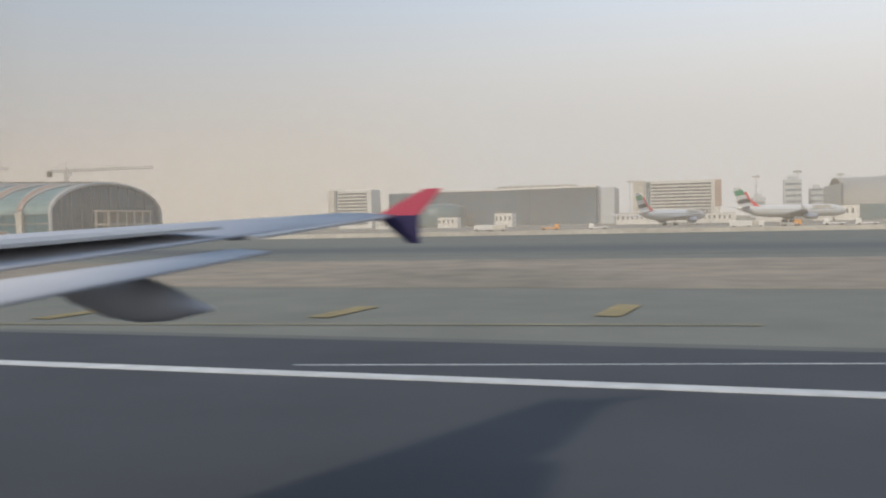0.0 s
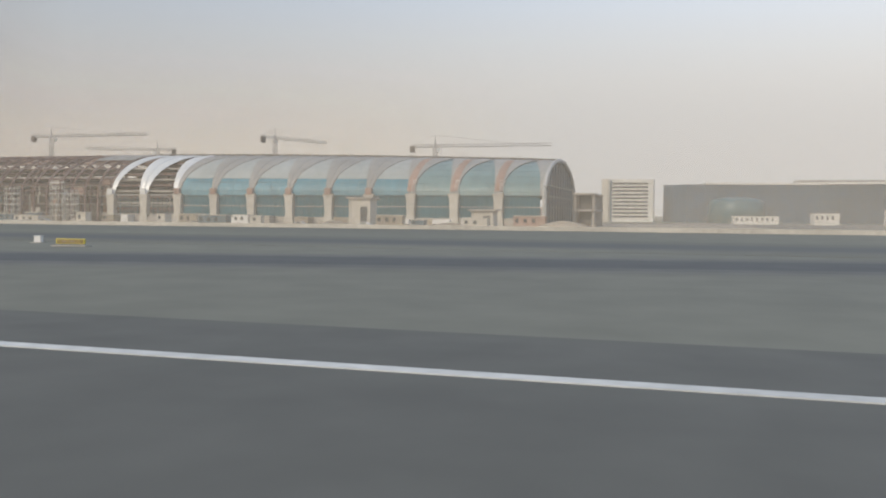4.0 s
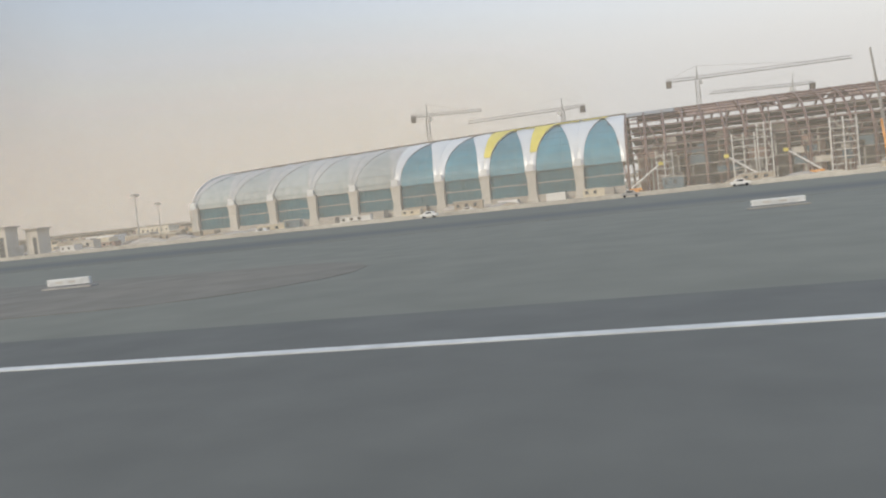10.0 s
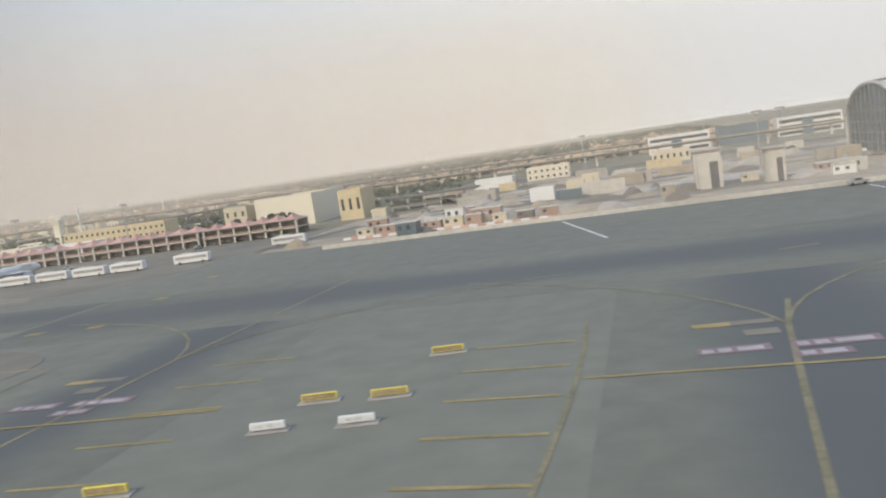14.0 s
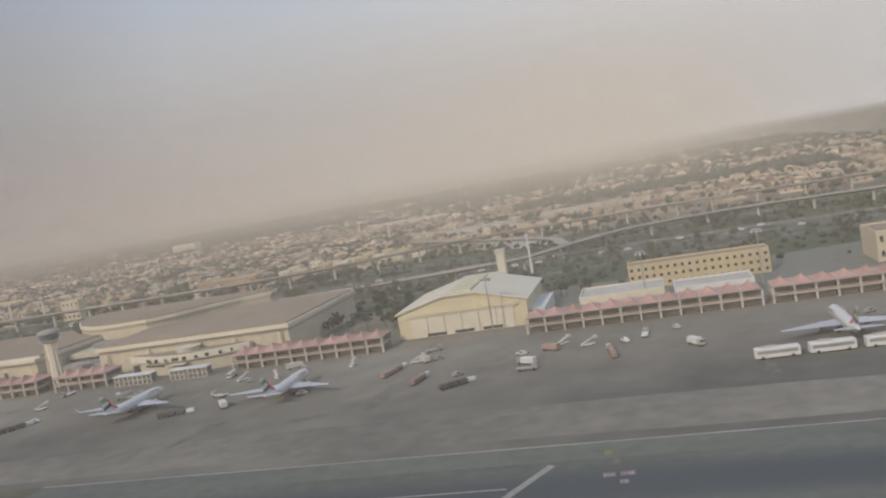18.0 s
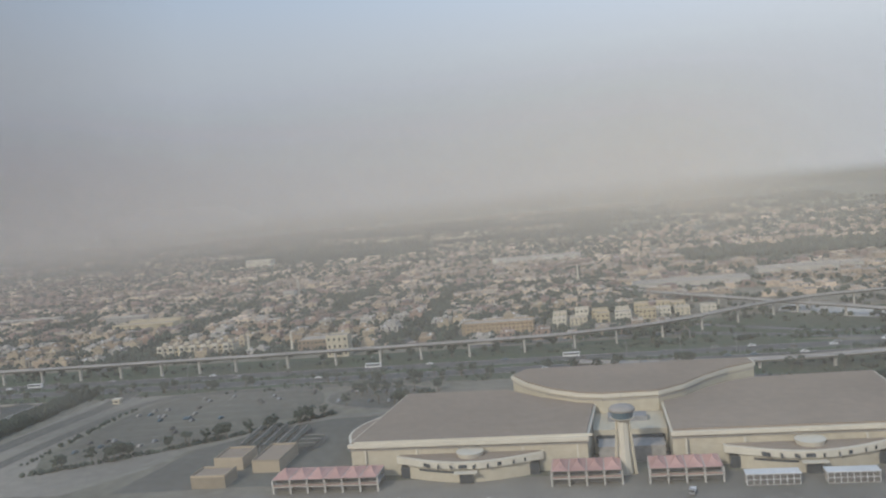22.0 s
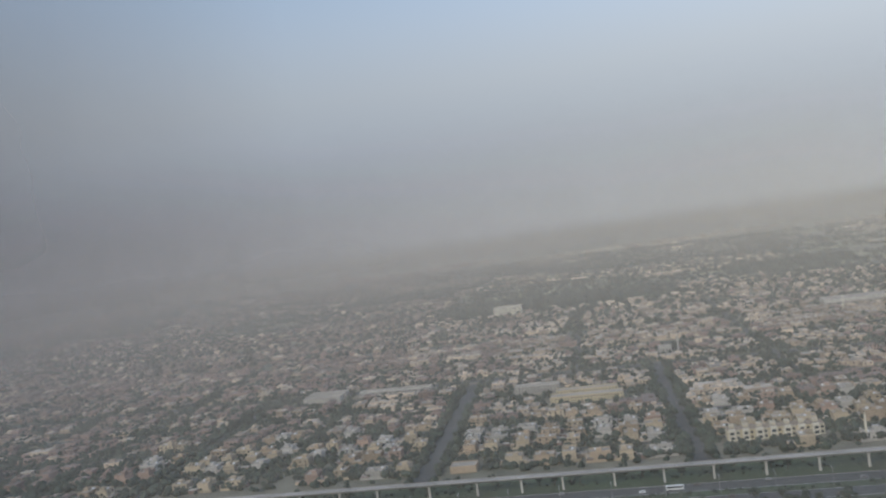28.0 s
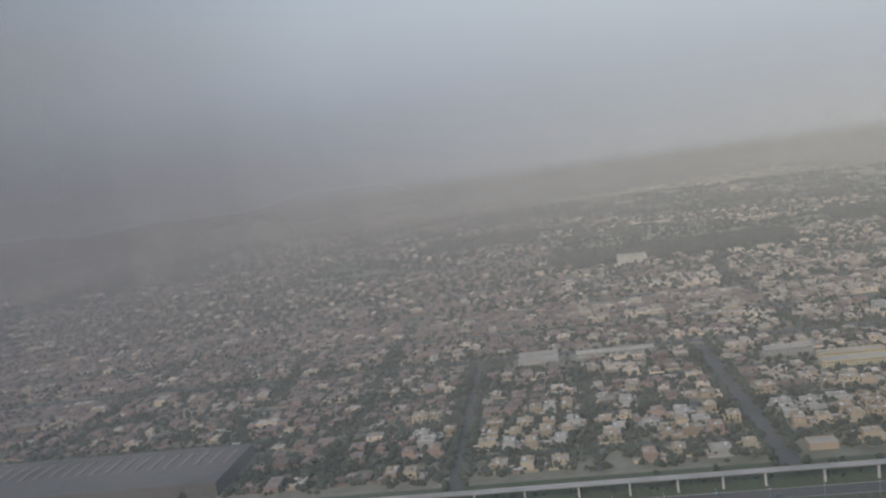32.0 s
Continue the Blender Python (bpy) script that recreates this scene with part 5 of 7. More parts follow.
part("crescent_wall", Shape().prism(crescent(0), 0, 8.6), M_cream, hall)
part("crescent_eaves", Shape().prism(crescent(0.5), 8.6, 9.3), M_cream_trim, hall)
part("crescent_roof", Shape().prism(crescent(-0.7), 9.3, 9.5), M_hall_roof, hall, "brown gravelled curved roof")
for k in range(4):
    a_ = crescent(0.12)[::-1][2 + 3 + k]
    part("crescent_window", Shape().rbox(a_[0], a_[1], 3.4, 0.5, 2.6, 2.6, -12 + 6 * k, 0.05), M_window, hall)
part("side_door", Shape().box(-1654.2, -1651.2, 350.9, 351.9, 0, 5.2), M_window, hall)
part("link_block", Shape().box(-1545, -1512, 372, 399, 0, 11), M_cream, hall)
part("link_windows", Shape().box(-1544, -1513, 371.6, 371.9, 5, 8.5), M_window, hall)
part("link_lower", Shape().box(-1543, -1514, 360, 372, 0, 7), M_concrete, hall)
part("roof_plant", Shape().box(-1538, -1520, 384, 392, 11, 13.4), M_grey_steel, hall)
part("roof_rail", Shape().box(-1653, -1545, 351.4, 351.7, 15.1, 16.2), M_cream_trim, hall)

tower = thing("control_tower", "cream apron control tower with a glazed round cab", "control tower", -1532, 346, 0.05)
part("shaft", Shape().rings([[(q * math.cos(2 * math.pi * k / 8), q * math.sin(2 * math.pi * k / 8), z) for k in range(8)] for q, z in ((3.4, 0), (2.6, 12), (2.8, 23))]), M_cream_trim, tower)
for q in (-1, 1):
    part("buttress", Shape().tube([(q * 4.2, -1, 0), (q * 3.2, -1, 14), (q * 2.6, -1, 24)], 0.8, 6, 0.5), M_cream, tower)
part("gallery", Shape().cylinder(0, 0, 23, 24.4, 3.2, 16, 5.2), M_cream_trim, tower)
part("cab_glazing", Shape().cylinder(0, 0, 24.4, 27.4, 4.4, 16, 5.0), M_glass_blue, tower)
part("cab_roof", Shape().cylinder(0, 0, 27.4, 28.2, 5.6, 16, 5.4, 1.6), M_concrete, tower, smooth=True)
part("aerial", Shape().tube([(0, 0, 29), (0, 0, 35)], 0.1, 4), M_grey_steel, tower)

# ---- hangar and other western buildings ----
hangar = thing("hangar", "pale yellow hangar with a shallow pitched roof", "hangar", -1321, 353, 0.05)
gable_ = [(-30, 0), (30, 0), (30, 11.5), (8, 17.0), (-8, 17.0), (-30, 11.5)]
part("walls", Shape().rings([[(px, py, pz) for px, pz in gable_] for py in (0, 52)]), M_hangar, hangar)
part("roof", Shape().rings([[(px, py, pz) for px, pz in ((-31, 11.4), (-8, 17.2), (8, 17.2), (31, 11.4), (31, 12.0), (8, 17.9), (-8, 17.9), (-31, 12.0))] for py in (-1, 53)]), M_cream_trim, hangar)
for k in range(6):
    part("door_leaf", Shape().box(-24 + k * 8, -16.3 + k * 8, -0.5, -0.1, 0, 9.4), M_cream_trim, hangar)
part("door_head", Shape().box(-26, 26, -0.9, -0.1, 9.5, 10.6), M_cream, hangar)
for k in range(3):
    part("ground_window", Shape().box(-17 + k * 13, -8 + k * 13, -0.62, -0.5, 0.3, 1.7), M_window, hangar)
part("roof_ridge_vent", Shape().box(-5, 5, 4, 48, 17.9, 18.7), M_hangar, hangar)
part("side_annex", Shape().box(30, 37, 4, 40, 0, 6), M_white_wall, hangar)


def block(name, x0, x1, y0, y1, h, mat, roof, label, category, floors=2, win=3.4):
    ob = thing(name, label, category, x0, y0, 0.05)
    w, d = x1 - x0, y1 - y0
    part("wall", Shape().box(0, w, 0, d, 0, h), mat, ob)
    part("roof", Shape().box(0.5, w - 0.5, 0.5, d - 0.5, h, h + 0.12), roof, ob)
    for a in ((0, w, 0, 0.5), (0, w, d - 0.5, d), (0, 0.5, 0.5, d - 0.5), (w - 0.5, w, 0.5, d - 0.5)):
        part("parapet", Shape().box(a[0], a[1], a[2], a[3], h, h + 0.9), mat, ob)
    if floors:
        fh = h / floors
        for k in range(floors):
            n = max(2, int(w / win))
            for j in range(n):
                xm = (j + 0.5) * w / n
                part("window", Shape().box(xm - 0.7, xm + 0.7, -0.06, 0.05, k * fh + fh * 0.35, k * fh + fh * 0.75), M_window, ob)
    return ob


block("staff_block", -1248, -1183, 404, 418, 11, M_yellow_wall, M_hall_roof, "long yellow three-storey block with small windows", "office building", 3)
block("cargo_block", -1122, -1090, 392, 440, 15, M_cream_trim, M_hall_roof, "large windowless cream cargo block", "warehouse", 0)
block("stair_block", -1140, -1127, 392, 420, 13, M_cream, M_hall_roof, "small cream block beside the cargo block", "building", 2)
block("switch_block", -1073, -1061, 384, 404, 14, M_yellow_wall, M_hall_roof, "small yellow tower block with a dark roof slab", "building", 1)
block("white_hall", -1268, -1232, 352, 376, 8, M_cream_trim, M_pale_concrete, "low white rounded-roof hall behind the pier", "hall", 0)
block("white_hall", -1228, -1196, 352, 372, 7, M_white_wall, M_pale_concrete, "low white store behind the pier", "hall", 0)
def banded_office(x0, x1, y0, y1, h, label):
    """A white office with recessed dark glass bands and a dark notch."""
    ob = thing("office_block", label, "office building", x0, y0, 0.05)
    w, d, n = x1 - x0, y1 - y0, 3
    for k in range(n + 1):
        part("white_band", Shape().box(0, w, 0, d, k * h / n - (1.1 if k else 0), k * h / n + 0.9), M_white_wall, ob)
    part("glass_core", Shape().box(1, w - 1, 0.8, d - 0.8, 0.9, h - 1.1), M_window, ob)
    part("dark_notch", Shape().box(w * 0.38, w * 0.55, -0.4, 0.6, 0, h - 2), M_glass_blue, ob)
    part("end_wall", Shape().box(-0.3, 1.2, -0.2, d, 0, h + 0.4).box(w - 1.2, w + 0.3, -0.2, d, 0, h + 0.4), M_white_wall, ob)


banded_office(-921, -874, 693, 712, 13, "white three-storey office with dark glass bands")
block("office_block", -868, -830, 688, 706, 14, M_glass_blue, M_roof_flat, "dark glass office block with a white rim", "office building", 0)
banded_office(-822, -775, 700, 720, 14, "white office block in the haze")
block("store", -921, -898, 532, 543, 7, M_cream, M_roof_flat, "cream flat-roofed store beside the highway", "store", 1)
block("store", -999, -972, 528, 541, 7.5, M_cream_trim, M_roof_flat, "cream store with a row of small windows", "store", 2)
block("store", -1030, -1006, 512, 526, 5, M_white_wall, M_roof_flat, "low white store on sandy ground", "store", 0)
block("shed", -953, -934, 338, 344, 4.2, M_pale_concrete, M_roof_flat, "long pale container shed in the yard", "shed", 0)
block("shed", -973, -963, 342, 348, 4.6, M_white_wall, M_roof_flat, "small white shed in the yard", "shed", 0)
block("shed", -961, -951, 330, 334, 3.0, M_glass_blue, M_glass_blue, "low blue container in the yard", "container", 0)
for k in range(34):
    x_ = rnd.uniform(-1060, -760)
    y_ = rnd.uniform(360, 500)
    block("depot", x_, x_ + rnd.uniform(6, 20), y_, y_ + rnd.uniform(4, 9), rnd.uniform(2.4, 4.5), rnd.choice((M_cream, M_sand, M_pale_concrete, M_concrete, M_yellow_wall, M_concrete)), rnd.choice((M_roof_flat, M_pale_concrete)), "low pale depot building on sandy ground", "depot", 0)
sheet("ramp_yard", smooth_path([(-1080, 380), (-1060, 372), (-1030, 380), (-1000, 420), (-985, 470), (-1020, 500), (-1075, 490), (-1080, 380)], 12)[:-1], M_verge, "dark shaded ramp yard with trees", 0.07, "ground")
for pts_, w_ in (([(-1060, 275), (-1045, 330), (-1000, 380), (-960, 420), (-900, 450), (-800, 470)], 9), ([(-1020, 500), (-960, 480), (-900, 500), (-820, 510)], 7), ([(-1000, 380), (-930, 370), (-850, 385)], 6)):
    lone("yard_road", ribbon(smooth_path(pts_, 10), w_, 0.085), M_soil, "dusty unpaved yard road", "road", kind="structure")
for k in range(30):
    x_, y_ = rnd.uniform(-1050, -780), rnd.uniform(290, 505)
    r_ = rnd.uniform(8, 26)
    o_ = [rnd.uniform(0.55, 1.15) for _ in range(12)]
    sheet("soil_patch", [(x_ + 1.8 * r_ * o_[j] * math.cos(2 * math.pi * j / 12), y_ + 0.7 * r_ * o_[j] * math.sin(2 * math.pi * j / 12)) for j in range(12)], rnd.choice((M_soil, M_strip, M_apron, M_concrete)), "patch of disturbed soil in the yard", 0.052 + 0.0006 * k, "ground")
for k in range(60):
    x_, y_ = rnd.uniform(-1050, -780), rnd.uniform(268, 500)
    n_, h_, r_ = 9, rnd.uniform(0.8, 3.2), rnd.uniform(2, 7)
    lone("spoil_heap", Shape().rings([[(x_ + q * r_ * 1.5 * rnd.uniform(0.8, 1.2) * math.cos(2 * math.pi * j / n_), y_ + q * r_ * rnd.uniform(0.8, 1.2) * math.sin(2 * math.pi * j / n_), z * h_) for j in range(n_)] for q, z in ((1, 0), (0.7, 0.5), (0.35, 0.85), (0.08, 1))]), rnd.choice((M_sand, M_soil, M_concrete)), "heap of sand and rubble in the yard", "spoil heap", group="spoil heaps")
for k in range(26):
    car(rnd.uniform(-1040, -790), rnd.uniform(300, 500), rnd.uniform(0, 360), rnd.choice((M_white_wall, M_grey_steel, M_soil, M_house_pink)), "dusty vehicle parked in the yard", 1.1)
for k in range(9):
    hut(-1024 + k * 8.3, 281 + rnd.uniform(-3, 3) - k * 1.2, rnd.uniform(4, 8), 3, rnd.uniform(2.4, 3.4), rnd.choice((M_house_pink, M_soil, M_house_pink, M_cream)), "brown site hut behind the red and white barrier")
fence = thing("apron_barrier", "low red and white barrier along the apron edge", "barrier", -1031, 273.7, 0.05, -9.4)
for k in range(26):
    part("barrier_block", Shape().rbox(1.5 + k * 3, 0, 0, 2.9, 0.7, 0.9, 0, 0.1), M_tent if k % 2 else M_white_wall, fence)
deck = thing("parking_deck", "dark grey parking deck with open storeys", "car park", -1050, 392, 0.05)
for k in range(3):
    part("deck_slab", Shape().prism([(0, 0), (44, 9), (42, 26), (-4, 18)], k * 3.2, k * 3.2 + 0.7), M_soil, deck)
for k in range(6):
    part("column", Shape().rbox(k * 8 + 1, k * 1.6 + 1.2, 0, 0.8, 0.8, 6.4), M_concrete, deck)

lamp = thing("mast_tower", "slender cream tower beside a white mast", "tower", -1327, 500, 0.05)
part("shaft", Shape().rbox(0, 0, 0, 5, 5, 17, 0, 0.2), M_cream_trim, lamp)
part("head", Shape().rbox(0, 0, 17, 6.5, 6.5, 2.6, 0, 0.3), M_pale_concrete, lamp)
part("annex", Shape().rbox(-14, -6, 0, 24, 14, 6, 0, 0.2), M_cream_trim, lamp)
mastw = thing("white_mast", "tall plain white steel mast", "mast", -1309, 500, 0.05)
part("pole", Shape().tube([(0, 0, 0), (0, 0, 25)], 0.9, 8, 0.6), M_white_wall, mastw)
part("cap", Shape().cylinder(0, 0, 25, 26, 1.2, 8), M_white_wall, mastw)


# ---- apron traffic ----
def bus(x, y, turn):
    ob = thing("apron_bus", "white apron bus with a dark window band", "bus", x, y, 0.06, turn, group="apron buses")
    part("body", Shape().rbox(0, 0, 0.4, 13, 3, 2.9, 0, 0.25), M_white_wall, ob)
    for s_ in (-1, 1):
        part("window_band", Shape().box(-5.8, 5.8, s_ * 1.5 - 0.04, s_ * 1.5 + 0.04, 1.6, 2.6), M_grey_steel, ob)
    part("roof_unit", Shape().rbox(-2, 0, 3.3, 4, 2, 0.4, 0, 0.1), M_pale_concrete, ob)
    for a in (-4.3, 4.3):
        part("wheels", Shape().tube([(a, -1.5, 0.5), (a, 1.5, 0.5)], 0.5, 8), M_rubber, ob)


for k in range(7):
    bus(-1202 + k * 15.6, 257 + k * 0.4, 3)
for x_, y_, a_ in ((-1084, 262, 6), (-1059, 290, 8)):
    bus(x_, y_, a_)
for k in range(44):
    x_ = rnd.uniform(-1680, -1090)
    y_ = rnd.uniform(296, 324) if k % 3 else rnd.uniform(268, 290)
    if min(abs(x_ - q) for q in (-1178, -1374, -1441, -1570)) < 6:
        continue
    if k % 2:
        truck(x_, y_, rnd.uniform(0, 360), rnd.choice((M_pale_concrete, M_concrete, M_house_pink, M_grey_steel)), "dusty airport service truck on the apron")
    else:
        car(x_, y_, rnd.uniform(0, 360), rnd.choice((M_white_wall, M_grey_steel, M_pale_concrete)), "small pale apron car", 1.0)


def cart_train(x, y, turn, n, mat):
    ob = thing("baggage_train", "line of red baggage carts behind a tug", "baggage carts", x, y, 0.06, turn, group="baggage trains")
    part("tug", Shape().rbox(0, 0, 0.3, 2.8, 1.6, 1.3, 0, 0.15), M_white_wall, ob)
    for k in range(n):
        c_ = part("cart", Shape().rbox(-3.6 - k * 3.6, 0, 0.5, 3.0, 1.7, 1.5, 0, 0.1), mat, ob)
        part("wheels", Shape().tube([(-4.4 - k * 3.6, -0.9, 0.3), (-4.4 - k * 3.6, 0.9, 0.3)], 0.3, 6).tube([(-2.8 - k * 3.6, -0.9, 0.3), (-2.8 - k * 3.6, 0.9, 0.3)], 0.3, 6), M_rubber, c_)


for x_, y_, t_, n_ in ((-1334, 300, 75, 6), (-1410, 268, 20, 5), (-1254, 292, 100, 7), (-1490, 276, 60, 9), (-1596, 300, 70, 4), (-1320, 282, 80, 5), (-1300, 268, 40, 4), (-1540, 262, 200, 5)):
    cart_train(x_, y_, t_, (n_ + 2) // 2, rnd.choice((M_house_pink, M_house_pink, M_soil)))


def stairs(x, y, turn):
    ob = thing("boarding_stairs", "pale mobile boarding stairs on a truck", "stairs", x, y, 0.06, turn, group="boarding stairs")
    ob.scale = (0.72, 0.72, 0.72)
    part("chassis", Shape().rbox(0, 0, 0.5, 7, 2.2, 0.6, 0, 0.1), M_white_wall, ob)
    part("flight", Shape().rings([[(-3.4, -0.9, z0), (-3.4, 0.9, z0), (-3.4, 0.9, z0 + 0.5), (-3.4, -0.9, z0 + 0.5)] if i == 0 else [(3.2, -0.9, z0), (3.2, 0.9, z0), (3.2, 0.9, z0 + 0.5), (3.2, -0.9, z0 + 0.5)] for i, z0 in enumerate((1.0, 3.6))]), M_pale_concrete, ob)
    part("landing", Shape().rbox(4.2, 0, 3.6, 2.0, 2.0, 1.2, 0, 0.1), M_pale_concrete, ob)
    part("wheels", Shape().tube([(-2.4, -1.1, 0.45), (-2.4, 1.1, 0.45)], 0.45, 8).tube([(2.4, -1.1, 0.45), (2.4, 1.1, 0.45)], 0.45, 8), M_rubber, ob)


for x_, y_, t_ in ((-1262, 300, 20), (-1272, 306, 40), (-1330, 305, 30), (-1410, 310, 60), (-1392, 306, 120), (-1505, 300, 30), (-1360, 312, 90), (-1590, 312, 20)):
    stairs(x_, y_, t_)

# ---- highway, elevated railway and green belts ----
sheet("green_belt_north", [(-3700, 587), (-3700, 628), (-1500, 634), (-1300, 560), (-1300, 545), (-1500, 587)], M_grass, "irrigated green belt beside the elevated railway", 0.09, "ground")
sheet("green_belt_south", [(-3700, 520), (-3700, 543.5), (-1060, 543.5), (-1060, 500), (-1640, 528), (-1860, 528)], M_grass, "grass verge beside the highway", 0.09, "ground")
sheet("interchange_green", [(-1470, 505), (-1470, 545), (-1060, 545), (-1060, 470), (-1260, 440), (-1400, 445)], M_grass, "green interchange lawn with shrubs", 0.08, "ground")
for y_ in (552.0, 578.0):
    sheet("highway", [(-3700, y_ - 8), (-3700, y_ + 8), (-700, y_ + 8), (-700, y_ - 8)], M_road, "grey multi-lane highway carriageway", 0.13, "road")
    for k in (-1, 1):
        lone("lane_line", Shape().box(-3600, -700, y_ + k * 7.4 - 0.12, y_ + k * 7.4 + 0.12, 0.1, 0.16), M_white_paint, "white highway edge line", "line", kind="structure")
lone("median", Shape().box(-3700, -700, 560.3, 569.7, 0, 0.3), M_grass, "planted highway median", "median", kind="structure")


def viaduct(name, pts, w, label, category, pier_gap, mat):
    ob = thing(name, label, category)
    path = smooth_path(pts)
    prof = ((-w / 2, 0.0), (-w / 2, 0.7), (-w / 2 + 0.3, 0.7), (-w / 2 + 0.3, 0.2), (w / 2 - 0.3, 0.2), (w / 2 - 0.3, 0.7), (w / 2, 0.7), (w / 2, 0.0), (w * 0.22, -1.3), (-w * 0.22, -1.3))
    step = 8
    for a in range(0, len(path) - 1, step):
        seg = path[a:a + step + 1]
        rows = []
        for i, p in enumerate(seg):
            j = a + i
            q0, q1 = path[max(j - 1, 0)], path[min(j + 1, len(path) - 1)]
            d = Vector((q1[0] - q0[0], q1[1] - q0[1])).normalized()
            rows.append([(p[0] - d.y * u, p[1] + d.x * u, p[2] + h) for u, h in prof])
        part("deck_span", Shape().rings(rows), mat, ob)
    run, last = 0.0, path[0]
    for p in path:
        run += math.dist(p[:2], last[:2])
        last = p
        if run >= pier_gap and p[2] > 3.5:
            run = 0.0
            top = p[2] - 1.3
            part("pier", Shape().rings([[(p[0] - a, p[1] - b, z), (p[0] + a, p[1] - b, z), (p[0] + a, p[1] + b, z), (p[0] - a, p[1] + b, z)] for z, a, b in ((0, 0.8, 1.0), (top * 0.7, 0.7, 0.9), (top - 0.3, 0.8, w * 0.2), (top, 0.8, w * 0.24))]), M_pale_concrete, ob, "pale concrete pier")
    return ob


viaduct("metro_viaduct", [(-3700, 592, 11.5), (-2400, 592, 11.5), (-1900, 594, 11.5), (-1620, 604, 11.5), (-1540, 616, 11.5), (-1480, 640, 11.5), (-1410, 690, 11.5), (-1340, 722, 11), (-1213, 738, 11), (-1050, 745, 10.5), (-600, 745, 10)], 7.5, "long pale concrete elevated railway on piers", "viaduct", 29, M_concrete)
viaduct("flyover", [(-1560, 560, 1.2), (-1500, 534, 3.5), (-1430, 518, 6), (-1362, 518, 8), (-1318, 528, 8.5), (-1292, 568, 8.5), (-1248, 618, 8.5), (-1180, 640, 8.5), (-1100, 640, 8.5), (-900, 620, 8.5), (-600, 605, 8)], 9, "curved concrete flyover on piers", "flyover", 34, M_concrete)
viaduct("flyover", [(-1560, 980, 1.2), (-1490, 856, 4), (-1431, 770, 7), (-1388, 715, 8), (-1341, 668, 8), (-1308, 626, 8), (-1300, 592, 8.2), (-1293, 572, 8.4)], 8, "curved concrete slip road bridge", "flyover", 34, M_concrete)
for i_ in range(46):
    x_ = -2460 + i_ * 28.5 + rnd.uniform(-8, 8)
    car(x_, rnd.choice((548, 556, 574, 582)), rnd.choice((0, 180)), rnd.choice((M_white_wall, M_white_wall, M_grey_steel, M_glass_blue, M_soil)), "car driving lane on the highway", 1.1)


def coach(x, y):
    ob = thing("coach", "white coach on the highway", "bus", x, y, 0.13, 0, group="coaches")
    part("body", Shape().rbox(0, 0, 0.4, 12, 2.6, 3.0, 0, 0.25), M_white_wall, ob)
    part("window_band", Shape().box(-5.4, 5.4, -1.34, -1.28, 1.8, 2.9), M_window, ob)
    part("wheels", Shape().tube([(-3.8, -1.3, 0.5), (-3.8, 1.3, 0.5)], 0.5, 8).tube([(3.8, -1.3, 0.5), (3.8, 1.3, 0.5)], 0.5, 8), M_rubber, ob)


for x_, y_ in ((-1983, 576), (-2092, 550), (-1560, 582), (-1706, 582), (-2230, 554)):
    coach(x_, y_)

M_villa_a = material("cream_villa_render", (0.36, 0.29, 0.2), 0.85, scale=0.04, fine=0.7, var=0.15, thing_var=0.25)
M_villa_b = material("sand_villa_render", (0.31, 0.235, 0.16), 0.85, scale=0.04, fine=0.7, var=0.15, thing_var=0.3)
M_villa_c = material("white_villa_render", (0.37, 0.34, 0.3), 0.85, scale=0.04, fine=0.7, var=0.12, thing_var=0.2)
M_villa_d = material("rose_villa_render", (0.30, 0.21, 0.16), 0.85, scale=0.04, fine=0.7, var=0.15, thing_var=0.25)

for pts_, w_ in (([(-1640, 640), (-1500, 648), (-1420, 622), (-1340, 590), (-1200, 572), (-1060, 566)], 8), ([(-1480, 690), (-1420, 650), (-1360, 620), (-1270, 640), (-1180, 668), (-1060, 676)], 7), ([(-1520, 520), (-1440, 500), (-1380, 492), (-1300, 498), (-1200, 516), (-1060, 530)], 7)):
    path_ = smooth_path(pts_, 10)
    lone("slip_road", ribbon(path_, w_, 0.14), M_road, "grey slip road of the interchange", "road", kind="structure")
    for q in (-1, 1):
        lone("slip_road_line", ribbon([(p[0], p[1] + q * (w_ / 2 - 0.5)) for p in path_], 0.4, 0.15), M_white_paint, "white edge line of a slip road", "line", kind="structure")
sheet("interchange_lawn", [(-1470, 700), (-1470, 600), (-1060, 592), (-1060, 740), (-1200, 730), (-1330, 715)], M_grass, "green lawn between the interchange roads", 0.085, "ground")
for k in range(16):
    car(-1490 + 27 * k + rnd.uniform(-6, 6), rnd.choice((548, 556, 574, 582)), 0, rnd.choice((M_white_wall, M_white_wall, M_grey_steel)), "white car on the highway", 1.2)

# ---- tank farm, hedge and parking areas ----
sheet("tank_yard", [(-2260, 405), (-2260, 515), (-1928, 515), (-1928, 405)], M_lot, "brownish yard of the tank farm", 0.08, "ground")
M_lane = material("park_lane_asphalt", (0.115, 0.107, 0.085), 0.9, scale=0.03, fine=0.4, var=0.3, alt=(0.092, 0.086, 0.07))
sheet("car_park", smooth_path([(-1843, 405), (-1846, 445), (-1843, 480), (-1838, 505), (-1825, 518), (-1767, 525), (-1733, 528), (-1722, 512), (-1714, 485), (-1722, 462), (-1757, 424), (-1792, 403), (-1830, 384), (-1843, 405)], 14)[:-1], M_lot, "large grey asphalt car park", 0.08)
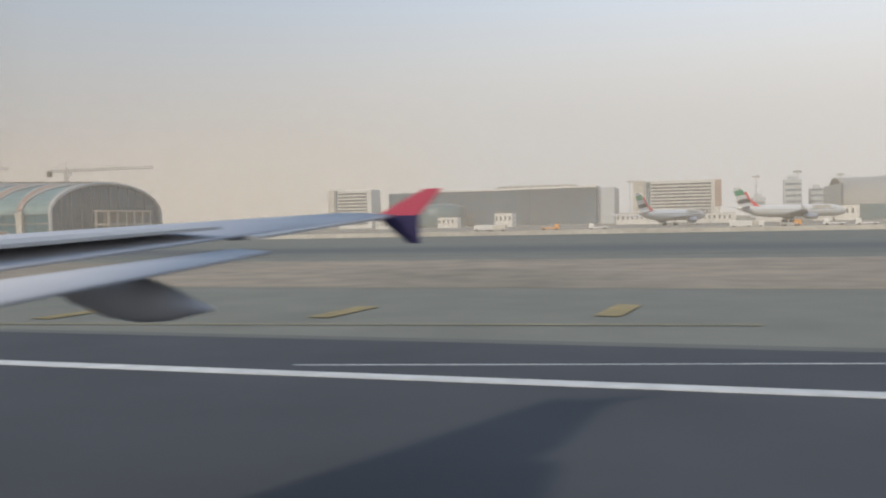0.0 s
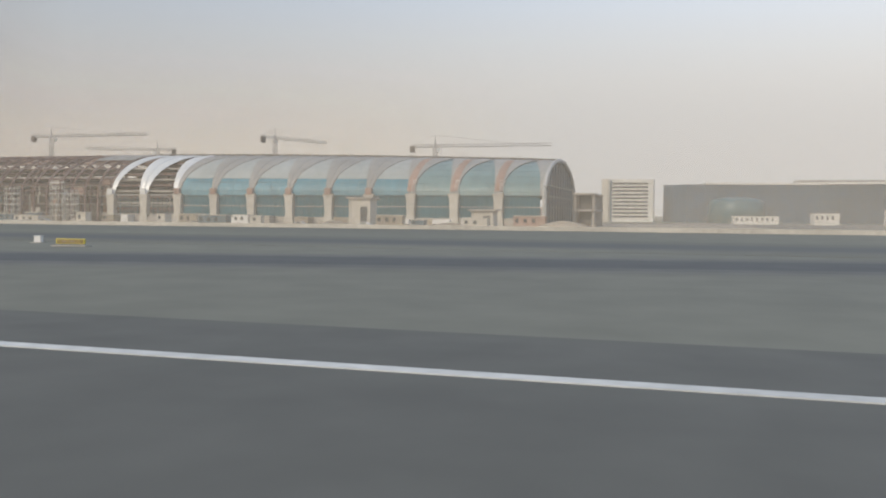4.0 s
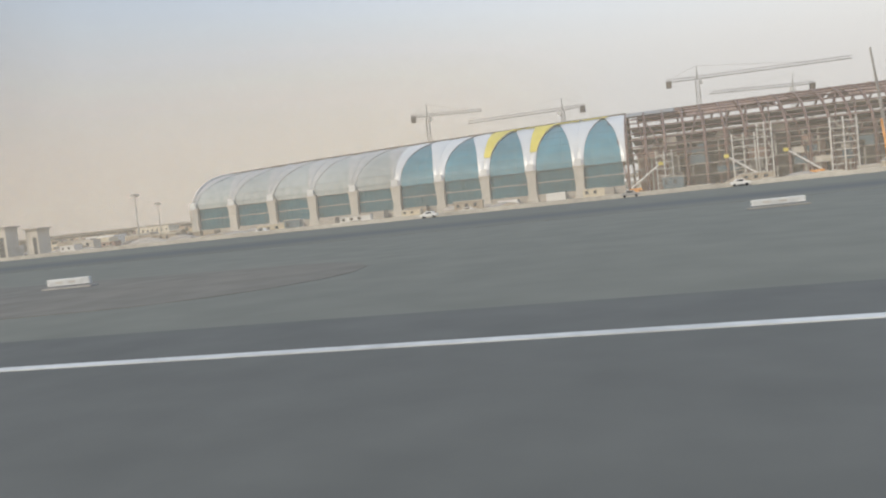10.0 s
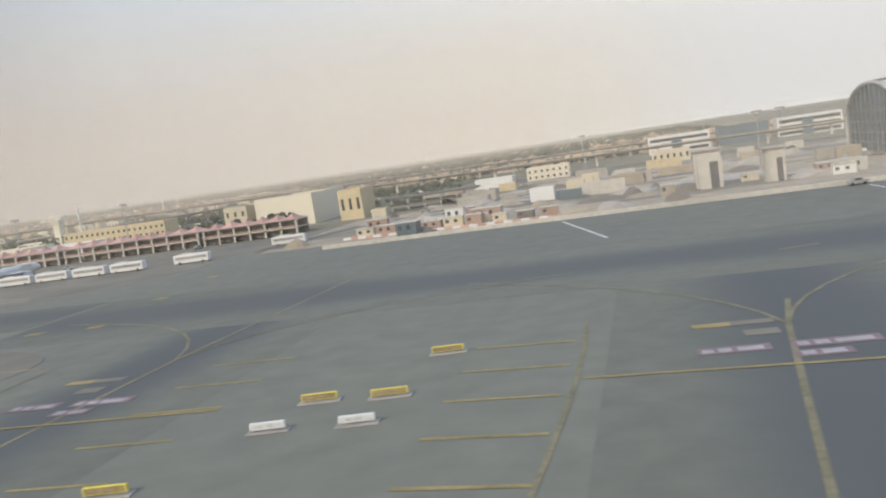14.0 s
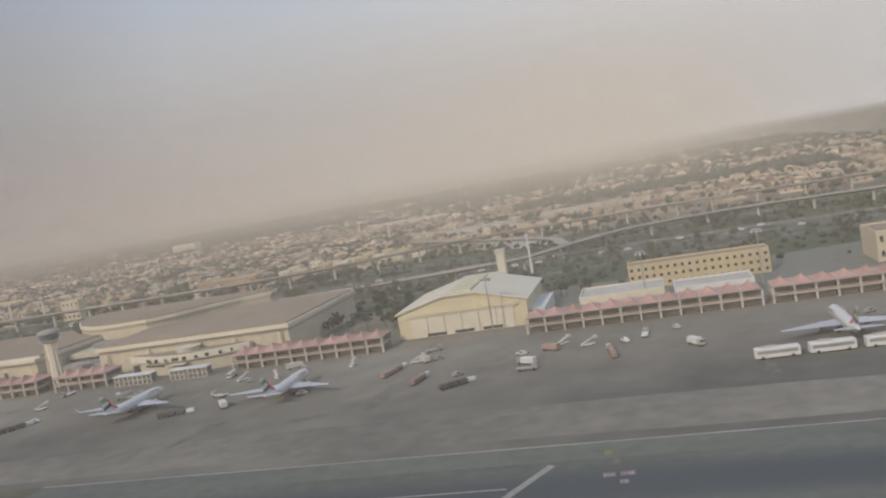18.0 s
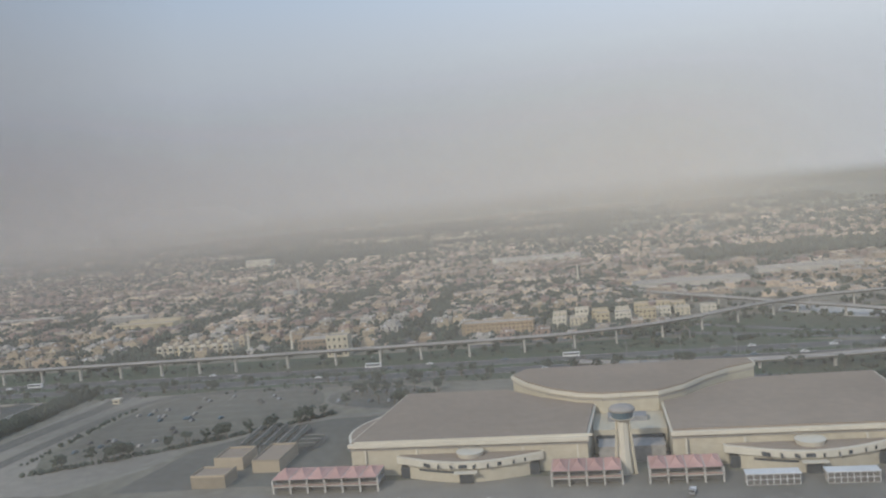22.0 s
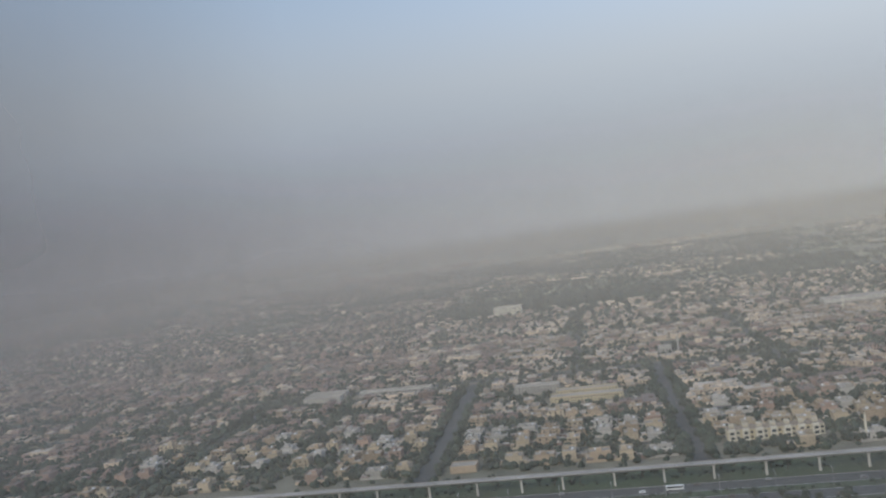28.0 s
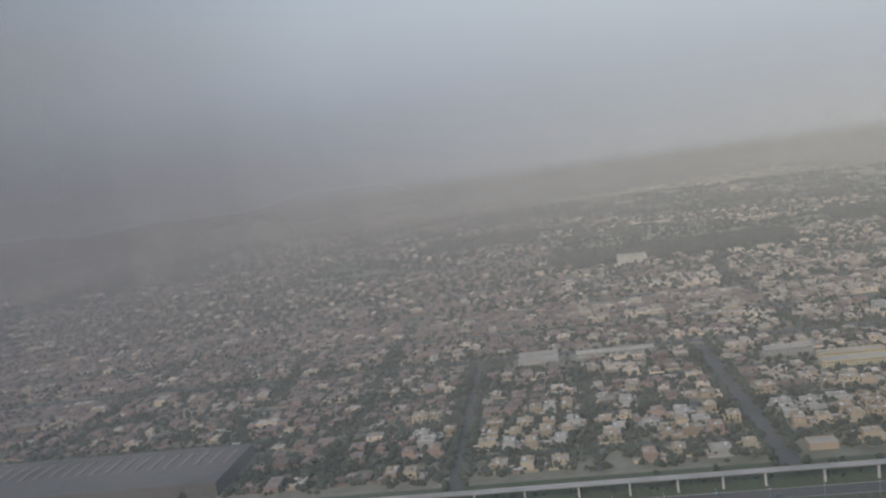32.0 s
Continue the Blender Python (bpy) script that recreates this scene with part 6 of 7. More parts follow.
sheet("park_verge", [(-1902, 338), (-1796, 338), (-1770, 372), (-1757, 412), (-1790, 396), (-1835, 372), (-1850, 400), (-1852, 470), (-1846, 506), (-1828, 526), (-1890, 534)], M_shoulder, "pale sandy verge between the park roads", 0.09, "ground")
for pts_, w_, label_ in (([(-1888, 336), (-1891, 380), (-1890, 412), (-1884, 455), (-1877, 500), (-1878, 540)], 15, "grey access road beside the hedge"),
                         ([(-1862, 336), (-1866, 375), (-1864, 410), (-1859, 455), (-1852, 495), (-1840, 517), (-1815, 526), (-1760, 530), (-1733, 531), (-1713, 533), (-1642, 535)], 11, "grey road curving round the car park")):
    lone("park_road", ribbon(smooth_path(pts_, 8), w_, 0.10), M_lane, label_, "road", kind="structure")
    for q in (-1, 1):
        side_ = [(p[0] + q * w_ / 2, p[1]) if p[1] < 500 else (p[0] + q * w_ / 2 * (p[0] < -1835), p[1] - q * w_ / 2 * (p[0] >= -1835)) for p in smooth_path(pts_, 8)]
        lone("road_kerb", ribbon(side_, 1.0, 0.16), M_shoulder, "pale kerb beside the park road", "kerb", kind="structure")
lone("yard_road", ribbon(smooth_path([(-1846, 352), (-1833, 362), (-1788, 390), (-1753, 408), (-1726, 436), (-1690, 454), (-1655, 458)], 8), 6, 0.12), M_shoulder, "pale narrow road beside the tree row", "road", kind="structure")
sheet("ring_plot", smooth_path([(-1716, 510), (-1712, 488), (-1696, 476), (-1665, 466), (-1648, 480), (-1645, 500), (-1660, 520), (-1690, 527), (-1716, 510)], 6)[:-1], M_lane, "oval parking plot with planted beds", 0.085)
lone("ring_kerb", ribbon(smooth_path([(-1716, 510), (-1712, 488), (-1696, 476), (-1665, 466), (-1648, 480), (-1645, 500), (-1660, 520), (-1690, 527), (-1716, 510)], 6), 2.0, 0.15), M_shoulder, "pale kerb round the oval plot", "kerb", kind="structure")
sheet("service_yard", [(-1770, 338), (-1757, 405), (-1730, 432), (-1694, 450), (-1652, 452), (-1652, 346)], M_lane, "dark asphalt service yard beside the hall", 0.085)
for k in range(7):
    lone("parking_kerb", ribbon([(-1838 + 6 * max(0, k - 4), 405 + k * 16.5), (-1777 + 10.5 * k - 2.4 * max(0, k - 4) ** 2, 417 + k * 16)], 0.7, 0.13), M_shoulder, "pale kerb between parking rows", "kerb", group="parking kerbs", kind="structure")
lot_rnd = random.Random(77)
for k in range(52):
    if k < 36:
        r_ = lot_rnd.randrange(7)
        f_ = lot_rnd.random()
        x_, y_ = -1834 + 5 * max(0, r_ - 4) + f_ * (52 + 8 * r_), 405 + r_ * 16.5 + 11 * f_ + lot_rnd.choice((-3.2, 3.2))
    else:
        f_ = lot_rnd.random()
        x_, y_ = -1704 + 48 * f_, lot_rnd.choice((488, 500, 512)) - 8 * f_
    car(x_, y_, 84 + lot_rnd.choice((0, 180)), lot_rnd.choice((M_concrete, M_grey_steel, M_grey_steel, M_glass_blue, M_soil)), "car parked in a row of the car park", 1.0)
kiosk = thing("gate_kiosk", "small cream gate kiosk between the park roads", "kiosk", -1872, 512, 0.1)
part("walls", Shape().rbox(0, 0, 0, 5, 4, 3.2, 0, 0.1), M_cream, kiosk)
part("roof", Shape().rbox(0, 0, 3.2, 6, 5, 0.4, 0, 0.1), M_cream_trim, kiosk)
part("window", Shape().box(-1.6, 1.6, -2.1, -1.95, 1.1, 2.3), M_window, kiosk)
hedge = Shape()
for k in range(520):
    t_ = rnd.random()
    hx, hy, hr = -1919 + 7 * t_ + rnd.uniform(-1, 1) * (11 - 4 * t_), 345 + 195 * t_, rnd.uniform(2, 4)
    hedge.rings([[(hx + q * hr * rnd.uniform(0.7, 1.2) * math.cos(2 * math.pi * j / 6 + k), hy + q * hr * rnd.uniform(0.7, 1.2) * math.sin(2 * math.pi * j / 6 + k), z) for j in range(6)] for q, z in ((0.8, 0), (1.0, 2.6), (0.7, 4.6), (0.15, 5.6 + rnd.uniform(0, 1)))])
lone("hedge_belt", hedge, M_hedge, "dark dense belt of hedge trees", "hedge", kind="stuff")


def tank(x, y, r, h):
    ob = thing("storage_tank", "pinkish cylindrical fuel storage tank with a low domed roof", "tank", x, y, 0.09, 0, group="storage tanks")
    part("shell", Shape().cylinder(0, 0, 0, h, r, 28), M_tank, ob, smooth=False)
    part("roof", Shape().cylinder(0, 0, h, h + 0.3, r + 0.2, 28, r + 0.1, 1.6), M_tank, ob, smooth=True)
    part("wind_girder", Shape().cylinder(0, 0, h - 2.2, h - 1.9, r + 0.45, 28), M_concrete, ob)
    part("stair", Shape().tube([((r + 0.7) * math.cos(a), (r + 0.7) * math.sin(a), h * (a + 2.4) / 2.2) for a in [-2.4 + 2.2 * k / 12 for k in range(13)]], 0.4, 4), M_grey_steel, ob)
    part("roof_rail", Shape().tube([((r - 0.4) * math.cos(a), (r - 0.4) * math.sin(a), h + 1.3) for a in [2 * math.pi * k / 24 for k in range(25)]], 0.1, 4), M_grey_steel, ob)
    part("vent", Shape().cylinder(0, 0, h + 1.6, h + 2.8, 0.8, 8), M_grey_steel, ob)


for x_, y_ in ((-2003, 487), (-1963, 492), (-2011, 446), (-1966, 441), (-2115, 494), (-2121, 451), (-2183, 490), (-2180, 447)):
    tank(x_, y_, 11.4, 15)
for a_ in ((-2040, -1938, 520, 521), (-2040, -1938, 418, 419), (-2041, -2040, 418, 521), (-1938, -1937, 418, 521), (-2210, -2085, 520, 521), (-2210, -2085, 430, 431)):
    lone("bund_wall", Shape().box(a_[0], a_[1], a_[2], a_[3], 0, 1.4), M_concrete, "low concrete bund wall round the tanks", "wall", kind="structure")
for x_, y_, w_, d_ in ((-1722.5, 375, 15, 18), (-1701, 374, 14, 26), (-1721.5, 348, 17, 13)):
    block("store_shed", x_ - w_ / 2, x_ + w_ / 2, y_ - d_ / 2, y_ + d_ / 2, 5.4, M_villa_a, M_hall_roof, "beige store shed with a flat roof", "shed", 0)
M_shade_net = material("dark_shade_net", (0.07, 0.07, 0.055), 0.85, scale=0.1, fine=1, var=0.3)


def shade_roof(x, y, length, turn):
    """A long low-pitched shade roof on two rows of posts."""
    ob = thing("shade_roof", "long dark car park shade roof with pale edges", "shade roof", x, y, 0.1, turn, group="shade roofs")
    part("cover", Shape().rings([[(px, py, pz) for px, pz in ((-2.2, 2.8), (0, 3.4), (2.2, 2.8), (2.2, 2.65), (0, 3.2), (-2.2, 2.65))] for py in (0, length)]), M_shade_net, ob)
    part("ridge", Shape().box(-0.22, 0.22, 0, length, 3.4, 3.55), M_concrete, ob)
    for k in range(int(length / 6) + 1):
        for q in (-1.8, 1.8):
            part("post", Shape().box(q - 0.1, q + 0.1, k * 6, k * 6 + 0.2, 0, 2.8), M_grey_steel, ob)


for k in range(5):
    shade_roof(-1730 + k * 7, 396 - k, 36, 2)
for k in range(3):
    shade_roof(-1687, 394 + k * 7, 11, 90)


# ---- city of villas ----
def villa(name, w, d, h, mat, seed):
    """A flat-roofed villa: body, parapet, stair room, water tank, windows, porch and garden wall."""
    r = random.Random(seed)
    ob = thing(name, "pale flat-roofed two-storey villa behind a garden wall", "house", 0, 0, -400, group="villas along the railway")
    part("body", Shape().box(-w / 2, w / 2, -d / 2, d / 2, 0, h).box(-w / 2 - 3, -w / 2, -d / 4, d / 2, 0, h * 0.5), mat, ob)
    pa = Shape()
    for a in ((-w / 2, w / 2, -d / 2, -d / 2 + 0.3), (-w / 2, w / 2, d / 2 - 0.3, d / 2), (-w / 2, -w / 2 + 0.3, -d / 2 + 0.3, d / 2 - 0.3), (w / 2 - 0.3, w / 2, -d / 2 + 0.3, d / 2 - 0.3)):
        pa.box(a[0], a[1], a[2], a[3], h, h + 1.0)
    part("parapet", pa, mat, ob)
    part("roof", Shape().box(-w / 2 + 0.3, w / 2 - 0.3, -d / 2 + 0.3, d / 2 - 0.3, h, h + 0.1), M_roof_flat, ob)
    part("stair_room", Shape().rbox(r.uniform(-3, 3), r.uniform(0, 3), h + 0.1, 4.2, 4.5, 2.8, 0, 0.1), mat, ob)
    part("water_tank", Shape().rbox(r.uniform(-w / 3, w / 3), -d / 4, h + 0.1, 1.8, 1.8, 1.5, 0, 0.2), M_white_wall, ob)
    n = 3 if w > 14 else 2
    for k in range(n):
        for z_ in (1.2, h / 2 + 0.9):
            xm = -w / 2 + (k + 0.5) * w / n
            part("window", Shape().box(xm - 0.8, xm + 0.8, -d / 2 - 0.06, -d / 2 + 0.05, z_, z_ + 1.7), M_window, ob)
    part("porch", Shape().box(-2, 2, -d / 2 - 2.4, -d / 2, 3.0, 3.4).box(-1.8, -1.4, -d / 2 - 2.3, -d / 2 - 1.9, 0, 3).box(1.4, 1.8, -d / 2 - 2.3, -d / 2 - 1.9, 0, 3), mat, ob)
    gw = Shape()
    W, D = w / 2 + 3.6, d / 2 + 4
    for a in ((-W, W, -D, -D + 0.25), (-W, W, D - 0.25, D), (-W, -W + 0.25, -D, D), (W - 0.25, W, -D, D)):
        gw.box(a[0], a[1], a[2], a[3], 0, 2.2)
    part("garden_wall", gw, mat, ob)
    return ob


designs = [villa("villa", rnd.uniform(11, 17), rnd.uniform(9, 13), rnd.uniform(4.5, 7.2), m_, k) for k, m_ in enumerate((M_villa_a, M_villa_b, M_villa_c, M_villa_a, M_villa_d, M_villa_b, M_villa_c, M_villa_a))]

AVENUES = [(-2175, 625, 985, 19), (-1957, 625, 1010, 15), (-2438, 625, 1000, 13), (-1700, 650, 1000, 9), (-2690, 650, 1100, 7), (-2320, 640, 960, 6), (-2060, 1010, 1500, 9), (-1830, 900, 1500, 8), (-2560, 650, 1250, 6), (-2900, 700, 1300, 7)]
CROSS = [(1000, -3300, -1500, 16), (780, -3300, -1500, 8), (880, -3300, -1500, 7), (1130, -3300, -1500, 10), (1290, -3300, -1500, 12), (1480, -3300, -1400, 12), (1800, -3500, -900, 16), (690, -3300, -1560, 6)]
for x_, a_, b_, w_ in AVENUES:
    sheet("street", [(x_ - w_ / 2, a_), (x_ + w_ / 2, a_), (x_ + w_ / 2 - (b_ - a_) * 0.03, b_), (x_ - w_ / 2 - (b_ - a_) * 0.03, b_)], M_road, "grey city street between villas", 0.10, "road")
for y_, a_, b_, w_ in CROSS:
    sheet("street", [(a_, y_ - w_ / 2), (b_, y_ - w_ / 2), (b_, y_ + w_ / 2), (a_, y_ + w_ / 2)], M_road, "grey cross street between villas", 0.115, "road")

RESERVED = []


def landmark(name, x0, x1, y0, y1, h, mat, label, floors, win=3.4, roof=None):
    RESERVED.append((x0 - 8, x1 + 8, y0 - 10, y1 + 8))
    return block(name, x0, x1, y0, y1, h, mat, roof or M_roof_flat, label, "building", floors, win)


def terrace(x0, x1, y, n):
    RESERVED.append((x0 - 6, x1 + 6, y - 12, y + 20))
    ob = thing("terraced_houses", "row of cream terraced houses with white-framed bays", "terrace", x0, y, 0.1)
    w = (x1 - x0) / n
    for k in range(n):
        part("house_body", Shape().box(k * w, k * w + w - 0.2, 0, 13, 0, 8.4), M_yellow_wall if k % 2 else M_cream, ob)
        part("gable_bay", Shape().box(k * w + w * 0.12, k * w + w * 0.62, -1.6, 0, 0, 9.6), M_cream_trim, ob)
        part("roof", Shape().box(k * w, k * w + w - 0.2, 0.4, 12.6, 8.4, 8.7), M_hall_roof, ob)
        for z_ in (1.2, 5.0):
            part("window", Shape().box(k * w + w * 0.22, k * w + w * 0.52, -1.68, -1.58, z_, z_ + 2.2), M_window, ob)
            part("window", Shape().box(k * w + w * 0.70, k * w + w * 0.9, -0.08, 0.05, z_, z_ + 2.0), M_window, ob)
        part("stair_room", Shape().box(k * w + 3, k * w + 7, 6, 11, 8.7, 11), M_cream, ob)


terrace(-1933, -1859, 676, 7)
landmark("corner_mansion", -1757, -1739, 630, 642, 17, M_cream, "tall cream mansion with white columns and arched windows", 3, 4.2)
landmark("apartment_house", -1796, -1770, 668, 690, 8, M_villa_b, "sand-brown two-storey apartment house beside the railway", 2)
landmark("apartment_row", -1655, -1594, 690, 708, 9, material("ochre_render", (0.36, 0.26, 0.155), 0.85, scale=0.06, fine=0.8, var=0.2), "long ochre apartment row beside the railway", 3)
for k in range(15):
    x_, y_ = -1580 + 18 * (k % 8) + rnd.uniform(-3, 3), 706 + 26 * (k // 8) + 3.2 * (k % 8) + rnd.uniform(-4, 4)
    landmark("town_house", x_, x_ + rnd.uniform(11, 15), y_, y_ + rnd.uniform(9, 13), rnd.uniform(6, 9), rnd.choice((M_cream, M_yellow_wall, M_villa_a, M_cream_trim)), "cream town house among trees beside the railway", 2)
landmark("school", -2085, -2010, 850, 866, 6, M_yellow_wall, "long yellow school wing", 2)
landmark("school", -2080, -2015, 878, 890, 6, M_yellow_wall, "long cream school wing", 2)
landmark("clinic", -2128, -2078, 905, 918, 8, M_villa_c, "white stepped clinic block", 3)
landmark("school", -2400, -2352, 962, 976, 5.5, M_villa_c, "white classroom block with long bands", 3)
landmark("school", -2400, -2352, 984, 998, 5.5, M_villa_c, "white classroom block with long bands", 3)
landmark("sports_hall", -2330, -2238, 972, 984, 5, M_villa_c, "long low white school hall", 1)
landmark("roadside_store", -2156, -2134, 648, 662, 5, M_villa_b, "brown flat-roofed store beside the avenue", 0)
landmark("cream_hotel", -2236, -2182, 1576, 1598, 16, M_cream_trim, "bright cream block among dark trees", 4)
landmark("big_store", -2990, -2652, 650, 742, 12, M_soil, "very large brown flat-roofed store with skylight strips", 0, roof=M_soil)
sky_ = thing("skylight_row", "rows of dull skylight strips on a large roof", "skylights", -2990, 650, 12.2)
for k in range(22):
    part("skylight", Shape().rbox(12 + k * 15, 62, 0, 4.5, 34, 0.8, 0, 0.2), M_rose_roof, sky_)
landmark("white_depot", -1500, -1380, 900, 930, 5, M_villa_c, "long white depot roofs", 0)
landmark("white_depot", -1360, -1250, 960, 985, 5, M_villa_c, "long white depot roofs", 0)
landmark("white_depot", -1700, -1560, 1290 + 20, 1340, 5, M_villa_c, "long white depot roofs", 0)
RESERVED.append((-1395, -1310, 655, 750))
sheet("sand_lot", smooth_path([(-1392, 716), (-1360, 682), (-1330, 662), (-1316, 668), (-1322, 694), (-1352, 728), (-1378, 744), (-1392, 716)], 8)[:-1], M_pale_concrete, "pale sandy lot inside the curving slip road", 0.1, "ground")
landmark("mosque", -1960, -1944, 1060, 1074, 7, M_villa_c, "pale flat-roofed mosque with tall windows", 1)
mosque_ = thing("minaret", "slim white minaret beside a mosque", "minaret", -1936, 1060, 0.1)
part("shaft", Shape().tube([(0, 0, 0), (0, 0, 20)], 1.3, 8, 0.9), M_villa_c, mosque_)
part("balcony", Shape().cylinder(0, 0, 14, 15, 2.0, 8), M_villa_c, mosque_)
part("spire", Shape().tube([(0, 0, 20), (0, 0, 24)], 1.0, 8, 0.1), M_cream_trim, mosque_)
for x_, y_ in ((-1835, 655), (-1795, 652), (-1560, 1000), (-1690, 1250)):
    mm_ = thing("minaret", "slim cream minaret among villas", "minaret", x_, y_, 0.1, group="minarets")
    part("shaft", Shape().tube([(0, 0, 0), (0, 0, 17)], 1.3, 8, 0.8), M_cream_trim, mm_)
    part("spire", Shape().tube([(0, 0, 17), (0, 0, 21)], 0.9, 8, 0.1), M_cream_trim, mm_)


def free(x, y, m=8.0):
    for ax, a, b, w in AVENUES:
        if a - 6 < y < b + 6 and abs(x - (ax - (y - a) * 0.03)) < w / 2 + m:
            return False
    for cy, a, b, w in CROSS:
        if a < x < b and abs(y - cy) < w / 2 + m:
            return False
    for x0, x1, y0, y1 in RESERVED:
        if x0 - m * 0.6 < x < x1 + m * 0.6 and y0 - m * 0.6 < y < y1 + m * 0.6:
            return False
    return True


PARKS = [(-2360, -1880, 1600, 1800), (-1760, -1500, 1800, 1960), (-1420, -1000, 1120, 1260), (-2700, -2400, 2050, 2250)]


def in_park(x, y):
    return any(a < x < b and c < y < d for a, b, c, d in PARKS)


y_ = 662.0
spots = []
while y_ < 3300:
    x_ = -3900.0 + rnd.uniform(0, 12)
    step_ = 23.0 if y_ < 800 else (19.0 if y_ < 1500 else 24.0)
    while x_ < -700:
        spots.append((x_ + rnd.uniform(-3, 3) - (y_ - 650) * 0.03, y_ + rnd.uniform(-4, 4)))
        x_ += rnd.uniform(0.85, 1.2) * step_
    y_ += step_
villa_spots, far_spots = [], []
for sx, sy in spots:
    if not free(sx, sy) or in_park(sx, sy):
        continue
    if sx > -1480 and sy < 790:
        continue
    dens = (0.94 if sx < -1500 else 0.55) * (1.0 if sy < 1900 else 0.75)
    if sy > 1700 and noise.noise((sx * 0.003, sy * 0.004, 8.0)) > (0.12 if sx < -2400 else -0.12):
        continue
    if rnd.random() > dens:
        continue
    if sy < 800 and -2500 < sx < -1560:
        villa_spots.append((sx, sy))
    else:
        far_spots.append((sx, sy))
for i, (sx, sy) in enumerate(villa_spots):
    place(designs[(i * 5 + rnd.randrange(8)) % 8], sx, sy, 0.1, rnd.choice((0, 90, 180, 270)) + rnd.uniform(-4, 4))
for ob_ in designs:
    for ch_ in list(ob_.children_recursive):
        bpy.data.objects.remove(ch_)
    bpy.data.objects.remove(ob_)
# the rest of the town, too far and too many to count
town = {"a": Shape(), "b": Shape(), "r": Shape(), "q": Shape(), "w": Shape()}
for sx, sy in far_spots:
    w, d, h = rnd.uniform(9, 18), rnd.uniform(8, 14), rnd.choice((3.0, 3.2, 3.6, 4.2, 5.6, 6.2))
    if rnd.random() < 0.06:
        w, d, h = w * 2, d, h + 1.5
    a = rnd.choice((0, math.pi / 2)) + rnd.uniform(-0.06, 0.06)
    key = "b" if rnd.random() < (0.8 if sx < -2350 else (0.5 if sx < -2150 else 0.22)) else "a"
    town[key].rbox(sx, sy, 0, w, d, h, a)
    top_ = "q" if key == "b" else "r"
    town[top_].rbox(sx, sy, h, w - 1, d - 1, 0.15, a)
    if sy < 2200:
        town[key].rbox(sx + rnd.uniform(-2, 2), sy + rnd.uniform(-2, 2), h + 0.1, rnd.uniform(3, 6), rnd.uniform(3, 5), rnd.uniform(0.8, 2), a)
        if rnd.random() < 0.75:
            bw, bd = rnd.uniform(4, 10), rnd.uniform(4, 9)
            bx, by, bh = sx + rnd.uniform(-10, 10), sy + rnd.uniform(-10, 10), rnd.uniform(2.4, 3.6)
            town[key].rbox(bx, by, 0, bw, bd, bh, a)
            town[top_].rbox(bx, by, bh, bw - 0.6, bd - 0.6, 0.12, a)
    if sy < 1300:
        for k in (-1, 1):
            town["w"].rbox(sx + k * w * 0.25 * math.cos(a), sy - d / 2 - 0.02, h * 0.5, 1.6, 0.3, 1.6, a)
        for q in (-1, 1):
            town[key].rbox(sx, sy + q * 9.4, 0, 19, 0.3, 1.9)
for sx, sy in villa_spots:
    for q in range(2):
        bw, bd, bh = rnd.uniform(4, 8), rnd.uniform(4, 7), rnd.uniform(2.4, 3.4)
        bx, by = sx + rnd.choice((-1, 1)) * rnd.uniform(8, 12), sy + rnd.uniform(-10, 10)
        if free(bx, by, 2):
            town["b" if rnd.random() < (0.75 if sx < -2300 else 0.3) else "a"].rbox(bx, by, 0, bw, bd, bh)
            town["r"].rbox(bx, by, bh, bw - 0.5, bd - 0.5, 0.12)
lone("far_town", town["a"], M_house, "far pale villas, too many to count", "houses", kind="stuff")
lone("far_town_rose_roofs", town["q"], M_rose_roof, "dull rose roofs of the far villas", "roofs", kind="stuff")
lone("far_town_rose", town["b"], M_rose, "far rose-brown villas, too many to count", "houses", kind="stuff")
lone("far_town_roofs", town["r"], M_roof_flat, "flat roofs of the far villas", "roofs", kind="stuff")
lone("far_town_windows", town["w"], M_window, "windows of the far villas", "windows", kind="stuff")


M_plain = material("olive_plain", (0.24, 0.215, 0.13), 0.95, scale=0.01, fine=0.1, var=0.3, alt=(0.17, 0.16, 0.1))
for k in range(9):
    x_, y_, r_ = rnd.uniform(-2500, -900), 1900 + 140 * k, rnd.uniform(180, 420)
    o_ = [rnd.uniform(0.6, 1.15) for _ in range(16)]
    sheet("open_plain", [(x_ + 1.7 * r_ * o_[j] * math.cos(2 * math.pi * j / 16), y_ + 0.35 * r_ * o_[j] * math.sin(2 * math.pi * j / 16)) for j in range(16)], M_plain, "open olive and sandy plain beyond the town", 0.04 + 0.004 * k, "ground")
lone("plain_road", ribbon(smooth_path([(-3000, 2500, 0), (-2600, 2330, 0), (-2350, 2120, 0), (-2150, 1980, 0), (-1850, 1860, 0), (-1500, 1760, 0), (-1000, 1700, 0)], 30), 14, 0.16), M_road, "grey curving highway beyond the park", "road", kind="structure")
lone("plain_verge", ribbon(smooth_path([(-3000, 2530, 0), (-2600, 2360, 0), (-2350, 2150, 0), (-2150, 2010, 0), (-1850, 1890, 0), (-1500, 1790, 0), (-1000, 1730, 0)], 30), 18, 0.14), M_strip, "pale sandy verge along the curving highway", "verge", kind="structure")


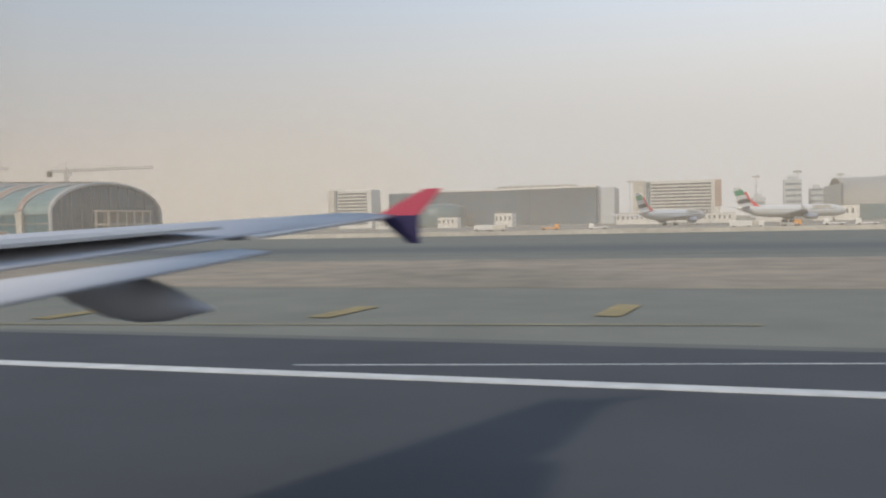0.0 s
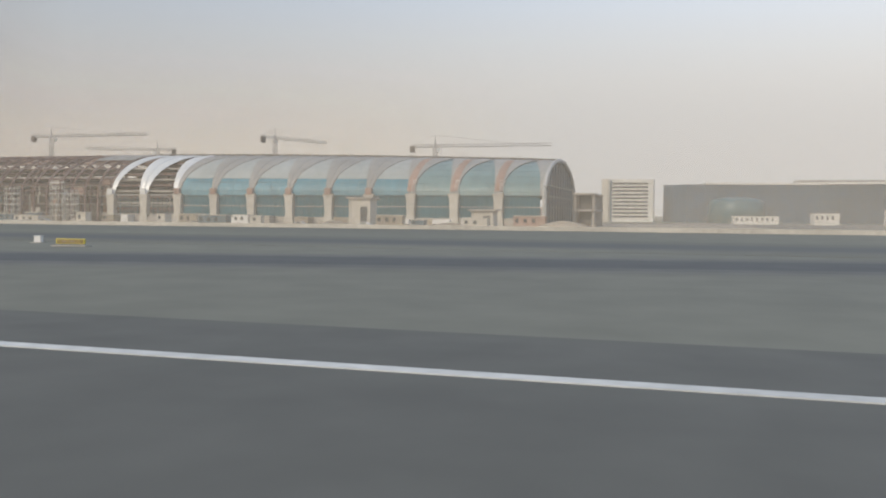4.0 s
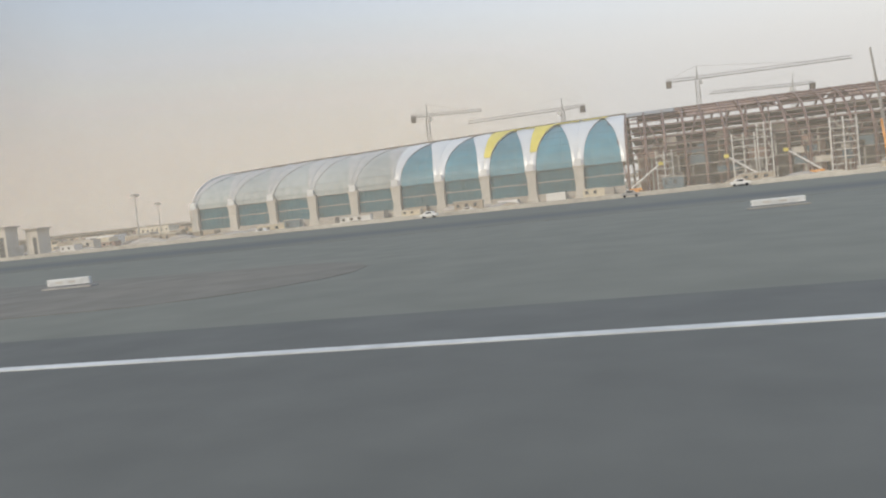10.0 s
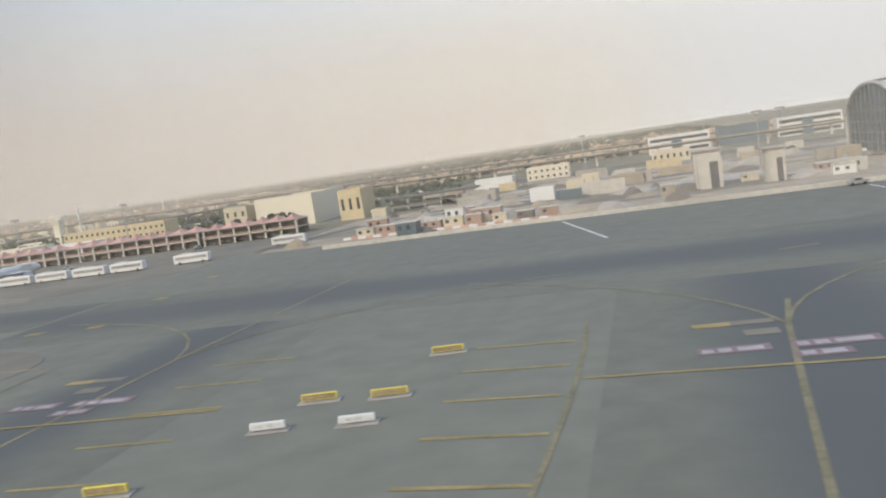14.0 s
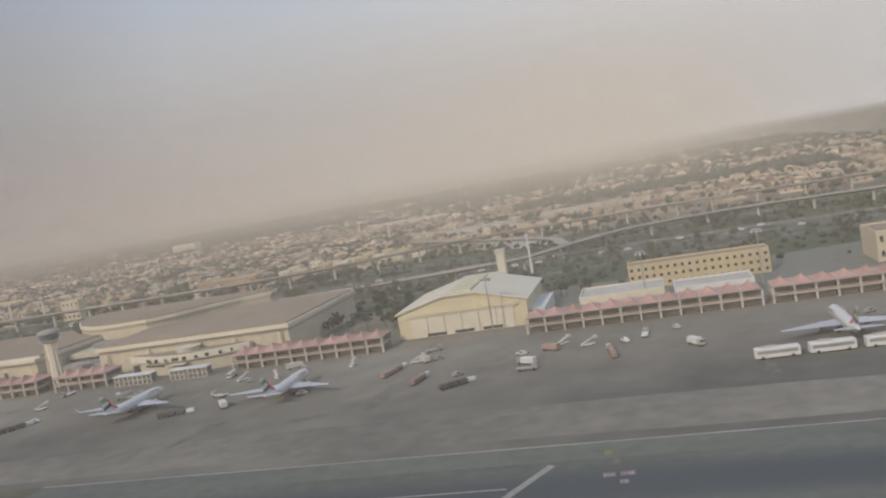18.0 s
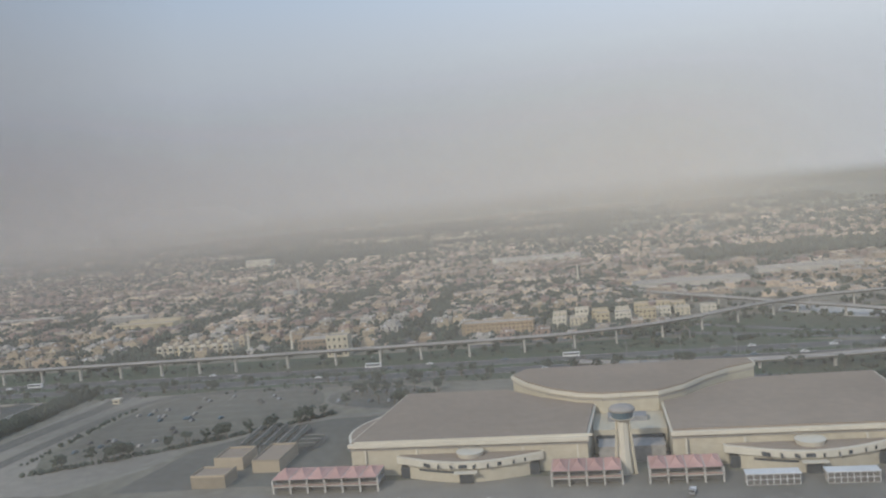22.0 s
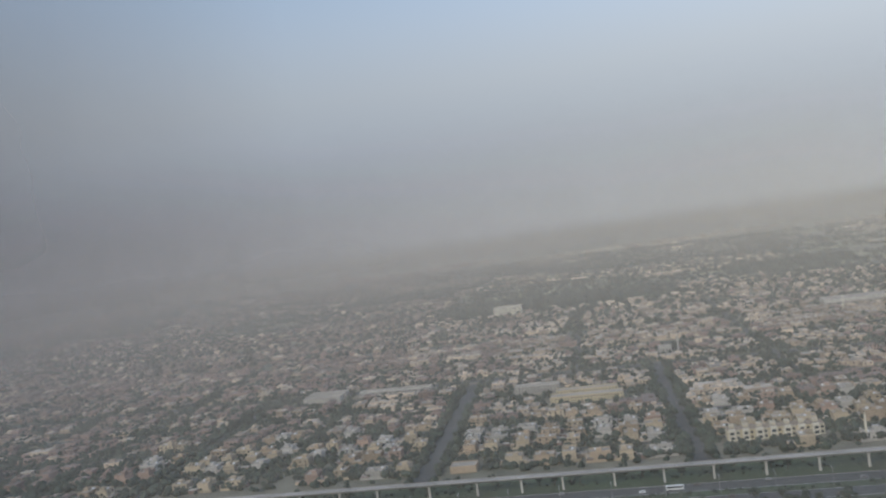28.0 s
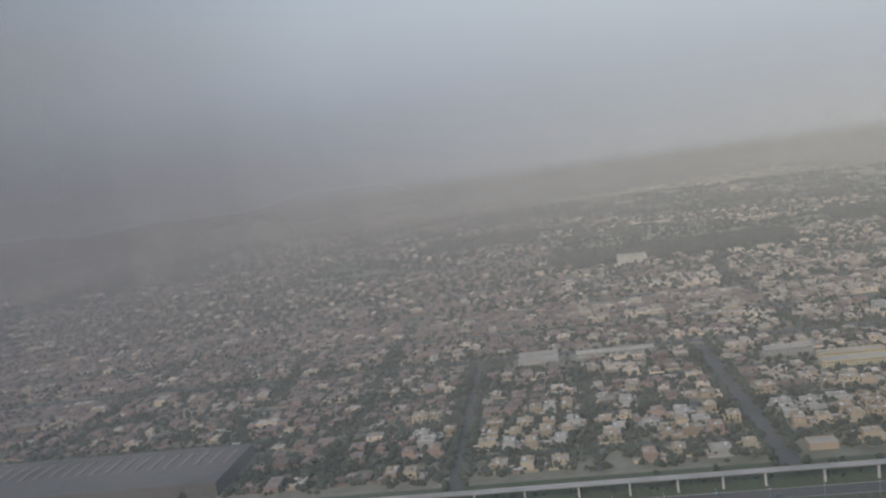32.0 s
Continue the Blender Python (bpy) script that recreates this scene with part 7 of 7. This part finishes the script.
# ---- trees ----
def clump(s, x, y, z, r, h, n=5):
    """One ragged leaf clump."""
    o = rnd.random() * 6
    rows = []
    for q, t in ((0.55, 0.0), (1.0, 0.35), (0.75, 0.75), (0.12, 1.0)):
        rows.append([(x + q * r * rnd.uniform(0.6, 1.25) * math.cos(2 * math.pi * j / n + o), y + q * r * rnd.uniform(0.6, 1.25) * math.sin(2 * math.pi * j / n + o), z + h * (t + rnd.uniform(-0.1, 0.1))) for j in range(n)])
    s.rings(rows)


def tree_model(seed, h):
    ob = thing("tree", "dusty green tree with a ragged crown", "tree", 0, 0, -400, group="verge trees")
    tr = Shape().tube([(0, 0, 0), (0.1, 0.05, h * 0.45), (0.0, 0.1, h * 0.7)], 0.28, 6, 0.12)
    for k in range(4):
        a = k * 1.6 + seed
        tr.tube([(0.05, 0.05, h * 0.42), (math.cos(a) * h * 0.18, math.sin(a) * h * 0.18, h * 0.68)], 0.12, 4, 0.05)
    part("trunk", tr, M_trunk, ob)
    cr = Shape()
    for k in range(26):
        a, q = rnd.random() * 6.3, rnd.random() ** 0.6 * h * 0.32
        clump(cr, q * math.cos(a), q * math.sin(a), h * rnd.uniform(0.4, 0.85), h * rnd.uniform(0.07, 0.14), h * rnd.uniform(0.1, 0.18))
    part("crown", cr, M_leaf, ob)
    return ob


def palm_model(h):
    ob = thing("palm_tree", "date palm with a feathery dusty crown", "palm tree", 0, 0, -400, group="palms")
    part("trunk", Shape().tube([(0, 0, 0), (0.15, 0, h * 0.5), (0.1, 0.1, h)], 0.34, 6, 0.24), M_trunk, ob)
    cr = Shape()
    for k in range(18):
        a, up = k * 2.4, rnd.uniform(-0.2, 0.7)
        pts = [(0.1, 0.1, h)] + [(t * 3.0 * math.cos(a), t * 3.0 * math.sin(a), h + up * 2.2 * t - 2.0 * t * t * t) for t in (0.35, 0.7, 1.0)]
        L, R = [], []
        for i, p in enumerate(pts):
            ww = (0.12, 0.5, 0.42, 0.05)[i]
            L.append((p[0] - ww * math.sin(a), p[1] + ww * math.cos(a), p[2] - 0.12))
            R.append((p[0] + ww * math.sin(a), p[1] - ww * math.cos(a), p[2] - 0.12))
        cr.rings([L, pts, R], close=False, caps=False)
    part("crown", cr, M_leaf, ob)
    return ob


models = [tree_model(k, 7.5 + k) for k in range(3)] + [palm_model(8.0)]
for k in range(250):
    t_ = rnd.random()
    if t_ < 0.45:
        px_, py_ = rnd.uniform(-2350, -1480), rnd.choice((rnd.uniform(600, 617), rnd.uniform(530, 546)))
    elif t_ < 0.6:
        px_, py_ = rnd.uniform(-1450, -1080), rnd.uniform(455, 540)
    elif t_ < 0.75:
        q = rnd.random()
        px_, py_ = -1840 + 146 * q, 366 + 66 * q + 28 * q * q + rnd.uniform(-2.5, 2.5)
    elif t_ < 0.88:
        px_, py_ = rnd.uniform(-1700, -1640), rnd.choice((rnd.uniform(474, 482), rnd.uniform(526, 534), rnd.uniform(498, 508)))
    else:
        px_, py_ = rnd.choice(((-1395, 400), (-1375, 380), (-1365, 420), (-1380, 440), (-1390, 460), (-1280, 420), (-1262, 440), (-1120, 352), (-1108, 356), (-1096, 352), (-1370, 395)))
        px_, py_ = px_ + rnd.uniform(-12, 12), py_ + rnd.uniform(-10, 10)
    place(models[rnd.randrange(4)], px_, py_, 0.1, rnd.uniform(0, 360))
for ob_ in models:
    for ch_ in list(ob_.children_recursive):
        bpy.data.objects.remove(ch_)
    bpy.data.objects.remove(ob_)
wood = Shape()


def bush(px, py, r, far):
    """One crown of the town's trees; the distant ones are simpler."""
    if far:
        wood.cylinder(px, py, 0.3, r * rnd.uniform(0.5, 0.8), r, 5, r * rnd.uniform(0.7, 1.1), 0).cylinder(px + rnd.uniform(-1, 1), py, r * 0.5, r * rnd.uniform(1.1, 1.5), r * 0.8, 4, r * 0.25, 0)
    else:
        clump(wood, px, py, 0.4, r, r * rnd.uniform(1.1, 1.7), 6)


for k in range(44000):
    if k % 12 == 0:
        a, b, c, d = PARKS[rnd.choice((0, 0, 0, 1, 2, 3))]
        px_, py_ = rnd.uniform(a, b), rnd.uniform(c, d)
        r_ = rnd.uniform(4, 8)
    else:
        px_, py_ = rnd.uniform(-3800, -800), 650 + 2300 * rnd.random() ** 1.5
        if noise.noise((px_ * 0.011, py_ * 0.014, 3.0)) < (-0.32 if px_ < -1500 else -0.05) or (px_ > -1480 and py_ < 780):
            continue
        r_ = rnd.uniform(1.8, 4.2) if py_ < 1300 else rnd.uniform(3, 6.5)
    if free(px_, py_, -3):
        bush(px_, py_, r_, py_ > 1150)
for k in range(11000):
    px_, py_ = rnd.uniform(-2950, -1500), rnd.uniform(640, 1120)
    if noise.noise((px_ * 0.02, py_ * 0.025, 9.0)) > -0.2 and free(px_, py_, -3):
        bush(px_, py_, rnd.uniform(2.0, 4.0), k % 3 > 0)
# trees along both sides of the avenues
for ax_, a_, b_, w_ in AVENUES:
    for k in range(int((b_ - a_) / 6.5)):
        py_ = a_ + k * 6.5 + rnd.uniform(-2, 2)
        for q in (-1, 1):
            if rnd.random() < (0.85 if w_ > 12.5 else 0.3):
                bush(ax_ - (py_ - a_) * 0.03 + q * (w_ / 2 + rnd.uniform(0, 4)), py_, rnd.uniform(2.6, 4.6), py_ > 1150)
lone("town_trees", wood, M_leaf, "dusty dark trees scattered between the villas", "trees", kind="stuff")
shrub = Shape()
for k in range(170):
    q = rnd.random()
    clump(shrub, -1838 + 140 * q, 367 + 66 * q + 28 * q * q + rnd.uniform(-2, 2), 0.05, rnd.uniform(1.0, 2.2), rnd.uniform(1.2, 2.6), 5)
for k in range(60):
    q = rnd.random()
    clump(shrub, -1850 + 2 * q + rnd.uniform(-2, 2), 385 + 110 * q, 0.05, rnd.uniform(0.7, 1.6), rnd.uniform(1.0, 2.0), 5)
for k in range(1500):
    px_, py_ = rnd.uniform(-2600, -1060), rnd.choice((rnd.uniform(598, 622), rnd.uniform(522, 549), rnd.uniform(561, 569)))
    r_ = rnd.uniform(0.6, 1.8)
    clump(shrub, px_, py_, 0.05, r_, r_ * 1.2, 5)
for k in range(380):
    px_, py_ = rnd.uniform(-1480, -1060), rnd.uniform(425, 545)
    clump(shrub, px_, py_, 0.05, rnd.uniform(1, 3), rnd.uniform(1.2, 3.5), 5)
for k in range(900):
    px_, py_ = rnd.uniform(-1500, -1070), rnd.uniform(596, 760)
    if noise.noise((px_ * 0.03, py_ * 0.03, 5.0)) > -0.05:
        clump(shrub, px_, py_, 0.05, rnd.uniform(1.2, 3.4), rnd.uniform(1.6, 4.5), 5)
lone("verge_shrubs", shrub, M_leaf, "low shrubs on the green belts", "shrubs", kind="stuff")
for k in range(40):
    lx_ = -2350 + k * 36
    lp_ = thing("street_lamp", "slim grey double-arm highway lamp", "street lamp", lx_, 565, 0.3, 0, group="highway lamps")
    part("pole", Shape().tube([(0, 0, 0), (0, 0, 11)], 0.16, 5, 0.09), M_grey_steel, lp_)
    part("arm", Shape().tube([(0, -2.4, 11.4), (0, 0, 11), (0, 2.4, 11.4)], 0.08, 4), M_grey_steel, lp_)
    for s_ in (-1, 1):
        part("lamp_head", Shape().rbox(0, s_ * 2.6, 11.3, 0.4, 1.0, 0.2, 0, 0.04), M_white_wall, lp_)

# ---- dusty air: added sheets stand in for haze, thicker to the west and near the ground ----
WEST_END, EAST_END = -4500.0, 1000.0


def along(n, l, sep, stops):
    """A value or colour that changes along x, by stops of (x, colour)."""
    at_x, tone = n.new("ShaderNodeMapRange"), n.new("ShaderNodeValToRGB")
    at_x.inputs[1].default_value, at_x.inputs[2].default_value = WEST_END * S, EAST_END * S
    l.new(sep.outputs["X"], at_x.inputs[0])
    l.new(at_x.outputs[0], tone.inputs[0])
    ends = tone.color_ramp.elements
    for i, (x, c) in enumerate(stops):
        p = (x - WEST_END) / (EAST_END - WEST_END)
        e = ends[i] if i < 2 else ends.new(p)
        e.position, e.color = p, c if isinstance(c, tuple) else (c, c, c, 1)
    return tone.outputs[0]


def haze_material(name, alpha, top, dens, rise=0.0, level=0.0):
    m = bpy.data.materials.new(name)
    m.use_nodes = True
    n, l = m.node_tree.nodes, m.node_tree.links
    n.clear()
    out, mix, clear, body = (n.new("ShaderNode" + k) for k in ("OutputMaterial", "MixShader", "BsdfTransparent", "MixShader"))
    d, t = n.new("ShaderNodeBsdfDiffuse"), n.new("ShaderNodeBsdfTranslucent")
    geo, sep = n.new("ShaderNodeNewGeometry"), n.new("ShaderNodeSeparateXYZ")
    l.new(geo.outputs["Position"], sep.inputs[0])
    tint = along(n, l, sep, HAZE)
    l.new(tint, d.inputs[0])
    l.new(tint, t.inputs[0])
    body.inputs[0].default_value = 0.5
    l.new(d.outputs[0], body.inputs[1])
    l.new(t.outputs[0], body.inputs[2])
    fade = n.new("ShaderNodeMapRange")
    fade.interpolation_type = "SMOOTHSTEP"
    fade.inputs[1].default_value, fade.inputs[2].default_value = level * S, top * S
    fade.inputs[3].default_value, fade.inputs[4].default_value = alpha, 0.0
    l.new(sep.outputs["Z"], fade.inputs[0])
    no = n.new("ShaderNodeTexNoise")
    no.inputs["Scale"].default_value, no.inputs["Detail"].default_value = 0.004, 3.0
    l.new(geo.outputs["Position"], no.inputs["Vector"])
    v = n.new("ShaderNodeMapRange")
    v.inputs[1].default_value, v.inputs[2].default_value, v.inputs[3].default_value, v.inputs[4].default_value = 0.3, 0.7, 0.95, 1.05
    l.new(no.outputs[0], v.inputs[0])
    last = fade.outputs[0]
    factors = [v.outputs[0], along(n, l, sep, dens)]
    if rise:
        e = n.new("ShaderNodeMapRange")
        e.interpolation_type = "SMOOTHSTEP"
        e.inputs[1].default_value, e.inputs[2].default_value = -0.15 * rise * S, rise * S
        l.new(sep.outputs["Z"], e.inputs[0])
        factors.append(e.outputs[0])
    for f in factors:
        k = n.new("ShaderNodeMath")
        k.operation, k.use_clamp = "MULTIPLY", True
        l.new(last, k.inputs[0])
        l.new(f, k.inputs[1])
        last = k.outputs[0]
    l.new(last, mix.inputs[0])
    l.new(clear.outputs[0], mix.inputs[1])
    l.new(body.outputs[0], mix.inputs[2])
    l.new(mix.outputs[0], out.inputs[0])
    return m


# sheet tint, darkened westward to paint in the dimmer light on that side
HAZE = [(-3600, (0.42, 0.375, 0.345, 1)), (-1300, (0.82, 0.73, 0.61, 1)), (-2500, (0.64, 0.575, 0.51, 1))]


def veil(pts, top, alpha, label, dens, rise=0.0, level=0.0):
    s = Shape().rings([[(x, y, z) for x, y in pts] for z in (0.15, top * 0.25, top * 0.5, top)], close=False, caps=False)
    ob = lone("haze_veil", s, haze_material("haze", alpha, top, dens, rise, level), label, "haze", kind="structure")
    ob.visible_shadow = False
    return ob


def round_path(dist, start):
    """A line at that distance from the flight path, rounded at its far end."""
    return [(start - (start + 2300) * k / 8, dist) for k in range(9)] + [(-2300 - dist * math.sin(math.pi * k / 24), dist * math.cos(math.pi * k / 24)) for k in range(1, 19)]


veil([(700, 251.2), (-300, 251.2), (-1060, 258)], 80, 0.28, "thin sheet standing in for dusty haze over the airfield edge", [(-1055, 0.0), (-860, 1.0)])
veil([(-960, 236), (-1300, 236), (-2200, 240)], 150, 0.18, "thin sheet standing in for dusty haze over the apron", [(-1110, 1.0), (-970, 0.0)], 22)
veil([(900, 545), (-300, 545), (-905, 545)], 100, 0.22, "thin sheet standing in for dusty haze behind the concourse", [(-900, 0.0), (-600, 1.0)])
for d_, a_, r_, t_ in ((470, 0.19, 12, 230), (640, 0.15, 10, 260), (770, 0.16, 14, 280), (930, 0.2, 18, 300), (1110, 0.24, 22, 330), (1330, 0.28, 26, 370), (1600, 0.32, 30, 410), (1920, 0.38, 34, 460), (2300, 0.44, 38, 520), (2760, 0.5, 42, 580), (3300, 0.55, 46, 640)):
    veil(round_path(d_, -700), t_, a_, "added sheet standing in for dusty haze over the town", [(-3300, 0.9), (-720, 0.0), (-2700, 0.62), (-2000, 0.48), (-1300, 0.56)], r_, 40)
# added dark veil, there only to dim the western sky
veil(round_path(3700, -700), 2600, 0.5, "tall added veil dimming the far western sky", [(-4400, 1.0), (-3300, 0.0)], 300, 700)
scene.cycles.transparent_max_bounces = 32

# added glowing sheet for the hazy distance behind the town, painted darker to the west
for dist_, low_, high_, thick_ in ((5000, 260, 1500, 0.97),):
    far = bpy.data.materials.new("hazy_distance_glow")
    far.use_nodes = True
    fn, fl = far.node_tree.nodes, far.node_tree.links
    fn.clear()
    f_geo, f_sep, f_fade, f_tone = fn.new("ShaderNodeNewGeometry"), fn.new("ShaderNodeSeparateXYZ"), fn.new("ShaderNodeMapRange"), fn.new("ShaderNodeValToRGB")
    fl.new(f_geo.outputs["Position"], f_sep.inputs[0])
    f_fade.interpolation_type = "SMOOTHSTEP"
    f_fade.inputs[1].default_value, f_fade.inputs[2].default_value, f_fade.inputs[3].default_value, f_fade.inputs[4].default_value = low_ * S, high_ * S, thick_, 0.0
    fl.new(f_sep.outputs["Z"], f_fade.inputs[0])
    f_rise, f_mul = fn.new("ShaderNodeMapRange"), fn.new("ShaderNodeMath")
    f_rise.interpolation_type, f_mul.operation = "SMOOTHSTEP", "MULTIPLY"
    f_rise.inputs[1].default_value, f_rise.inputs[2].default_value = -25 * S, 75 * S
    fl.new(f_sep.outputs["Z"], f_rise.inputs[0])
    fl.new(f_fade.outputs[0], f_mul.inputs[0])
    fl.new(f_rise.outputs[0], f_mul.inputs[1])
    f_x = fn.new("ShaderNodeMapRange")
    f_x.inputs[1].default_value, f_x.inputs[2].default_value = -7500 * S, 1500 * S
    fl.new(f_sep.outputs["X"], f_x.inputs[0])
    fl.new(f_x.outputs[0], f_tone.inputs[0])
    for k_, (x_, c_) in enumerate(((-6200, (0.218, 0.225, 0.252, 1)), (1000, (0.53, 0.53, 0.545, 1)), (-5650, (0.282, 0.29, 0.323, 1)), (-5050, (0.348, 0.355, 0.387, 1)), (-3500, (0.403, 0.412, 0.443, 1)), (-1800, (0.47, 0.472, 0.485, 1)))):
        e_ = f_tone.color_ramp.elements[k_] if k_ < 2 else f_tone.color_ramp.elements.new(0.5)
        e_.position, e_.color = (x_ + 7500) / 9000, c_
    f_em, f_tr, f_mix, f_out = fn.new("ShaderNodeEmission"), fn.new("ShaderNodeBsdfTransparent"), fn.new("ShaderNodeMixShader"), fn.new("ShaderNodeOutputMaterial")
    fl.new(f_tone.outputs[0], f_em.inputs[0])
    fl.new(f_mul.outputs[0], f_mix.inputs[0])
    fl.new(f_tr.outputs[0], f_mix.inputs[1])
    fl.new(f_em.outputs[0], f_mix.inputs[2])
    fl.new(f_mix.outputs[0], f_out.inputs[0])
    back = lone("backdrop", Shape().rings([[(x, y, z) for x, y in round_path(dist_, 3500)] for z in (0.15, high_ * 0.3, high_ * 0.65, high_)], close=False, caps=False), far, "glowing sheet standing in for the hazy distance behind the town", "backdrop", kind="structure")
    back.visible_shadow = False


# ---- the wing of the airliner that carries the camera, where the take-off run begins ----
wing = thing("airliner_wing", "grey airliner wing, flaps out, crimson and navy tip fence", "wing", 17.62, 7.457, 4.60, 0.6)


def section(x_front, chord, y, z, t):
    return [(x_front, y, z), (x_front + 0.06 * chord, y, z + t * 0.45), (x_front + 0.35 * chord, y, z + t * 0.6), (x_front + chord, y, z + 0.02), (x_front + chord, y, z - 0.02), (x_front + 0.35 * chord, y, z - t * 0.4), (x_front + 0.06 * chord, y, z - t * 0.35)]


part("main_panel", Shape().rings([section(-10.9, 4.5, 5.0, -0.44, 0.42), section(-8.7, 2.75, 10.0, -0.14, 0.28), section(-6.75, 1.4, 14.6, 0.13, 0.14)]), M_wing_grey, wing, smooth=True)
part("spoiler_panel", Shape().rings([section(-7.9, 1.35, 5.2, -0.20, 0.05), section(-6.9, 0.95, 9.6, -0.02, 0.04)]), M_engine, wing)
part("flap", Shape().rings([section(-6.2, 1.15, 5.0, -0.56, 0.16), section(-6.1, 0.75, 9.8, -0.36, 0.10)]), M_wing_grey, wing, smooth=True)
part("aileron", Shape().rings([section(-6.25, 0.55, 10.2, -0.17, 0.08), section(-5.6, 0.28, 14.3, 0.10, 0.05)]), M_engine, wing)
part("flap_track_fairing", Shape().rings([ring(-7.3 + 1.95 * t, 8.05 + 0.35 * t, -0.66 - 0.3 * t, 0.03 + 0.22 * math.sin(math.pi * min(1, t * 1.05)) ** 0.8, 0.03 + 0.26 * math.sin(math.pi * min(1, t * 1.05)) ** 0.8, 10) for t in (0, 0.15, 0.35, 0.55, 0.75, 0.9, 1.0)]), M_wing_grey, wing, smooth=True)
for name_, mat_, z_, x0_, x1_ in (("tip_fence_upper", M_winglet_red, 0.62, -4.78, -4.45), ("tip_fence_lower", M_winglet_navy, -0.40, -5.12, -4.90)):
    part(name_, Shape().rings([[(-5.75, 14.72, 0.13), (-4.9, 14.72, 0.13), (-4.9, 14.78, 0.13), (-5.75, 14.78, 0.13)], [(x0_, 14.76, z_), (x1_, 14.76, z_), (x1_, 14.79, z_), (x0_, 14.79, z_)]]), mat_, wing)
